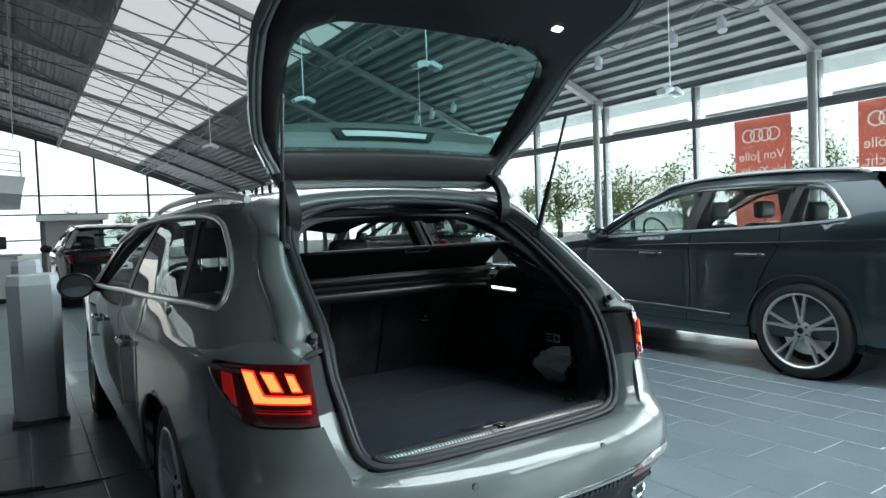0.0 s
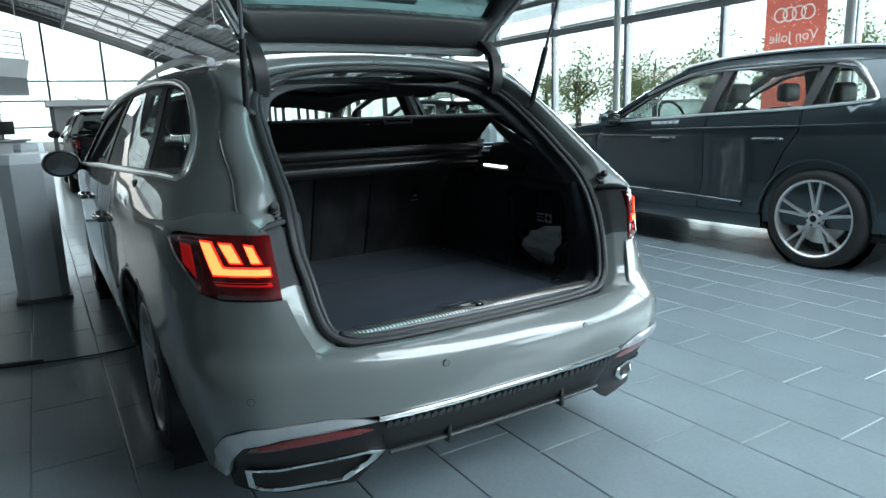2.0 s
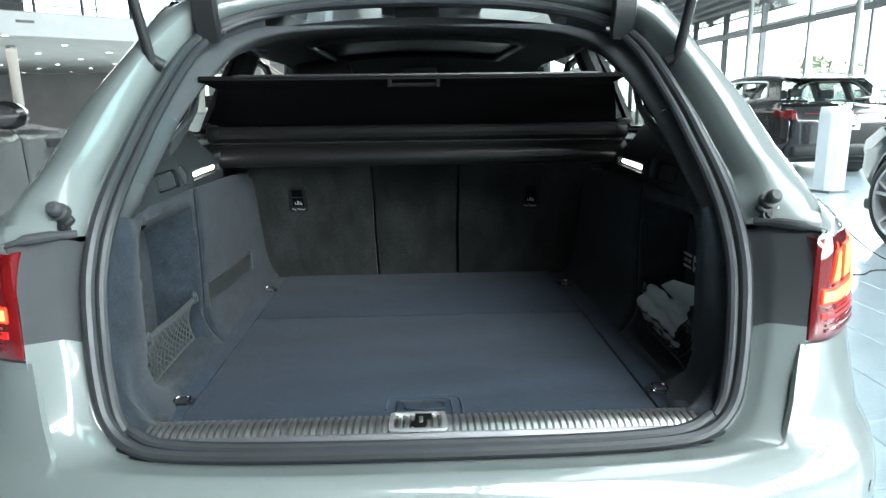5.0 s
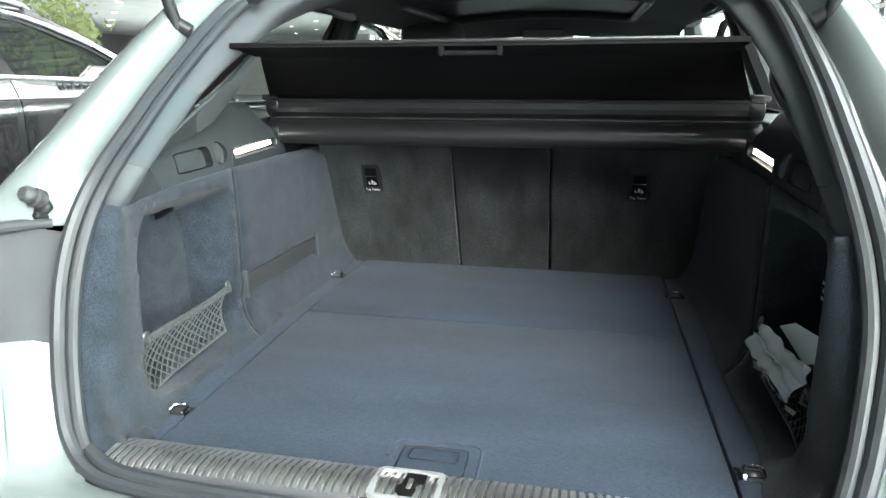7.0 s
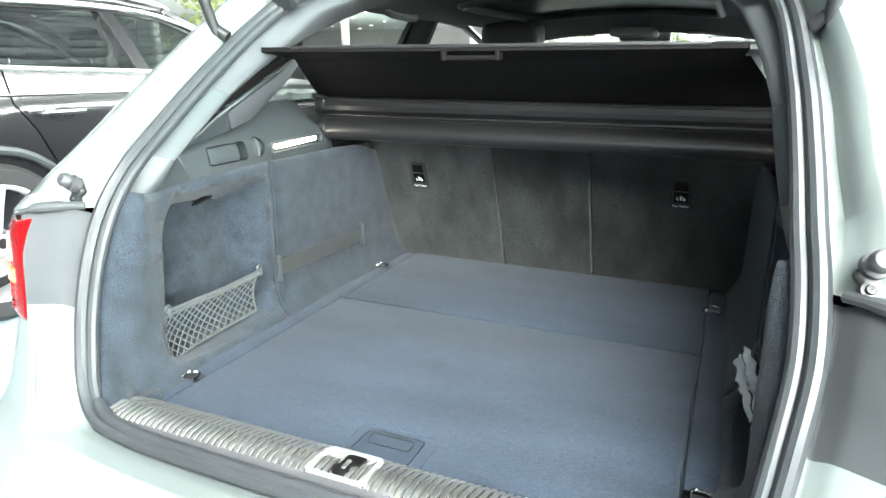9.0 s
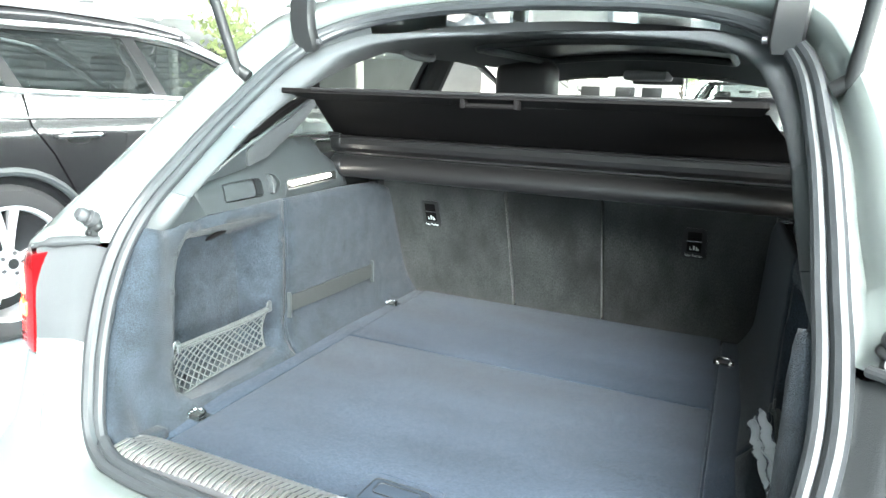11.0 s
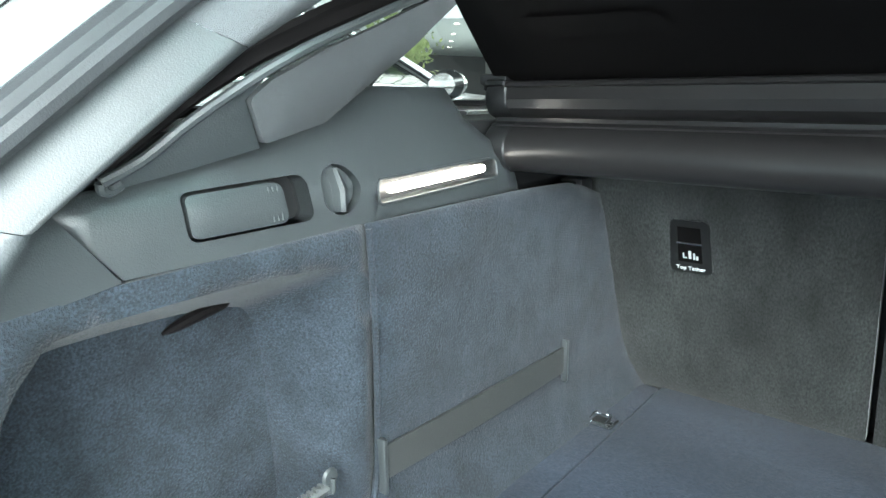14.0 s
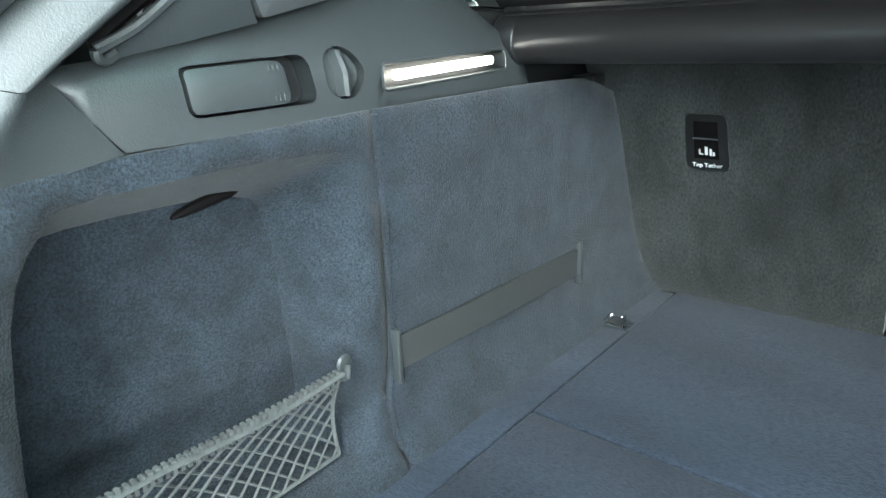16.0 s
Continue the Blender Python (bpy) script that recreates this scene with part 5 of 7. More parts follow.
    # window-side panel with woven insert, and its rim
    def Q(y, z, d):
        return (s * (0.538 - 0.5 * (min(max(z, 1.0), 1.13) - 1.034) + 0.22 * max(0, y - 0.45) + d), y, z)
    part("window_panel", panel([(0.318, 1.008), (0.344, 1.014), (0.386, 1.021), (0.447, 1.033), (0.4235, 1.072), (0.437, 1.088), (0.42, 1.084), (0.378, 1.057), (0.344, 1.029), (0.325, 1.016)], Q, 0.02, 0.01, soft=0.002), PLASTIC, CAR)
    part("window_cloth", panel(rounded([(0.426, 1.072), (0.450, 1.036), (0.523, 1.050), (0.568, 1.078), (0.615, 1.107), (0.663, 1.138), (0.76, 1.187), (0.72, 1.185), (0.601, 1.146), (0.498, 1.112), (0.443, 1.087)], [0.006, 0.006, 0, 0, 0, 0, 0, 0, 0, 0, 0], 3), lambda y, z, d: Q(y, z, d - 0.003), 0.02, 0.012, soft=0.003), WEAVE, CAR, "woven cloth window panel")
    groove = smooth_line([(0.318, 1.019), (0.346, 1.033), (0.380, 1.060), (0.430, 1.092), (0.471, 1.112), (0.532, 1.134), (0.602, 1.156), (0.688, 1.181), (0.75, 1.197)], 4)
    part("panel_rim", rod([Q(y, z, -0.004) for y, z in groove], 0.0042, 8), PLASTIC, CAR)
    part("panel_rim_end", rod(smooth_line([Q(0.318, 1.019, -0.004), Q(0.319, 1.014, -0.005), Q(0.325, 1.012, -0.004), Q(0.333, 1.016, -0.001)], 4), 0.0042, 8), PLASTIC, CAR)
    slit = smooth_line([(0.316, 1.027), (0.344, 1.050), (0.378, 1.077), (0.414, 1.100), (0.446, 1.117), (0.518, 1.144), (0.622, 1.172), (0.75, 1.21)], 4)
    part("gasket", ring_loft([[Q(y - 0.003, z + 0.009, 0.006), Q(y - 0.001, z + 0.004, 0.004), Q(y, z, 0.006), Q(y + 0.002, z - 0.008, 0.004), Q(y + 0.003, z - 0.012, 0.008)] for y, z in slit], False, False), COVER, CAR, "black window gasket")
    part("rear_cheek", box(min(s * 0.575, s * 0.60), max(s * 0.575, s * 0.60), 0.745, 1.2, 0.93, 1.04, 0.004), PLASTIC_BLACK, CAR)
    part("shoulder_shelf", box(min(s * 0.57, s * 0.86), max(s * 0.57, s * 0.86), 0.78, 1.3, 0.94, 1.03, 0.02), PLASTIC_BLACK, CAR)
    # rubber stop on the painted frame
    sx, sy, sz = s * 0.606, 0.122, 0.958
    n = Vector((s * 0.12, -0.86, 0.5)).normalized()
    m = Matrix.Translation((sx, sy, sz)) @ n.to_track_quat("Z", "Y").to_matrix().to_4x4()
    stop = part("buffer_stop", moved(box(-0.024, 0.024, -0.017, 0.017, -0.004, 0.010, 0.006, 3), m @ Matrix.Rotation(radians(40 * s), 4, "Z")), PLASTIC_BLACK, CAR, "black rubber tailgate stop")
    part("buffer", moved(lathe([(0.001, 0.042), (0.009, 0.041), (0.0125, 0.036), (0.0125, 0.028), (0.010, 0.026), (0.010, 0.022), (0.015, 0.020), (0.015, 0.008)], "z", 20), m @ Matrix.Translation((-0.008 * s, 0.006, 0))), RUBBER, stop)
    for a, b in ((0.022, 0.012), (-0.012, -0.020), (0.018, -0.022)):
        part("stop_bolt", moved(lathe([(0.001, 0.0150), (0.0045, 0.0145), (0.0055, 0.010), (0.0088, 0.0095), (0.0095, -0.003)], "z", 14), m @ Matrix.Translation((a * s, b, 0))), PLASTIC_BLACK, stop)
    part("buffer_screw", moved(lathe([(0.001, 0.015), (0.005, 0.015), (0.006, 0.009)], "z", 12), m @ Matrix.Translation((0.012 * s, -0.010, 0))), STEEL, stop)

# lashing rings
def lashing_ring(x, y, z=0.586):
    tray = part("lashing_tray", panel(rounded([(x - 0.024, y - 0.017), (x + 0.024, y - 0.017), (x + 0.024, y + 0.017), (x - 0.024, y + 0.017)], 0.004, 3), lambda u, v, d: (u, v, z + 0.002 - d), 0.02, 0.003, soft=0.001), CHROME, CAR, "chrome lashing ring tray")
    part("ring_bow", rod(smooth_line([(x - 0.014, y - 0.010, z + 0.004), (x - 0.013, y + 0.009, z + 0.007), (x, y + 0.013, z + 0.008), (x + 0.013, y + 0.009, z + 0.007), (x + 0.014, y - 0.010, z + 0.004)], 4), 0.0025, 8), CHROME, tray)
    part("ring_well", panel(rounded([(x - 0.014, y - 0.008), (x + 0.014, y - 0.008), (x + 0.012, y + 0.010), (x - 0.012, y + 0.010)], 0.005, 3), lambda u, v, d: (u, v, z + 0.0026), 0.02), PLASTIC_BLACK, tray)


for x, y in ((-0.464, 0.192), (0.462, 0.192), (-0.472, 0.972), (0.445, 0.975)):
    lashing_ring(x, y)

# sill plate: ribbed steel, the shade between its ribs put into a dark base
prof = [(-0.012, 0.598), (-0.006, 0.613), (0.004, 0.618), (0.034, 0.619), (0.040, 0.616), (0.062, 0.610), (0.092, 0.592), (0.096, 0.586)]
rings = []
ribs = 78
for k in range(ribs * 4 + 1):
    t = k / (ribs * 4)
    rings.append([(-0.462 + 0.924 * t - (0.008 if i > 4 else 0) * (2 * t - 1) * -1, y, z) for i, (y, z) in enumerate(prof)])
sill_plate = part("sill_plate", ring_loft(rings, False, False), ALLOY_DARK, CAR, "brushed steel sill plate, dark base for the shade between ribs", sharp=180)
rib = None
for k in range(ribs):
    x = -0.462 + 0.924 * (k + 0.5) / ribs
    if rib is None:
        rib = part("sill_rib", ring_loft([[(dx, y, z + dz) for y, z in prof[1:7]] for dx, dz in ((-0.0042, -0.001), (-0.0030, 0.0018), (0.0030, 0.0018), (0.0042, -0.001))], False, False), STEEL, sill_plate, "bright steel rib", sharp=60)
        rib.location.x = x
    else:
        c = rib.copy()
        scene.collection.objects.link(c)
        c.location.x = x
part("sill_base", box(-0.52, 0.52, -0.025, 0.10, 0.555, 0.590, 0.006), PLASTIC_BLACK, CAR)
for s in (-1, 1):
    part("sill_corner", box(min(s * 0.452, s * 0.525), max(s * 0.452, s * 0.525), -0.012, 0.12, 0.56, 0.602, 0.012, 3), CARPET, CAR)
latch = part("latch_frame", panel(rounded([(-0.060, -0.008), (0.038, -0.008), (0.036, 0.064), (-0.058, 0.064)], 0.012, 4), lambda x, y, d: (x, y, 0.6225 - d - 0.12 * max(0, y - 0.03)), 0.02, 0.006, [rounded([(-0.053, -0.002), (0.031, -0.002), (0.029, 0.057), (-0.051, 0.057)], 0.008, 3)], soft=0.0015), ALLOY, CAR, "chrome latch surround")
keyhole = [(-0.009 + 0.0135 * math.cos(radians(a)), 0.012 + 0.0125 * math.sin(radians(a))) for a in np.linspace(125, 400, 16)] + [(0.012, 0.030), (0.012, 0.050), (-0.016, 0.050), (-0.016, 0.030)]
# Flat black plate above the ribs paints the shade inside the latch opening.
part("latch_shade", panel(keyhole, lambda x, y, d: (x, y, 0.6226 - d - 0.12 * max(0, y - 0.03)), 0.02, 0.004), COVER, latch, "black plate drawn for the shaded latch opening")
part("latch_pin", box(-0.0095, -0.0025, 0.012, 0.034, 0.618, 0.6245, 0.002), STEEL, latch, "steel latch tongue")

# rear seat back, leaning towards the rear as it rises
seat_y = lambda z: 1.135 - 0.365 * (z - 0.60)
seat = part("rear_bench", join(box(-0.60, 0.60, 1.22, 1.75, 0.40, 0.62, 0.05)), LEATHER, CAR, "dark rear bench")
ST = lambda x, z, d: (x, seat_y(z) + d, z)
shapes = [rounded([(-0.488, 0.582), (-0.150, 0.582), (-0.152, 1.09), (-0.565, 1.09), (-0.548, 0.93), (-0.512, 0.70)], [0.015, 0.006, 0.02, 0.03, 0.03, 0], 5),
          rounded([(-0.141, 0.582), (0.113, 0.582), (0.111, 1.09), (-0.143, 1.09)], [0.006, 0.006, 0.02, 0.02], 4),
          rounded([(0.122, 0.582), (0.488, 0.582), (0.512, 0.70), (0.548, 0.93), (0.565, 1.09), (0.120, 1.09)], [0.006, 0.015, 0, 0.03, 0.03, 0.02], 5)]
backs = []
for sh in shapes:
    backs.append(part("seat_back", panel(sh, ST, 0.04, 0.10, soft=0.005), FELT, CAR, "grey felt seat back"))
# Black sheet behind the seat backs paints the shade in their gaps.
part("seat_gap_shade", panel([(-0.56, 0.59), (0.56, 0.59), (0.56, 1.06), (-0.56, 1.06)], lambda x, z, d: (x, seat_y(z) + 0.03, z), 0.2), PLASTIC_BLACK, CAR)
for x, b in ((-0.380, backs[0]), (0.343, backs[2])):
    zc = 0.858
    plate = part("tether_plate", panel(rounded([(x - 0.030, zc - 0.042), (x + 0.030, zc - 0.042), (x + 0.027, zc + 0.040), (x - 0.027, zc + 0.040)], 0.010, 4), lambda u, z, d: ST(u, z, d - 0.003), 0.02, 0.006, soft=0.0015), PLASTIC_BLACK, b, "black tether anchor plate")
    # Black sheet on the plate's face paints in the slot's shade.
    part("tether_slot_shade", panel([(x - 0.017, zc - 0.024), (x + 0.017, zc - 0.024), (x + 0.016, zc + 0.030), (x - 0.016, zc + 0.030)], lambda u, z, d: ST(u, z, -0.0045), 0.03), COVER, plate)
    part("tether_bar", rod([ST(x - 0.017, zc + 0.006, -0.006), ST(x + 0.017, zc + 0.006, -0.006)], 0.0018, 8), CHROME, plate)
    lean = pose(0, 0, 0, 90 + math.degrees(math.atan(0.365)), 0, 0)
    words("Top Tether", 0.0088, LABEL, Matrix.Translation(ST(x, zc - 0.034, -0.0045)) @ lean, plate, "lettering", "white print")
    for j, (dx, dz, w, h) in enumerate(((-0.007, -0.017, 0.006, 0.002), (-0.009, -0.013, 0.002, 0.006), (0.0, -0.012, 0.004, 0.012), (0.006, -0.014, 0.003, 0.010), (0.010, -0.016, 0.003, 0.006))):
        part("pictogram", panel([(x + dx - w / 2, zc + dz - h / 2), (x + dx + w / 2, zc + dz - h / 2), (x + dx + w / 2, zc + dz + h / 2), (x + dx - w / 2, zc + dz + h / 2)], lambda u, z, d: ST(u, z, -0.0052), 0.02), LABEL, plate)
for s in (-1, 1):
    part("seat_catch", join(box(s * 0.532 - 0.018, s * 0.532 + 0.018, 0.965, 1.0, 0.925, 0.952, 0.004)), PLASTIC_BLACK, CAR)
    part("catch_pin", rod([(s * 0.532 - 0.012, 0.962, 0.944), (s * 0.532 + 0.012, 0.962, 0.944)], 0.004, 8), CHROME, CAR)
# front and rear headrests, seats
for x, y, z in ((-0.36, 1.10, 1.02), (0.36, 1.10, 1.02), (0.0, 1.08, 1.0), (-0.42, 2.0, 1.15), (0.40, 2.0, 1.03)):
    hr = part("headrest", box(x - 0.130, x + 0.130, y - 0.050, y + 0.055, z, z + (0.10 if y < 1.5 else 0.185), 0.048, 5), LEATHER, CAR, "black leather headrest")
    part("headrest_post", join(rod([(x - 0.05, y, z - 0.12), (x - 0.05, y, z + 0.02)], 0.006, 8), rod([(x + 0.05, y, z - 0.12), (x + 0.05, y, z + 0.02)], 0.006, 8)), CHROME, hr)
for x in (-0.37, 0.37):
    part("front_seat", join(box(x - 0.26, x + 0.26, 1.98, 2.14, 0.45, 1.10, 0.06, 3), box(x - 0.26, x + 0.26, 2.1, 2.6, 0.38, 0.56, 0.06, 3)), LEATHER, CAR, "dark front seat")

# load cover: roller cassette, fabric and end board
cas = [(0.90, 1.087), (0.799, 1.087), (0.795, 1.085), (0.794, 1.081), (0.798, 1.079), (0.797, 1.066), (0.801, 1.055), (0.810, 1.047), (0.822, 1.043), (0.823, 1.038), (0.812, 1.035)]
cas += [(0.822 + 0.029 * math.cos(radians(a)), 1.006 + 0.029 * math.sin(radians(a))) for a in range(112, 275, 14)] + [(0.90, 0.978)]
cover = part("load_cover", ring_loft([[(x, y, z) for y, z in cas] for x in np.linspace(-0.533, 0.533, 9)]), ROLLER, CAR, "satin black load cover cassette", sharp=24)
for s in (-1, 1):
    part("cassette_end", ring_loft([[(s * x, 0.845 + (y - 0.845) * k, 1.03 + (z - 1.03) * k) for y, z in cas] for x, k in ((0.533, 1.0), (0.535, 1.03), (0.560, 1.03), (0.566, 0.92))]), PLASTIC_BLACK, cover)
    part("cassette_clip", box(min(s * 0.535, s * 0.575), max(s * 0.535, s * 0.575), 0.80, 0.86, 1.082, 1.096, 0.004), PLASTIC_BLACK, cover)
fab = [(0.822, 1.085), (0.75, 1.112), (0.66, 1.147), (0.60, 1.172), (0.578, 1.183)]
part("cover_fabric", ring_loft([[(x * (0.448 + 0.43 * (y - 0.578) + (0.022 - 0.10 * (y - 0.578)) * (x > 0) * x) - 0.010, y, z - 0.004 * (1 - x * x)) for x in np.linspace(-1, 1, 17)] for i, (y, z) in enumerate(fab)], False, False), COVER, cover, "black stretched cover fabric")
brd = rounded([(-0.468, 0.583), (0.448, 0.583), (0.458, 0.486), (0.40, 0.490), (0.2, 0.494), (-0.2, 0.494), (-0.40, 0.490), (-0.478, 0.486)], [0.01, 0.01, 0.012, 0, 0, 0, 0, 0.012], 4)
board = part("cover_board", panel(brd, lambda x, y, d: (x, y, 1.1915 + (0.575 - y) * 0.16 - d), 0.04, 0.011, soft=0.002, back=True), COVER, cover, "stiff black end board")
part("board_edge", rod([(x, 0.491 + 0.003 * (abs(x) < 0.3), 1.2025) for x in np.linspace(-0.40, 0.40, 11)], 0.0035, 8), ROLLER, board)
part("board_grip", join(rod([(-0.062, 0.502, 1.181), (0.042, 0.502, 1.181)], 0.005, 8), box(-0.068, -0.058, 0.495, 0.515, 1.176, 1.196, 0.002), box(0.038, 0.048, 0.495, 0.515, 1.176, 1.196, 0.002)), COVER, board, "black grip")
# Thin sheet added for a faint reflection, in the fabric's own black.
part("cover_sheen", panel(rounded([(-0.43, 0.66), (-0.30, 0.665), (-0.30, 0.70), (-0.43, 0.70)], 0.015, 4), lambda x, y, d: (x, y, 1.135 - (y - 0.69) * 0.39 - 0.006), 0.04), COVER, cover)

# first-aid print on the right wall
PR = lambda y, z, d: (0.6205 + d, y, z)
aid = part("first_aid_box", box(0.622, 0.666, 0.26, 0.50, 0.61, 0.90, 0.01), CARPET, CAR, "dark first-aid compartment")
part("aid_sign", panel([(0.405, 0.757), (0.447, 0.757), (0.447, 0.795), (0.405, 0.795)], PR, 0.02, 0, [[(0.421, 0.763), (0.431, 0.763), (0.431, 0.771), (0.441, 0.771), (0.441, 0.781), (0.431, 0.781), (0.431, 0.789), (0.421, 0.789), (0.421, 0.781), (0.411, 0.781), (0.411, 0.771), (0.421, 0.771)]]), LABEL, aid, "white sign with a cross")
words("FIRST AID KIT", 0.0115, LABEL, Matrix.Translation((0.6203, 0.492, 0.776)) @ pose(0, 0, 0, 90, 0, -90), aid, "lettering", "white print")
for dz in (0.014, -0.014):
    part("print_bar", panel([(0.455, 0.773 + dz), (0.530, 0.773 + dz), (0.530, 0.779 + dz), (0.455, 0.779 + dz)], PR, 0.02), LABEL, aid, "unreadable line of print")

# struts and hinges of the tailgate
for s in (-1, 1):
    arm = smooth_line([(0.466, 0.578, 1.284), (0.470, 0.562, 1.345), (0.476, 0.585, 1.42), (0.482, 0.655, 1.475), (0.485, 0.70, 1.49)], 5)
    rings = []
    for k, p in enumerate(arm):
        a, b = Vector(arm[max(k - 1, 0)]), Vector(arm[min(k + 1, len(arm) - 1)])
        n = (b - a).cross(Vector((1, 0, 0))).normalized()
        w = 0.027 * min(1.0, 0.72 + 0.14 * k)
        rings.append([tuple(Vector((s * (p[0] + w * u), p[1], p[2])) + n * (0.015 * v)) for u, v in ((-1, -0.55), (-0.82, -1), (0.82, -1), (1, -0.55), (1, 0.55), (0.82, 1), (-0.82, 1), (-1, 0.55))])
    part("hinge_arm", ring_loft(rings), PLASTIC_BLACK, CAR, "flat black tailgate hinge arm", sharp=40)
    part("hinge_bolt", rod([(s * (0.466 - 0.034), 0.572, 1.302), (s * (0.466 - 0.022), 0.572, 1.302)], 0.006, 10), ALLOY_DARK, CAR)
    foot = Vector((s * 0.555, 0.450, 1.229))
    head = Vector((s * 0.588, 0.29, 1.70))
    mid = foot.lerp(head, 0.45)
    strut = part("gas_strut", rod([foot, mid], 0.011, 12), PLASTIC_BLACK, CAR, "black gas strut")
    part("strut_rod", rod([mid, head], 0.006, 10), ALLOY_DARK, strut)
    part("strut_ball", rod([foot + Vector((-s * 0.02, 0.01, -0.005)), foot + Vector((s * 0.006, 0, 0.012))], 0.013, 12), PLASTIC_BLACK, strut)

# the raised tailgate
gate_in = [(0.655, 1.425, 0.520), (0.63, 1.52, 0.560), (0.60, 1.585, 0.590), (0.52, 1.665, 0.620), (0.40, 1.785, 0.650), (0.30, 1.885, 0.660), (0.20, 1.93, 0.655), (0.08, 1.965, 0.645), (-0.06, 2.00, 0.630), (-0.18, 2.04, 0.60)]
HATCH_V = np.linspace(0, 1, len(gate_in))
_gy, _gz, _gw = (np.array([g[i] for g in gate_in]) for i in range(3))


def hatch(u, v, d):
    """u: -1..1 across, v: 0 at the hinges to 1 at the free edge; d lifts off the inner face outwards."""
    y, z, w = (float(np.interp(v, HATCH_V, a)) for a in (_gy, _gz, _gw))
    e = 0.05
    ty, tz = float(np.interp(min(v + e, 1), HATCH_V, _gy) - np.interp(max(v - e, 0), HATCH_V, _gy)), float(np.interp(min(v + e, 1), HATCH_V, _gz) - np.interp(max(v - e, 0), HATCH_V, _gz))
    k = math.hypot(ty, tz)
    ny, nz = tz / k, -ty / k
    crown = 0.05 * (1 - u * u)
    return (u * w, y + ny * (d + crown), z + nz * (d + crown))


opening = rounded([(-0.84, 0.175), (0.84, 0.175), (0.80, 0.53), (0.62, 0.60), (-0.62, 0.60), (-0.80, 0.53)], [0.03, 0.03, 0.06, 0.06, 0.06, 0.06], 5)
outer = rounded([(-0.93, 0.0), (0.93, 0.0), (1.0, 0.25), (1.0, 0.85), (0.94, 1.0), (-0.94, 1.0), (-1.0, 0.85), (-1.0, 0.25)], 0.04, 4)
gate = part("tailgate", panel(outer, lambda u, v, d: hatch(u, v, 0.055 - d), 0.05, 0.045, [opening], soft=0.012), PAINT, CAR, "raised tailgate with grey paint outside", sharp=60)
lining = rounded([(-0.86, 0.04), (0.86, 0.04), (0.93, 0.25), (0.93, 0.85), (0.87, 0.97), (-0.87, 0.97), (-0.93, 0.85), (-0.93, 0.25)], 0.04, 4)
part("gate_lining", panel(lining, lambda u, v, d: hatch(u, v, d), 0.045, 0.05, [opening], soft=0.012), PLASTIC_BLACK, gate, "black inner lining", sharp=60)
part("gate_flange", ring_loft([[hatch(u * k, 0.5 + (v - 0.5) * k, d) for u, v in dense(outer, 0.06)] for k, d in ((1.0, 0.014), (0.985, 0.004), (0.95, 0.004), (0.93, 0.014))], True, False), PAINT, gate)
glassy = part("rear_screen", panel(rounded([(-0.90, 0.14), (0.90, 0.14), (0.84, 0.56), (0.64, 0.63), (-0.64, 0.63), (-0.84, 0.56)], 0.06, 5), lambda u, v, d: hatch(u, v, 0.048), 0.05), GLASS_TEAL, gate, "green-tinted rear screen")
glassy.visible_shadow = False
for s in (-1, 1):
    part("gate_seal", rod([hatch(s * u, v, 0.010) for u, v in smooth_line([(0.90, 0.06), (0.955, 0.25), (0.965, 0.6), (0.96, 0.85), (0.90, 0.975)], 5)], 0.009, 8), RUBBER, gate)
part("gate_light", panel(rounded([(0.60, 0.722), (0.66, 0.722), (0.66, 0.748), (0.60, 0.748)], 0.008, 3), lambda u, v, d: hatch(u, v, -0.003 + d), 0.02, 0.006), WHITE_GLOW, gate, "small white gate light")
# roof spoiler above the screen, seen through the glass
sp = []
for i, (y, z) in enumerate(((0.70, 1.50), (0.76, 1.58), (0.785, 1.66), (0.775, 1.708), (0.752, 1.708), (0.735, 1.64), (0.69, 1.56))):
    sp.append([(x * 0.53, y - 0.05 * x * x, z - (0.045 * x * x if 1 < i < 6 else 0.01 * x * x)) for x in np.linspace(-1, 1, 21)])
spoiler = part("roof_spoiler", ring_loft(list(zip(*sp)), True, True), PAINT, gate, "grey roof spoiler")
SB = lambda x, h, d: (x, 0.737 - 0.05 * (x / 0.58) ** 2 - d + 0.010 * h, 1.662 - 0.045 * (x / 0.58) ** 2 + 0.030 * h)
slot = part("brake_light_slot", ring_loft([[SB(x * (0.225 + 0.02 * h), h, 0.002 + 0.004 * (abs(h) < 0.9)) for h in (-0.75, -0.6, 0.6, 0.75)] for x in np.linspace(-1, 1, 13)], False, False), PLASTIC_BLACK, spoiler, "dark slot of the high brake light")
part("brake_light", ring_loft([[SB(x * (0.19 + 0.02 * h), h, 0.009) for h in (-0.38, 0.0, 0.38)] for x in np.linspace(-1, 1, 13)], False, False), ALLOY, slot, "clear unlit brake light strip")


# Other cars in the hall, built to one set of proportions: y = 0 at the rear bumper.
CAR_Z = [0.20, 0.28, 0.38, 0.46, 0.55, 0.72, 0.90, 0.97, 1.00, 1.025, 1.08, 1.16, 1.30, 1.42, 1.50, 1.56]
CAR_X = [0.85, 0.90, 0.93, 0.946, 0.934, 0.936, 0.944, 0.949, 0.948, 0.934, 0.915, 0.885, 0.81, 0.74, 0.685, 0.63]


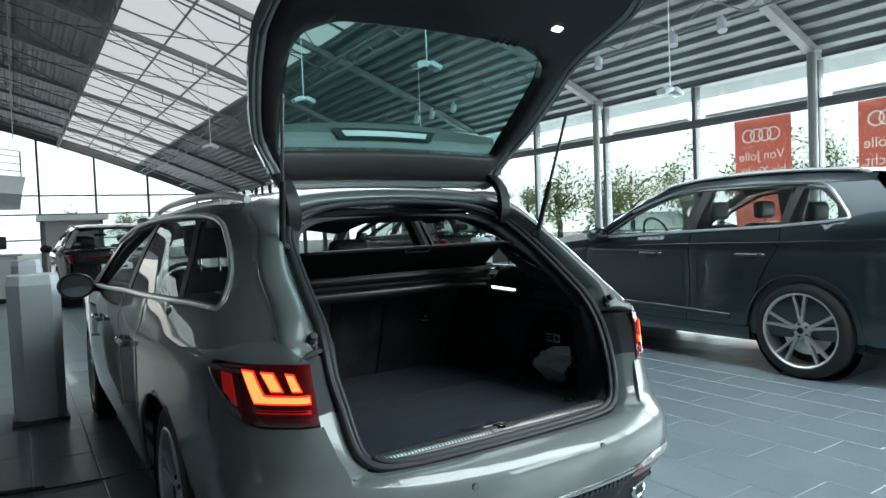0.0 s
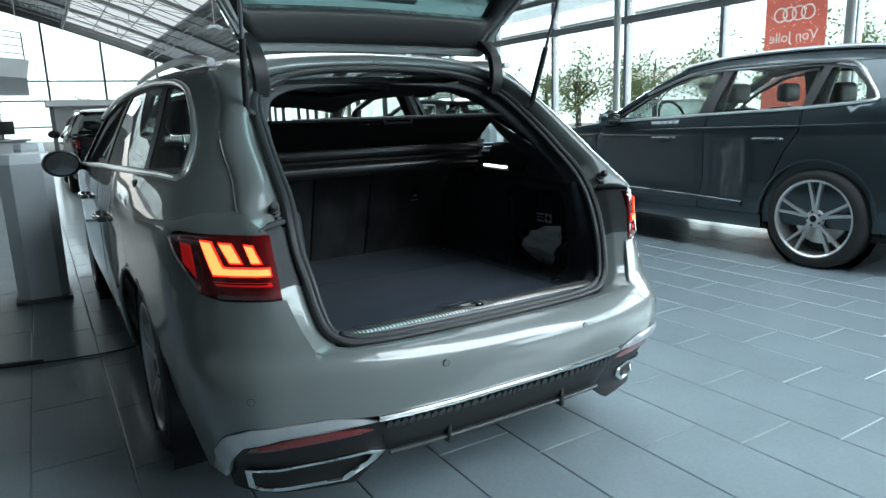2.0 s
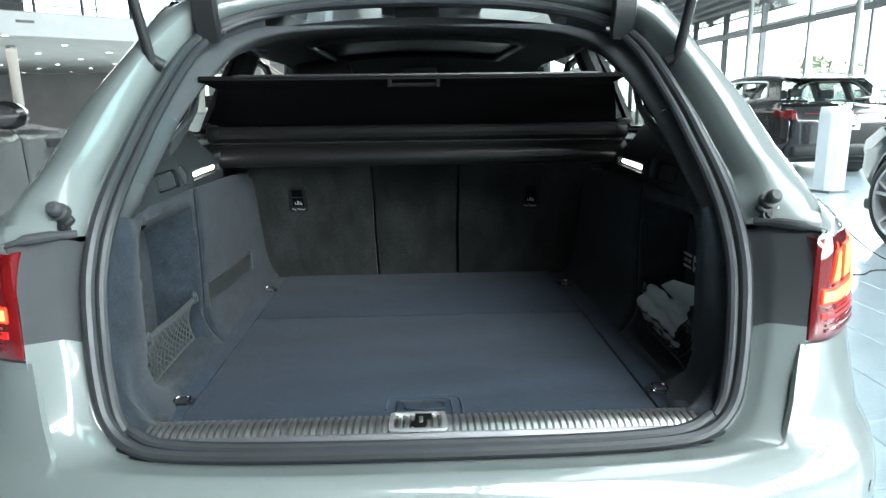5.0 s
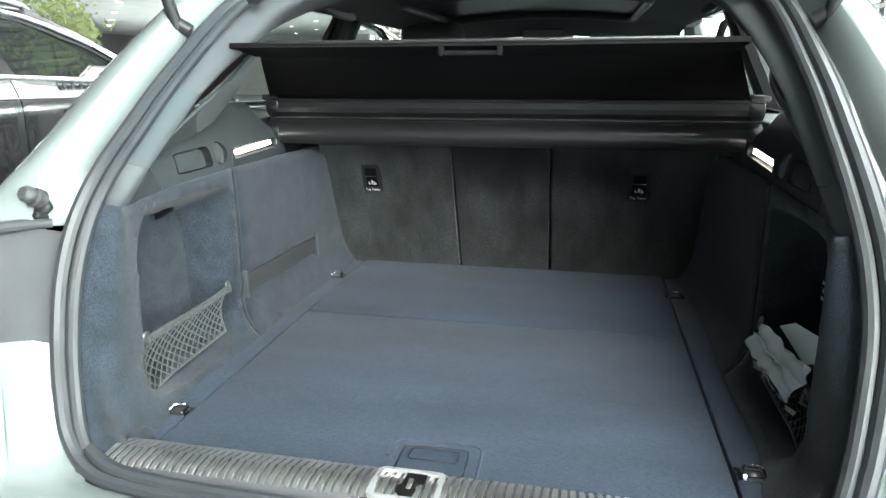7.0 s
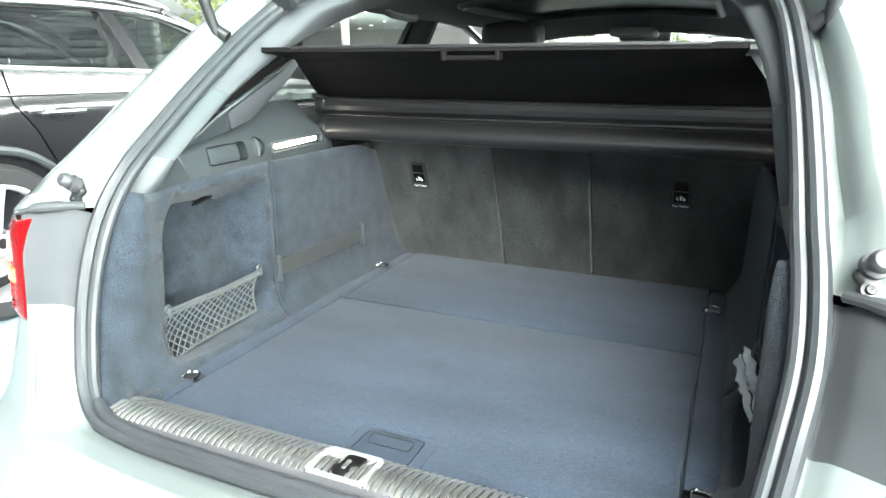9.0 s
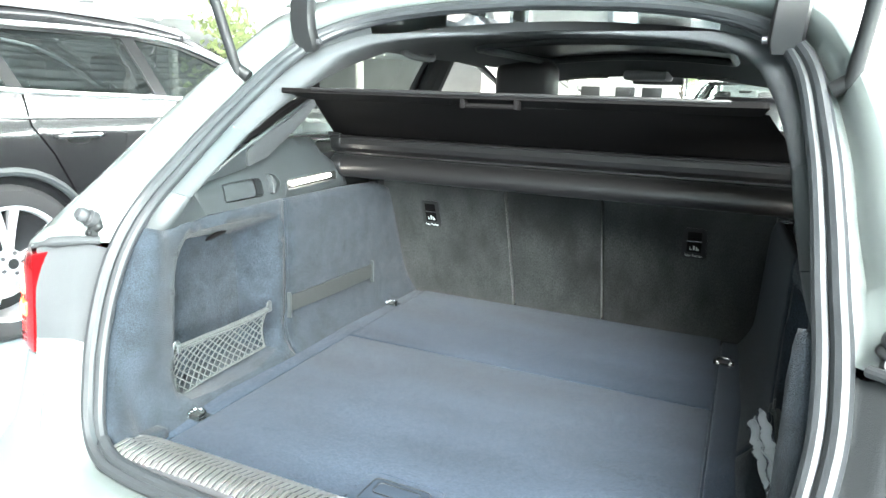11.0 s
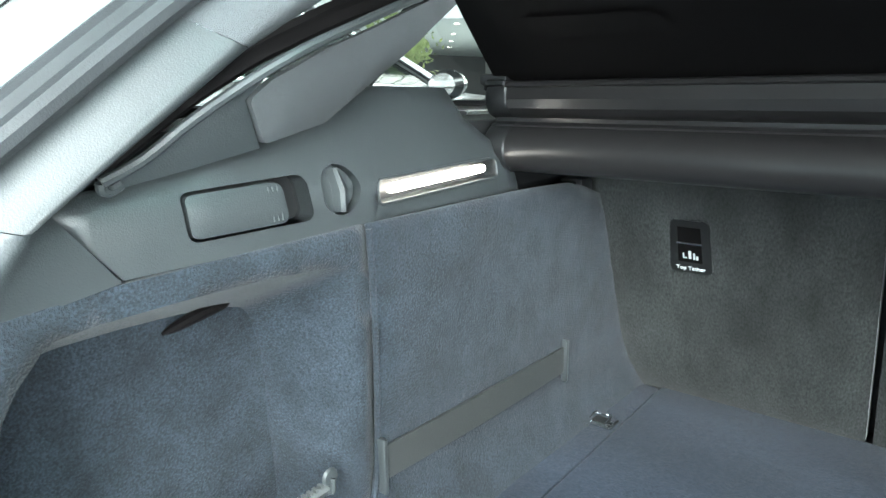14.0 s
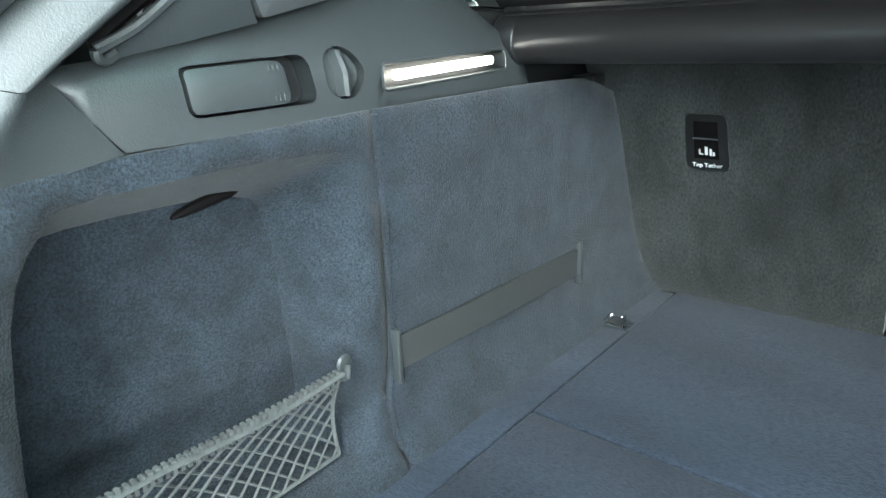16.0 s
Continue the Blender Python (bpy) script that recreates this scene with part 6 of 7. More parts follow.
def suv(name, label, paint, at, arch_mat=None, alloy=None, spokes=5, rim=0.285, low=1.0, group="cars on show", lit=False):
    """A five-door car with wheels, doors, glass and seats."""
    car = thing(name, label, "car", group, at=at)
    Z = lambda z: z if z < 0.9 else 0.9 + (z - 0.9) * low

    def sx(y, z):
        t = float(np.interp(y, [0, 0.15, 0.5, 1.0, 3.4, 4.1, 4.45, 4.66], [0.80, 0.88, 0.955, 1, 1, 0.95, 0.86, 0.70]))
        if z > 1.05:
            t = 1 - (1 - t) * 0.6
        return float(np.interp(z, CAR_Z, CAR_X)) * t
    hubs = (0.98, 3.80)
    R = 0.37
    ring = lambda y, r, a0, a1, n=16: [(y + r * math.cos(radians(a)), R + r * math.sin(radians(a))) for a in np.linspace(a0, a1, n)]
    # body core closes the shell between the flanks
    rows = []
    for y, zt, k in ((0.02, 0.98, 0.90), (0.10, 1.06, 0.95), (0.45, 1.10, 0.96), (1.2, 1.09, 0.965), (3.2, 1.06, 0.965), (3.45, 1.04, 0.965), (3.9, 0.99, 0.955), (4.3, 0.90, 0.93), (4.55, 0.74, 0.88), (4.66, 0.60, 0.85)):
        half = [(sx(y, z) * k, z) for z in (0.30, 0.45, 0.62, 0.78) if z < zt - 0.05] + [(sx(y, zt - 0.05) * k, zt - 0.05), (sx(y, zt - 0.05) * k * 0.85, zt), (0.25, zt + 0.02)]
        while len(half) < 7:
            half.insert(1, half[1])
        rows.append([(x, y, z if z < 0.9 else Z(z)) for x, z in half] + [(-x, y, z if z < 0.9 else Z(z)) for x, z in reversed(half)])
    part("body", ring_loft(rows), paint, car, sharp=50)
    part("underbody", box(-0.8, 0.8, 0.15, 4.4, 0.22, 0.32, 0.03), PLASTIC_BLACK, car)
    for s in (-1, 1):
        F = lambda y, z, d: (s * (sx(y, z) - d), y, Z(z))
        quarter = [(0.06, 0.52), (0.05, 0.80), (0.10, 1.0), (0.22, 1.12), (0.42, 1.36), (0.55, 1.50), (0.75, 1.535), (1.05, 1.53), (1.02, 1.475), (0.86, 1.44), (0.72, 1.30), (0.64, 1.225), (0.72, 1.195), (1.135, 1.165), (1.12, 1.0), (1.22, 0.86), (1.30, 0.70)] + ring(0.98, 0.425, 48, 172) + [(0.50, 0.30), (0.20, 0.30)]
        part("rear_quarter", panel(quarter, F, 0.06, 0.02, soft=0.002), paint, car, sharp=60)
        rd = [(1.145, 1.163), (1.13, 1.0), (1.23, 0.86), (1.31, 0.70), (1.345, 0.62), (1.42, 0.36), (1.98, 0.36), (1.93, 0.62), (1.93, 1.135)]
        fd = [(1.938, 1.135), (1.938, 0.62), (1.988, 0.36), (3.18, 0.36), (3.2, 0.70), (3.16, 0.96), (3.02, 1.085)]
        for dn, sh, hy in (("rear_door", rd, 1.36), ("front_door", fd, 2.34)):
            d = part(dn, panel(sh, F, 0.06, 0.02, soft=0.002), paint, car, sharp=60)
            part("door_handle", rod(smooth_line([(s * (sx(hy, 0.945) + o), y, Z(0.945)) for y, o in ((hy - 0.12, 0.0), (hy - 0.10, 0.026), (hy, 0.033), (hy + 0.10, 0.026), (hy + 0.12, 0.0))], 3), 0.013, 8), paint, d)
            part("handle_strip", rod([(s * (sx(hy, 0.945) + 0.042), hy - 0.09, Z(0.95)), (s * (sx(hy, 0.945) + 0.042), hy + 0.09, Z(0.95))], 0.006, 8), CHROME, d, "chrome handle strip")
            # Black disc on the door paints the shade of the hollow behind the handle.
            part("handle_bowl_shade", moved(lathe([(0.001, 0.0015), (0.06, 0.001), (0.07, -0.004)], "x", 20), Matrix.Translation((s * sx(hy, 0.945), hy, Z(0.935))) @ Matrix.Diagonal((s, 1.1, 0.5, 1))), PLASTIC_BLACK, d)
        part("front_wing", panel([(3.028, 1.088), (3.168, 0.96), (3.208, 0.70), (3.188, 0.36)] + ring(3.80, 0.425, 175, 8) + [(4.46, 0.55), (4.5, 0.68), (4.3, 0.86), (3.9, 0.985), (3.4, 1.05)], F, 0.06, 0.02, soft=0.002), paint, car, sharp=60)
        part("side_skirt", panel([(1.40, 0.355), (3.36, 0.355), (3.34, 0.24), (1.42, 0.24)], lambda y, z, d: (s * (sx(y, z) - d + 0.006), y, z), 0.08, 0.03, soft=0.006), arch_mat or paint, car)
        part("sill_strip", rod([(s * (sx(y, 0.45) + 0.004), y, z) for y, z in ((1.55, 0.43), (2.2, 0.455), (3.0, 0.475))], 0.012, 8, flat=2.0), paint, car)
        part("shoulder_line", rod([(s * (sx(y, 1.03) + 0.001), y, Z(z)) for y, z in ((0.35, 1.06), (1.1, 1.04), (2.0, 1.025), (3.1, 1.0), (3.9, 0.93))], 0.008, 8), paint, car)
        for hy in hubs:
            lip = ring(hy, 0.428, 2, 176)
            part("arch_trim", rod([(s * (sx(y, z) - 0.004), y, z) for y, z in lip], 0.022 if arch_mat else 0.010, 8), arch_mat or paint, car)
            part("wheel_well", lathe([(0.43, s * 0.84), (0.43, s * 0.55), (0.05, s * 0.54)], "x", 24, (0, hy, R)), PLASTIC_BLACK, car)
            wheel(car, s * 0.815, hy, s, R, rim, spokes, 0.235, alloy)
        cuts = [[(0.735, 1.215), (1.09, 1.185), (1.04, 1.455), (0.90, 1.43), (0.76, 1.31)],
                [(1.16, 1.180), (1.905, 1.152), (1.86, 1.48), (1.10, 1.468)],
                [(1.985, 1.15), (2.95, 1.105), (2.62, 1.30), (2.25, 1.44), (1.94, 1.478)]]
        part("window_frame", panel([(0.66, 1.222), (1.14, 1.172), (1.93, 1.142), (3.0, 1.092), (2.64, 1.315), (2.26, 1.462), (1.9, 1.50), (1.05, 1.485), (0.87, 1.455), (0.73, 1.31)], lambda y, z, d: (s * (sx(y, z) - d - 0.012), y, Z(z)), 0.06, 0.02, [rounded(c, 0.02, 3) for c in cuts]), PLASTIC_BLACK, car)
        for c in cuts:
            g = part("side_window", panel(rounded(c, 0.02, 3), lambda y, z, d: (s * (sx(y, z) - 0.018), y, Z(z)), 0.1), GLASS_GLOSSY if arch_mat else GLASS_SHOW, car, "side window")
            g.visible_shadow = False
        tr = [(3.0, 1.09), (1.93, 1.138), (1.14, 1.168), (0.70, 1.205), (0.655, 1.225), (0.72, 1.315), (0.86, 1.462), (1.05, 1.497), (1.5, 1.51), (1.9, 1.512), (2.27, 1.474), (2.66, 1.33)]
        part("window_trim", rod([(s * (sx(y, z) + 0.001), y, Z(z)) for y, z in smooth_line(tr, 3)], 0.013, 8), SATIN_CHROME, car, "polished chrome window trim")
        part("roof_rail", rod([(s * x, y, Z(z)) for x, y, z in smooth_line([(0.60, 0.60, 1.535), (0.62, 0.75, 1.578), (0.63, 1.3, 1.607), (0.63, 1.9, 1.60), (0.62, 2.3, 1.562), (0.61, 2.42, 1.525)], 4)], 0.016, 8), ALLOY, car, "silver roof rail")
        part("front_pillar", rod([(s * 0.62, 2.35, Z(1.50)), (s * 0.72, 2.72, Z(1.32)), (s * 0.84, 3.1, Z(1.09))], 0.045, 8), paint, car)
        part("roof_edge", ring_loft([[(s * sx(y, 1.49), y, Z(1.49 if y < 2.1 else z - 0.09)), (s * sx(y, 1.55), y, Z(z - 0.035)), (s * 0.60, y, Z(z - 0.012))] for y, z in ((0.55, 1.56), (0.9, 1.595), (1.5, 1.615), (2.0, 1.60), (2.3, 1.565), (2.45, 1.53))], False, False), paint, car)
        mir = part("door_mirror", moved(lathe([(0.001, 0), (0.07, 0.015), (0.10, 0.06), (0.09, 0.12), (0.05, 0.17), (0.001, 0.19)], "y", 20), Matrix.Translation((s * 1.03, 2.86, Z(1.12))) @ Matrix.Diagonal((1.2, 0.8, 0.85, 1))), paint, car)
        part("mirror_glass", moved(lathe([(0.001, 0.0), (0.085, 0.001)], "y", 20), Matrix.Translation((s * 1.03, 2.856, Z(1.12))) @ Matrix.Diagonal((1.15, 1, 0.75, 1))), PAINT_BLACK, mir)
        part("mirror_foot", rod([(s * 0.90, 2.92, Z(1.07)), (s * 1.0, 2.9, Z(1.08))], 0.024, 8), PLASTIC_BLACK, mir)
        lamp = part("tail_lamp", panel([(-0.02, 0.86), (0.34, 0.90), (0.30, 1.0), (0.02, 1.01)], lambda y, z, d: (s * (sx(max(y, 0), z) + 0.006 - d), y, Z(z)), 0.05, 0.05), RED_LENS, car, "red tail lamp")
        part("light_band", panel([(0.0, 0.92), (0.28, 0.935), (0.27, 0.955), (0.0, 0.945)], lambda y, z, d: (s * (sx(max(y, 0), z) + 0.009), y, Z(z)), 0.05), RED_GLOW if lit else RED_LENS, lamp)
        hd = part("head_lamp", panel([(4.30, 0.74), (4.05, 0.87), (4.15, 0.92), (4.42, 0.80), (4.52, 0.70)], lambda y, z, d: (s * (sx(y, z) + 0.004 - d), y, z), 0.05, 0.03), ALLOY, car, "clear head lamp")
    rr = []
    for y, z, w in ((0.42, 1.53, 0.56), (0.55, 1.575, 0.60), (0.9, 1.61, 0.61), (1.5, 1.63, 0.62), (2.0, 1.615, 0.62), (2.3, 1.58, 0.61), (2.45, 1.545, 0.60)):
        rr.append([(w * t, y, Z(z - 0.03 * abs(t) ** 3)) for t in np.linspace(-1, 1, 15)])
    part("roof", ring_loft(rr, False, False), paint, car)
    part("headliner", ring_loft([[(x * 0.97, y, z - 0.035) for x, y, z in r] for r in rr[:-1]], False, False), PLASTIC_BLACK, car, "black headliner")
    for s in (-1, 1):
        for y0, y1, y2 in ((1.86, 2.10, 2.02), (1.02, 1.20, 1.16)):
            part("pillar_lining", ring_loft([[(s * (sx(y, z) - 0.05), y, Z(z)) for y in (a, b)] + [(s * (sx(y, z) - 0.075), y, Z(z)) for y in (b, a)] for a, b, z in ((y0, y1, 1.06), (y0, y2, 1.50))]), PLASTIC_BLACK, car, "black inner pillar lining")
    ws = part("windscreen", ring_loft([[(x * w, y + 0.07 * (1 - x * x), Z(z)) for x in np.linspace(-1, 1, 9)] for y, z, w in ((2.43, 1.53, 0.58), (2.8, 1.30, 0.70), (3.2, 1.07, 0.80))], False, False), GLASS, car)
    rw = part("rear_screen", ring_loft([[(x * w, y - 0.05 * (1 - x * x), Z(z)) for x in np.linspace(-1, 1, 9)] for y, z, w in ((0.40, 1.50, 0.56), (0.24, 1.30, 0.68), (0.12, 1.10, 0.74))], False, False), GLASS_DARK, car, "dark rear screen")
    ws.visible_shadow = rw.visible_shadow = False
    part("rear_spoiler", ring_loft([[(x * 0.58, 0.44 + dy - 0.04 * (1 - x * x), Z(1.53 + dz)) for x in np.linspace(-1, 1, 9)] for dy, dz in ((0.1, 0.045), (-0.14, 0.015), (-0.14, -0.01), (0.05, -0.01))], False, False), paint, car)
    plate = part("number_plate", box(-0.26, 0.26, -0.015, 0.0, 0.70, 0.81, 0.004), WHITE_GLOSS, car, "blank white number plate")
    part("plate_print", box(-0.18, 0.18, -0.017, -0.014, 0.735, 0.775), PLASTIC_BLACK, plate, "dark bar of print")
    part("rear_light_strip", rod([(x, 0.0 + 0.06 * (x / 0.75) ** 2, Z(0.955)) for x in np.linspace(-0.75, 0.75, 9)], 0.016, 8, flat=0.8), RED_LENS, car, "dark red light strip")
    part("rear_skirt", box(-0.72, 0.72, -0.01, 0.2, 0.30, 0.5, 0.05, 3), PLASTIC_BLACK, car)
    for k in range(4):
        part("badge_ring", moved(lathe([(0.026, 0), (0.032, 0.004), (0.038, 0), (0.032, -0.002)], "y", 18), Matrix.Translation(((k - 1.5) * 0.052, 0.012, Z(1.04)))), CHROME, car)
    # cabin
    part("cabin_lining", box(-0.74, 0.74, 0.5, 3.2, 0.9, Z(1.08), 0.03), PLASTIC_BLACK, car)
    part("dashboard", box(-0.70, 0.70, 2.85, 3.15, 0.95, Z(1.12), 0.04), PLASTIC_BLACK, car)
    part("steering_wheel", moved(lathe([(0.165, 0), (0.18, 0.013), (0.195, 0), (0.18, -0.013), (0.165, 0)], "y", 20), Matrix.Translation((-0.38, 2.72, Z(1.10))) @ Matrix.Rotation(radians(-22), 4, "X")), LEATHER, car)
    part("rear_view_mirror", box(-0.12, 0.12, 2.60, 2.63, Z(1.37), Z(1.43), 0.012), PLASTIC_BLACK, car)
    for x in (-0.38, 0.38):
        for y, h in ((2.02, 1.10), (1.12, 1.06)):
            part("seat", box(x - 0.25, x + 0.25, y - 0.08, y + 0.10, 0.9, Z(h + 0.08), 0.06, 3), LEATHER, car)
            hr = part("headrest", box(x - 0.13, x + 0.13, y - 0.05, y + 0.06, Z(h + 0.12), Z(h + 0.29), 0.045, 3), LEATHER, car, "black headrest")
            part("headrest_post", rod([(x, y, Z(h + 0.02)), (x, y, Z(h + 0.16))], 0.008, 6), CHROME, hr)
    return car


suv("suv", "dark grey metallic off-road car with silver twin-spoke wheels", PAINT_DARK, (4.575, 0.06, 0), spokes=5)
suv("suv", "black off-road car with grey arch trims and chrome window trim", PAINT_BLACK, (-3.50, 0.20, 0), PLASTIC, rim=0.268, low=0.93)
suv("suv", "black car with red rear light strip and white plate", PAINT_BLACK, (0.25, 11.9, 0), low=0.93, lit=False)
suv("suv", "black car parked beside the far glazing", PAINT_BLACK, (6.2, 8.6, 0), low=0.88)


# White faceted display pillars.
def display_pillar(x, y, h=1.05, turn=0):
    p = thing("display_pillar", "white faceted display pillar on a grey foot plate", "display pillar", "display pillars", at=(x, y, 0), turn=turn)
    def ring(k, z, dx=0.0):
        return [(dx + a * k, b * k, z) for a, b in ((-0.165, 0.11), (-0.165, -0.05), (-0.085, -0.13), (0.105, -0.13), (0.165, -0.05), (0.165, 0.11))]
    part("column", ring_loft([ring(0.97, 0.03), ring(1.0, h - 0.075)], True, False), WHITE_GLOSS, p, sharp=10)
    part("top", ring_loft([ring(1.0, h - 0.0745), [(a, b + (0.0 if b > 0 else 0.055), h - 0.0 if b > 0 else h - 0.01) for a, b, _ in ring(0.94, 0)]], True, True), WHITE_GLOSS, p, sharp=10)
    part("foot_plate", box(-0.175, 0.175, -0.145, 0.125, 0.001, 0.03, 0.004), BEAM_DARK, p)
    return p


display_pillar(-1.21, 3.85)
display_pillar(-1.21, 8.2)
display_pillar(5.15, 7.1, turn=20)

# Battery charger and leads on the floor.
charger = thing("battery_charger", "black battery charger with leads on the floor", "charger", at=(3.35, 3.15, 0))
part("case", box(-0.13, 0.13, -0.08, 0.08, 0.0, 0.11, 0.02, 3), PLASTIC_BLACK, charger)
part("carry_grip", rod(smooth_line([(-0.09, 0, 0.105), (-0.08, 0, 0.15), (0.08, 0, 0.15), (0.09, 0, 0.105)], 4), 0.010, 8), PLASTIC, charger)
part("front_label", box(-0.08, 0.02, -0.0835, -0.079, 0.03, 0.085), LABEL, charger, "pale printed label")
part("lead", rod(smooth_line([(-0.12, 0.0, 0.02), (-0.3, 0.06, 0.006), (-0.45, -0.04, 0.006), (-0.6, 0.05, 0.006), (-0.72, 0.3, 0.006)], 6), 0.005, 6), RUBBER, charger)
part("second_lead", rod(smooth_line([(-0.12, 0.03, 0.03), (-0.22, 0.2, 0.10), (-0.35, 0.35, 0.25), (-0.30, 0.55, 0.32)], 6), 0.004, 6), RUBBER, charger)
lead = thing("power_lead", "black power lead with a thick in-line sleeve on tiles", "cable")
part("sleeve", rod([(-1.80, 2.42, 0.014), (-1.58, 2.37, 0.014), (-1.24, 2.27, 0.014)], [0.013, 0.014, 0.012], 10), RUBBER, lead)
part("cable", rod(smooth_line([(-1.24, 2.27, 0.008), (-1.1, 2.25, 0.006), (-0.9, 2.24, 0.006), (-0.6, 2.3, 0.006)], 5), 0.005, 8), RUBBER, lead)

# Plastic bag with papers in the right-hand pocket.
bag = thing("plastic_bag", "clear plastic bag with white papers in the net pocket", "bag")
BAG = clear("plastic_film", (0.70, 0.73, 0.74), 0.26, 0.08, 0.46)
top, fold, low = ((0.500, 0.384, 0.748), (0.535, 0.237, 0.734)), ((0.490, 0.442, 0.680), (0.515, 0.268, 0.677)), ((0.548, 0.40, 0.612), (0.545, 0.30, 0.612))
rng = np.random.default_rng(4)
rows = []
for v in np.linspace(0, 2, 19):
    a, b = (top, fold) if v <= 1 else (fold, low)
    w = v if v <= 1 else v - 1
    row = []
    for u in np.linspace(0, 1, 17):
        p = (Vector(a[0]).lerp(Vector(a[1]), u)).lerp(Vector(b[0]).lerp(Vector(b[1]), u), w)
        crease = 0.0022 * math.sin(u * 23 + v * 7) + 0.003 * math.sin(u * 6 - v * 11) + rng.normal(0, 0.0007)
        row.append((p.x + crease, p.y + 0.002 * math.sin(v * 13), p.z + 0.0025 * math.sin(u * 9 + v * 3)))
    rows.append(row)
part("film", ring_loft(rows, False, False), BAG, bag)
part("seam", rod([tuple(Vector(p) + Vector((-0.002, 0, 0.001))) for p in rows[4]], 0.0016, 6), BAG, bag, "bright welded seam")
leaf = bmesh.new()
leaf.faces.new([leaf.verts.new(p) for p in ((0.532, 0.404, 0.739), (0.540, 0.355, 0.764), (0.552, 0.274, 0.772), (0.552, 0.270, 0.733), (0.545, 0.310, 0.714))])
bmesh.ops.triangulate(leaf, faces=leaf.faces[:])
part("leaflet", leaf, LABEL, bag, "white folded leaflet")


# Gallery, counter and stair on the west side.
def gallery():
    g = thing("gallery", "white gallery slab with a deep sloping front", "gallery", kind="structure")
    edge = [(-1.1, 19.6), (-3.4, 17.0), (-5.6, 15.0), (-8.2, 12.8), (-11.5, 10.6), (-15.5, 8.6), (-19.9, 7.2)]
    edge = smooth_line(edge, 4)
    back = [(-19.9, 31.0), (-1.1, 31.0)]
    part("slab", panel(edge + back, lambda x, y, d: (x, y, 2.62 + d), 1.2, 0.35, back=True), WHITE, g, flat=True)
    part("front_band", ring_loft([[(x, y, 2.58), (x + 0.10, y - 0.16, 3.02), (x + 0.08, y - 0.10, 3.04), (x - 0.1, y + 0.1, 3.0)] for x, y in edge], False, False), WHITE, g, flat=True)
    for k in range(2, len(edge) - 1, 3):
        a, b = Vector((*edge[k], 0)), Vector((*edge[k + 1], 0))
        d = (b - a).normalized()
        c = (a + b) / 2
        quad = [(c + d * w + Vector((0.065 * h * 2 + 0.012, -0.105 * h * 2 - 0.016, 2.72 + 0.3 * h))) for w, h in ((-0.16, 0), (0.16, 0), (0.16, 0.5), (-0.16, 0.5))]
        bm = bmesh.new()
        bm.faces.new([bm.verts.new(q) for q in quad])
        part("grille_plate", bm, BEAM, g, "small grey grille plate")
    for k in range(0, len(edge), 2):
        x, y = edge[k]
        part("rail_post", rod([(x, y + 0.1, 3.0), (x, y + 0.1, 3.75)], 0.018, 8), BEAM_DARK, g)
    for z in (3.2, 3.4, 3.6, 3.75):
        part("rail_bar", rod([(x, y + 0.1, z) for x, y in edge], 0.012, 6), BEAM_DARK, g)
    for x in np.arange(-16, -3, 1.9):
        for y in np.arange(11, 29, 2.3):
            if inside((float(x), float(y)), [tuple(p) for p in edge + back]):
                part("downlight", lathe([(0.001, 2.612), (0.06, 2.612), (0.075, 2.618)], "z", 12, (float(x), float(y), 0)), DOWN, g, "round downlight")
    return g


DOWN = glow("downlight_glow", (1.0, 0.93, 0.82), 6.0)
gallery()
for x, y in ((-7.2, 22.8), (-4.4, 18.8), (-9.6, 15.5), (-13.5, 12.6)):
    col = thing("column", "round grey column under the gallery", "column", "gallery columns", "structure", (x, y, 0))
    part("shaft", rod([(0, 0, 0), (0, 0, 2.60)], 0.11, 20), BEAM, col)
tagged(part("wall_panel", box(-9.0, -7.6, 23.2, 23.3, 0.02, 2.1, 0.01), WHITE), "white partition under the gallery", "partition", kind="structure")
tagged(part("wall_core", box(-6.5, -2.0, 23.5, 24.3, 0, 4.6, 0.01), CONCRETE), "grey concrete core wall", "wall", kind="structure")
tagged(part("wall_back", box(-19.9, -9.2, 28.0, 28.2, 0, 2.60), CONCRETE), "grey wall below the gallery", "wall", kind="structure")


def reception():
    c = thing("reception_counter", "long white reception counter with dark plinth", "counter", at=(-3.2, 15.2, 0))
    part("front", box(-2.2, 1.9, -0.35, 0.35, 0.10, 0.98, 0.02), WHITE, c)
    part("top", box(-2.3, 2.0, -0.42, 0.42, 0.985, 1.03, 0.01), WHITE_GLOSS, c)
    part("plinth", box(-2.15, 1.85, -0.3, 0.3, 0.0, 0.10), PLASTIC_BLACK, c)
    for k, x in enumerate((-1.7, -0.9, 0.1, 0.9, 1.5)):
        m = thing("monitor", "black monitor on the reception counter", "monitor", "counter monitors", at=(-3.2 + x, 15.3, 1.03))
        part("screen", box(-0.22, 0.22, -0.02, 0.02, 0.10, 0.38, 0.008), PLASTIC_BLACK, m)
        part("foot", box(-0.10, 0.10, -0.07, 0.07, 0.0, 0.015, 0.004), PLASTIC_BLACK, m)
        part("neck", rod([(0, 0.01, 0.01), (0, 0.01, 0.15)], 0.018, 8), PLASTIC_BLACK, m)


reception()


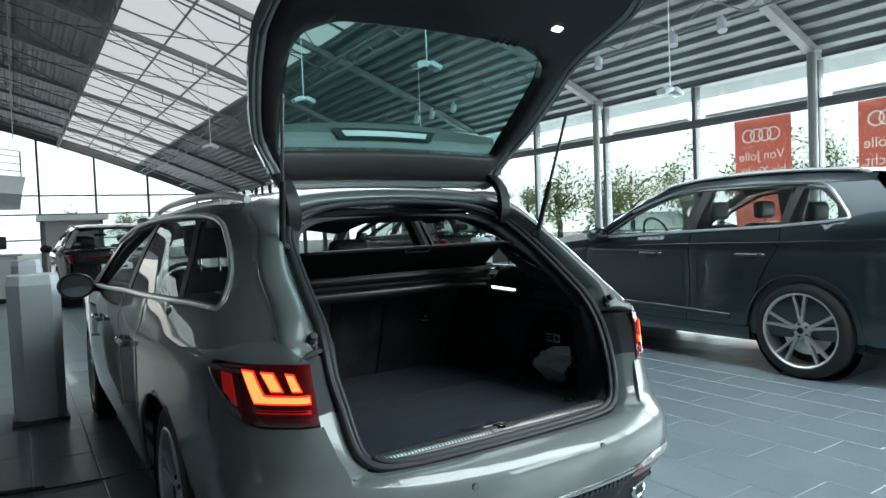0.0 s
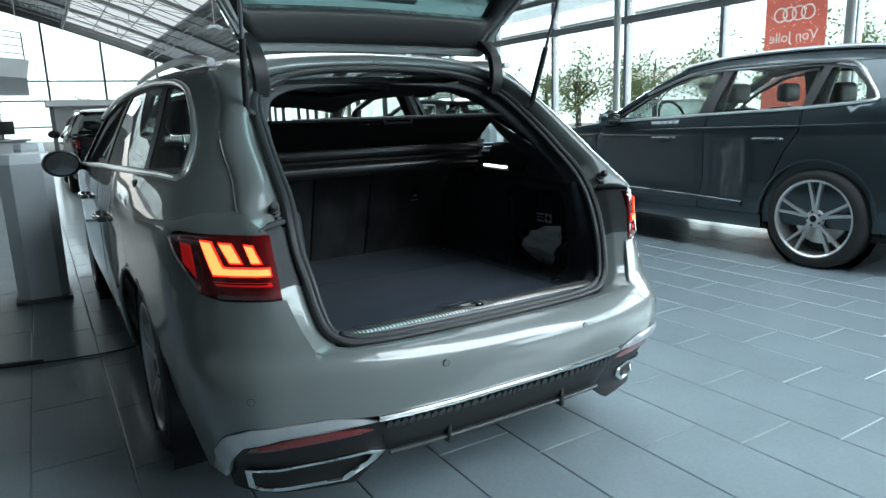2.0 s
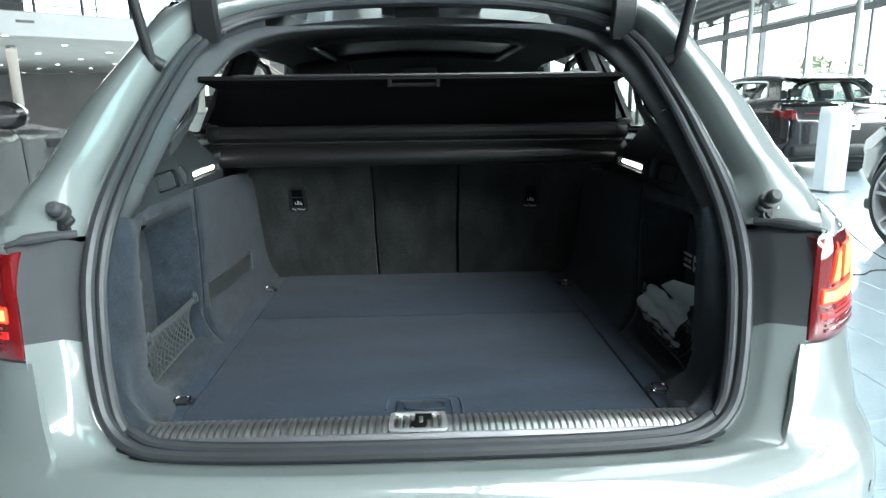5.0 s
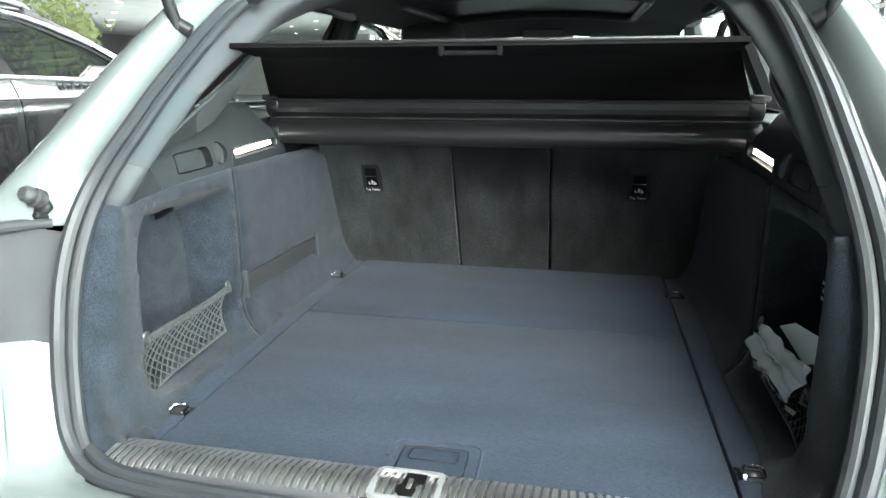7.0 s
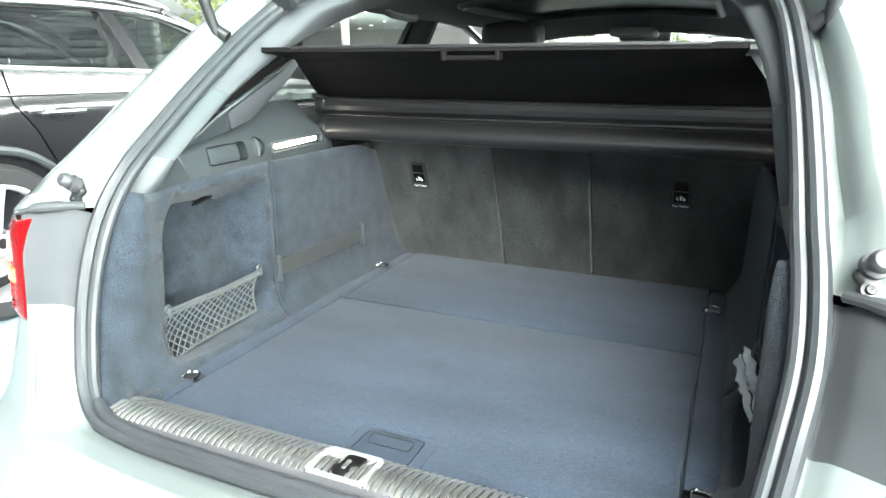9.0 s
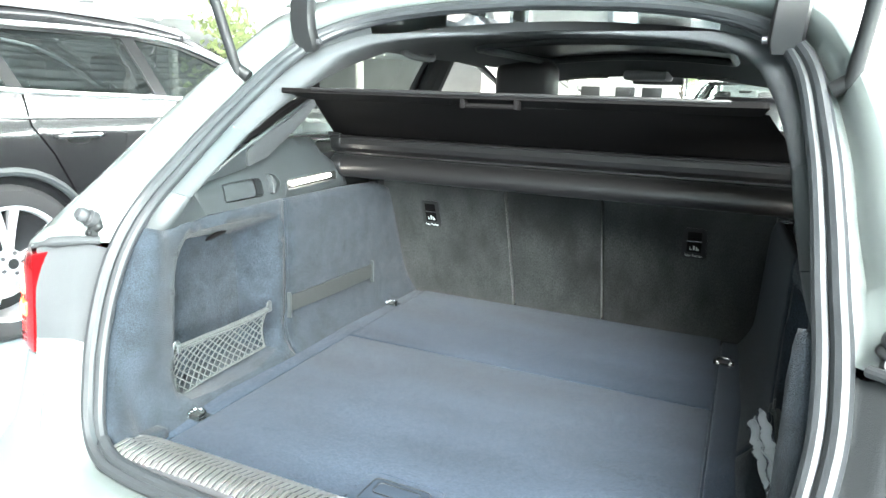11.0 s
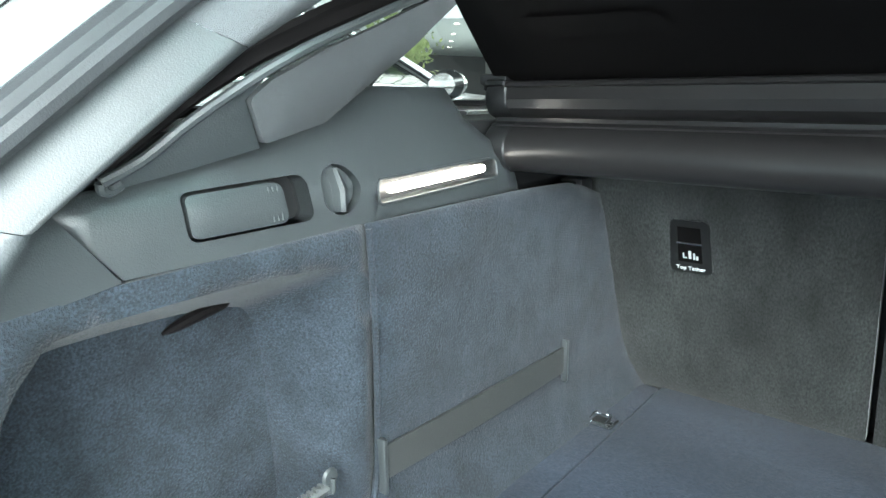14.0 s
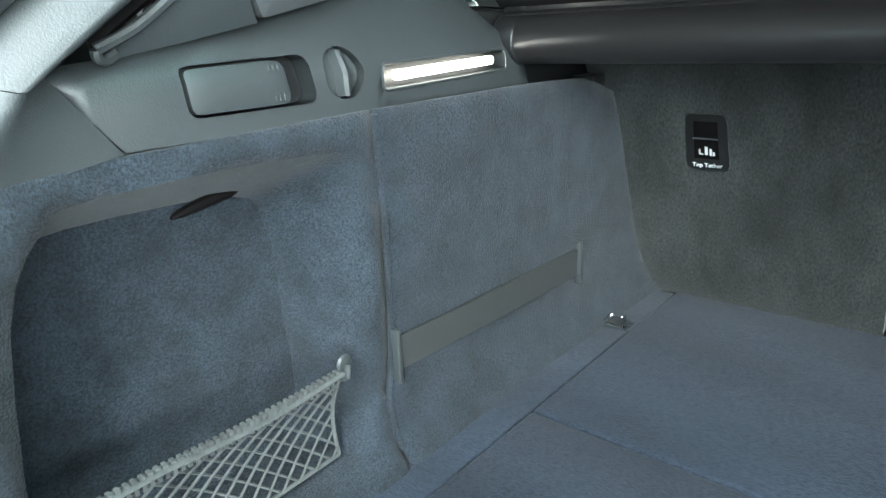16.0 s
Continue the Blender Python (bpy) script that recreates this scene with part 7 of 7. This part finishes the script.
def chair(x, y, turn):
    c = thing("visitor_chair", "dark visitor chair on steel sled legs", "chair", "chairs before the counter", at=(x, y, 0), turn=turn)
    part("seat", box(-0.24, 0.24, -0.24, 0.24, 0.42, 0.50, 0.03, 3), LEATHER, c)
    part("backrest", box(-0.23, 0.23, 0.20, 0.26, 0.55, 0.92, 0.025, 3), LEATHER, c)
    for s in (-1, 1):
        part("leg", rod(smooth_line([(s * 0.23, 0.22, 0.85), (s * 0.24, 0.20, 0.44), (s * 0.24, -0.22, 0.44), (s * 0.24, -0.25, 0.02), (s * 0.24, 0.25, 0.015)], 4), 0.011, 8), CHROME, c)


chair(-2.4, 13.6, 180)
chair(-3.6, 13.7, 170)


def stair():
    st = thing("staircase", "open steel staircase rising to the gallery", "staircase", kind="structure")
    x0, y0, n = -6.6, 19.6, 15
    for s in (0, 1.2):
        part("stringer", rod([(x0 + 4.0, y0 + s, 0.0), (x0, y0 + s, 2.7)], 0.07, 6), BEAM_DARK, st)
        part("handrail", rod([(x0 + 4.0, y0 + s, 0.95), (x0, y0 + s, 3.65)], 0.022, 8), BEAM, st)
        for k in range(0, n, 2):
            t = k / n
            part("baluster", rod([(x0 + 4 - 4 * t, y0 + s, 2.7 * t), (x0 + 4 - 4 * t, y0 + s, 2.7 * t + 0.95)], 0.012, 6), BEAM, st)
    for k in range(n):
        t = (k + 0.5) / n
        part("tread", box(x0 + 4 - 4 * t - 0.14, x0 + 4 - 4 * t + 0.14, y0 + 0.02, y0 + 1.18, 2.7 * t, 2.7 * t + 0.04, 0.004), BEAM_DARK, st)


stair()


def rack(x, y):
    r = thing("brochure_rack", "steel brochure rack with stacked leaflets", "rack", at=(x, y, 0), turn=-20)
    for s in (-1, 1):
        part("upright", rod([(s * 0.45, 0, 0), (s * 0.45, 0.1, 1.6)], 0.015, 8), CHROME, r)
    for k in range(6):
        z = 0.35 + 0.22 * k
        part("shelf", box(-0.45, 0.45, -0.10 + 0.01 * k, 0.10 + 0.01 * k, z, z + 0.012), BEAM, r)
        for j in range(5):
            x1 = -0.40 + 0.17 * j
            part("leaflets", box(x1, x1 + 0.14, -0.09 + 0.01 * k, 0.05 + 0.01 * k, z + 0.013, z + 0.03 + 0.012 * ((j * 7 + k * 3) % 4), 0.003), (WHITE, LABEL, PLASTIC, BEAM)[(j + k) % 4], r)


rack(-5.15, 17.4)


def kiosk():
    k = thing("kiosk", "small desk bay with a flat white canopy", "kiosk", kind="structure", at=(0.2, 22.0, 0))
    part("canopy", box(-0.95, 0.95, -0.8, 0.8, 1.88, 2.05, 0.01), WHITE, k)
    for x in (-0.8, 0.8):
        part("post", box(x - 0.06, x + 0.06, -0.06, 0.06, 0, 1.88, 0.005), BEAM_DARK, k)
    part("back_panel", box(-0.74, 0.74, 0.3, 0.36, 0, 1.88), CONCRETE, k)


kiosk()


def plant(x, y, h=1.9):
    p = thing("potted_plant", "green bushy plant in a grey pot", "plant", "potted plants", at=(x, y, 0))
    part("pot", lathe([(0.001, 0.0), (0.20, 0.0), (0.26, 0.5), (0.24, 0.5), (0.23, 0.44), (0.001, 0.44)], "z", 20), CONCRETE, p)
    stem = part("stem", rod([(0, 0, 0.4), (0.02, 0.01, 1.0), (0, 0, h - 0.4)], [0.03, 0.022, 0.01], 8), BARK, p)
    leaf_cloud("leaves", p, (0, 0, h - 0.35), (0.55, 0.55, 0.6), 420, 0.12, 3)


def leaf_cloud(name, parent, centre, size, n, leaf, seed):
    """Many small folded leaves scattered through uneven clumps."""
    rng = np.random.default_rng(seed)
    clumps = [(rng.normal(0, 0.45, 3), rng.uniform(0.3, 0.6)) for _ in range(14)]
    v, f = [], []
    for i in range(n):
        c, r = clumps[rng.integers(len(clumps))]
        p = (c + rng.normal(0, r * 0.55, 3)) * np.array(size) + np.array(centre)
        a = rng.normal(0, 1, 3)
        a /= np.linalg.norm(a)
        b = np.cross(a, rng.normal(0, 1, 3))
        b /= np.linalg.norm(b)
        k = leaf * rng.uniform(0.6, 1.3)
        nrm = np.cross(a, b) * k * 0.15
        q = len(v)
        v += [tuple(p), tuple(p + a * k * 0.5 + b * k * 0.3 + nrm), tuple(p + a * k), tuple(p + a * k * 0.5 - b * k * 0.3 + nrm)]
        f += [(q, q + 1, q + 2), (q, q + 2, q + 3)]
    me = bpy.data.meshes.new(name)
    me.from_pydata(v, [], f)
    me.materials.append(LEAF)
    ob = new(name, me)
    ob.parent = parent
    return ob


plant(-6.3, 6.6, 2.0)
plant(-8.2, 9.0, 2.1)


# Lamps and spots under the roof.
def hanging_lamp(x, y, z):
    l = thing("hanging_lamp", "white twin-head lamp on a thin rod from the roof", "ceiling lamp", "hanging lamps", at=(x, y, z))
    top = roof_z(x) - z
    part("rod", rod([(0, 0, 0.02), (0, 0, top)], 0.008, 8), WHITE, l)
    for s in (-1, 1):
        part("head", moved(box(-0.08, 0.08, -0.07, 0.07, -0.035, 0.03, 0.015, 2), Matrix.Translation((s * 0.10, 0, -0.02)) @ Matrix.Rotation(radians(s * 20), 4, "Y")), WHITE_GLOSS, l)
    part("joint", rod([(-0.1, 0, 0), (0.1, 0, 0)], 0.03, 10), WHITE, l)


for x, y, z in ((5.4, 3.50, 2.80), (5.4, 9.3, 2.95), (2.6, 8.2, 3.35), (2.9, 5.0, 3.2), (5.4, 15.0, 2.9), (2.7, 14.5, 3.4)):
    hanging_lamp(x, y, z)


def spot(x, y):
    z = roof_z(x) - 0.50
    l = thing("spot_lamp", "small white spot lamp on a roof rail", "spot lamp", "spot lamps", at=(x, y, z))
    part("can", rod([(0, 0, 0.0), (-0.06, -0.05, -0.16)], 0.055, 12), WHITE_GLOSS, l)
    part("bracket", rod([(0, 0, 0.0), (0, 0, 0.06)], 0.014, 8), WHITE, l)


for y in (3.2, 3.9, 5.2, 5.9, 6.4, 9.0, 9.8, 10.4, 13.0, 13.8):
    spot(6.0, y)


# Banners outside the glazing, seen from behind.
def banner(y0, y1, z1, first):
    b = thing("banner", "orange-red cloth banner hung outside the glazing", "banner", "banners outside the glazing")
    bm = ring_loft([[(8.42 + 0.02 * math.sin(y * 5), y, 0.5), (8.42 + 0.02 * math.sin(y * 5 + 1), y, z1)] for y in np.linspace(y0, y1, 8)], False, False)
    part("cloth", bm, ORANGE, b)
    part("top_rod", rod([(8.42, y0 - 0.05, z1), (8.42, y1 + 0.05, z1)], 0.015, 8), BEAM, b)
    c = (y0 + y1) / 2
    for k in range(4):
        part("emblem_ring", moved(lathe([(0.085, 0), (0.105, 0.003), (0.105, -0.003), (0.085, 0)], "x", 24), Matrix.Translation((8.385, c + (k - 1.5) * 0.135, z1 - 0.36))), ORANGE_LETTER, b)
    words("Von Jolle", 0.2, ORANGE_LETTER, Matrix.Translation((8.385, c, z1 - 0.68)) @ pose(0, 0, 0, 90, 0, 90), b, "lettering", "pale print seen from behind")
    words("bis Yacht.", 0.2, ORANGE_LETTER, Matrix.Translation((8.385, c, z1 - 0.92)) @ pose(0, 0, 0, 90, 0, 90), b, "lettering", "pale print seen from behind")


banner(3.72, 4.62, 2.83, True)
banner(1.9, 2.8, 2.83, False)


# Trees and bright distance outside.
def tree(x, y, h, seed):
    rng = np.random.default_rng(seed)
    t = thing("tree", "leafy green street tree outside the glazing", "tree", "trees outside", at=(x, y, -0.06))
    tr = rod(smooth_line([(0, 0, 0), (0.05, 0.02, h * 0.3), (-0.04, 0.06, h * 0.6), (0.05, 0, h * 0.85)], 4), [0.16 - 0.13 * i / 12 for i in range(13)], 10)
    for k in range(7):
        a = rng.uniform(0, 6.28)
        z0 = h * rng.uniform(0.3, 0.6)
        r = h * rng.uniform(0.18, 0.3)
        rod([(0, 0, z0), (r * 0.5 * math.cos(a), r * 0.5 * math.sin(a), z0 + r * 0.5), (r * math.cos(a), r * math.sin(a), z0 + r * 0.8)], [0.06, 0.035, 0.012], 6, True, tr)
    part("trunk", tr, BARK, t)
    leaf_cloud("crown", t, (0, 0, h * 0.62), (h * 0.33, h * 0.33, h * 0.34), 1900, 0.14, seed + 50)


for i, (x, y, h) in enumerate(((15, 4, 4.6), (17, 9.5, 5.2), (15.5, 14, 4.4), (18, 19, 5.5), (16, 25, 4.8), (19, 32, 5.8), (14.5, 36, 4.6), (5.0, 46, 5.0), (1.5, 50, 5.2), (-4.0, 47, 5.4), (-9.5, 49, 5.6), (16.5, -2.5, 4.8), (10, 44, 4.4), (20, 1.0, 5.6), (24, 6.5, 6.2), (25, 12, 6.6), (23, 16.5, 5.8), (26, 22, 6.8), (24, 28, 6.2), (22, -6, 5.6))):
    tree(x, y, h * 0.66, 11 + i)
HAZE = glow("bright_distance", (0.96, 1.0, 0.99), 2.6)
far = ring_loft([[(60, -60, -0.05), (60, -60, 26)], [(60, 40, -0.05), (60, 40, 26)], [(35, 85, -0.05), (35, 85, 26)], [(-50, 85, -0.05), (-50, 85, 26)]], False, False)
tagged(part("backdrop", far, HAZE, flat=True), "bright hazy sky beyond the trees", "backdrop", kind="structure")
# cars and a white van parked beyond the glass
for x, y, p in ((12.6, 8.6, WHITE_GLOSS), (12.8, 16.2, PAINT)):
    c = thing("parked_car", "pale car parked outside the glazing", "car", "cars parked outside", at=(x, y, -0.06))
    part("body", ring_loft([[(-0.85 * k, yy, z0), (0.85 * k, yy, z0), (0.9 * k, yy, (z0 + z1) / 2), (0.8 * k, yy, z1), (-0.8 * k, yy, z1), (-0.9 * k, yy, (z0 + z1) / 2)] for yy, z0, z1, k in ((0, 0.35, 0.8, 0.9), (0.2, 0.25, 0.95, 1), (3.0, 0.25, 0.95, 1), (4.0, 0.3, 0.8, 0.95), (4.3, 0.4, 0.6, 0.8))]), p, c)
    part("cabin", ring_loft([[(-0.72, 0.3, 0.94), (0.72, 0.3, 0.94), (0.75, 3.0, 0.94), (-0.75, 3.0, 0.94)], [(-0.58, 0.7, 1.42), (0.58, 0.7, 1.42), (0.58, 2.1, 1.42), (-0.58, 2.1, 1.42)]]), GLASS_DARK, c)
    part("roof", box(-0.6, 0.6, 0.65, 2.15, 1.42, 1.46, 0.02), p, c)
    for s in (-1, 1):
        for wy in (0.8, 3.3):
            part("wheel", lathe([(0.19, s * 0.72), (0.31, s * 0.72), (0.32, s * 0.8), (0.31, s * 0.88), (0.19, s * 0.89), (0.01, s * 0.87)], "x", 20, (0, wy, 0.32)), TYRE, c)
lay_tiles()
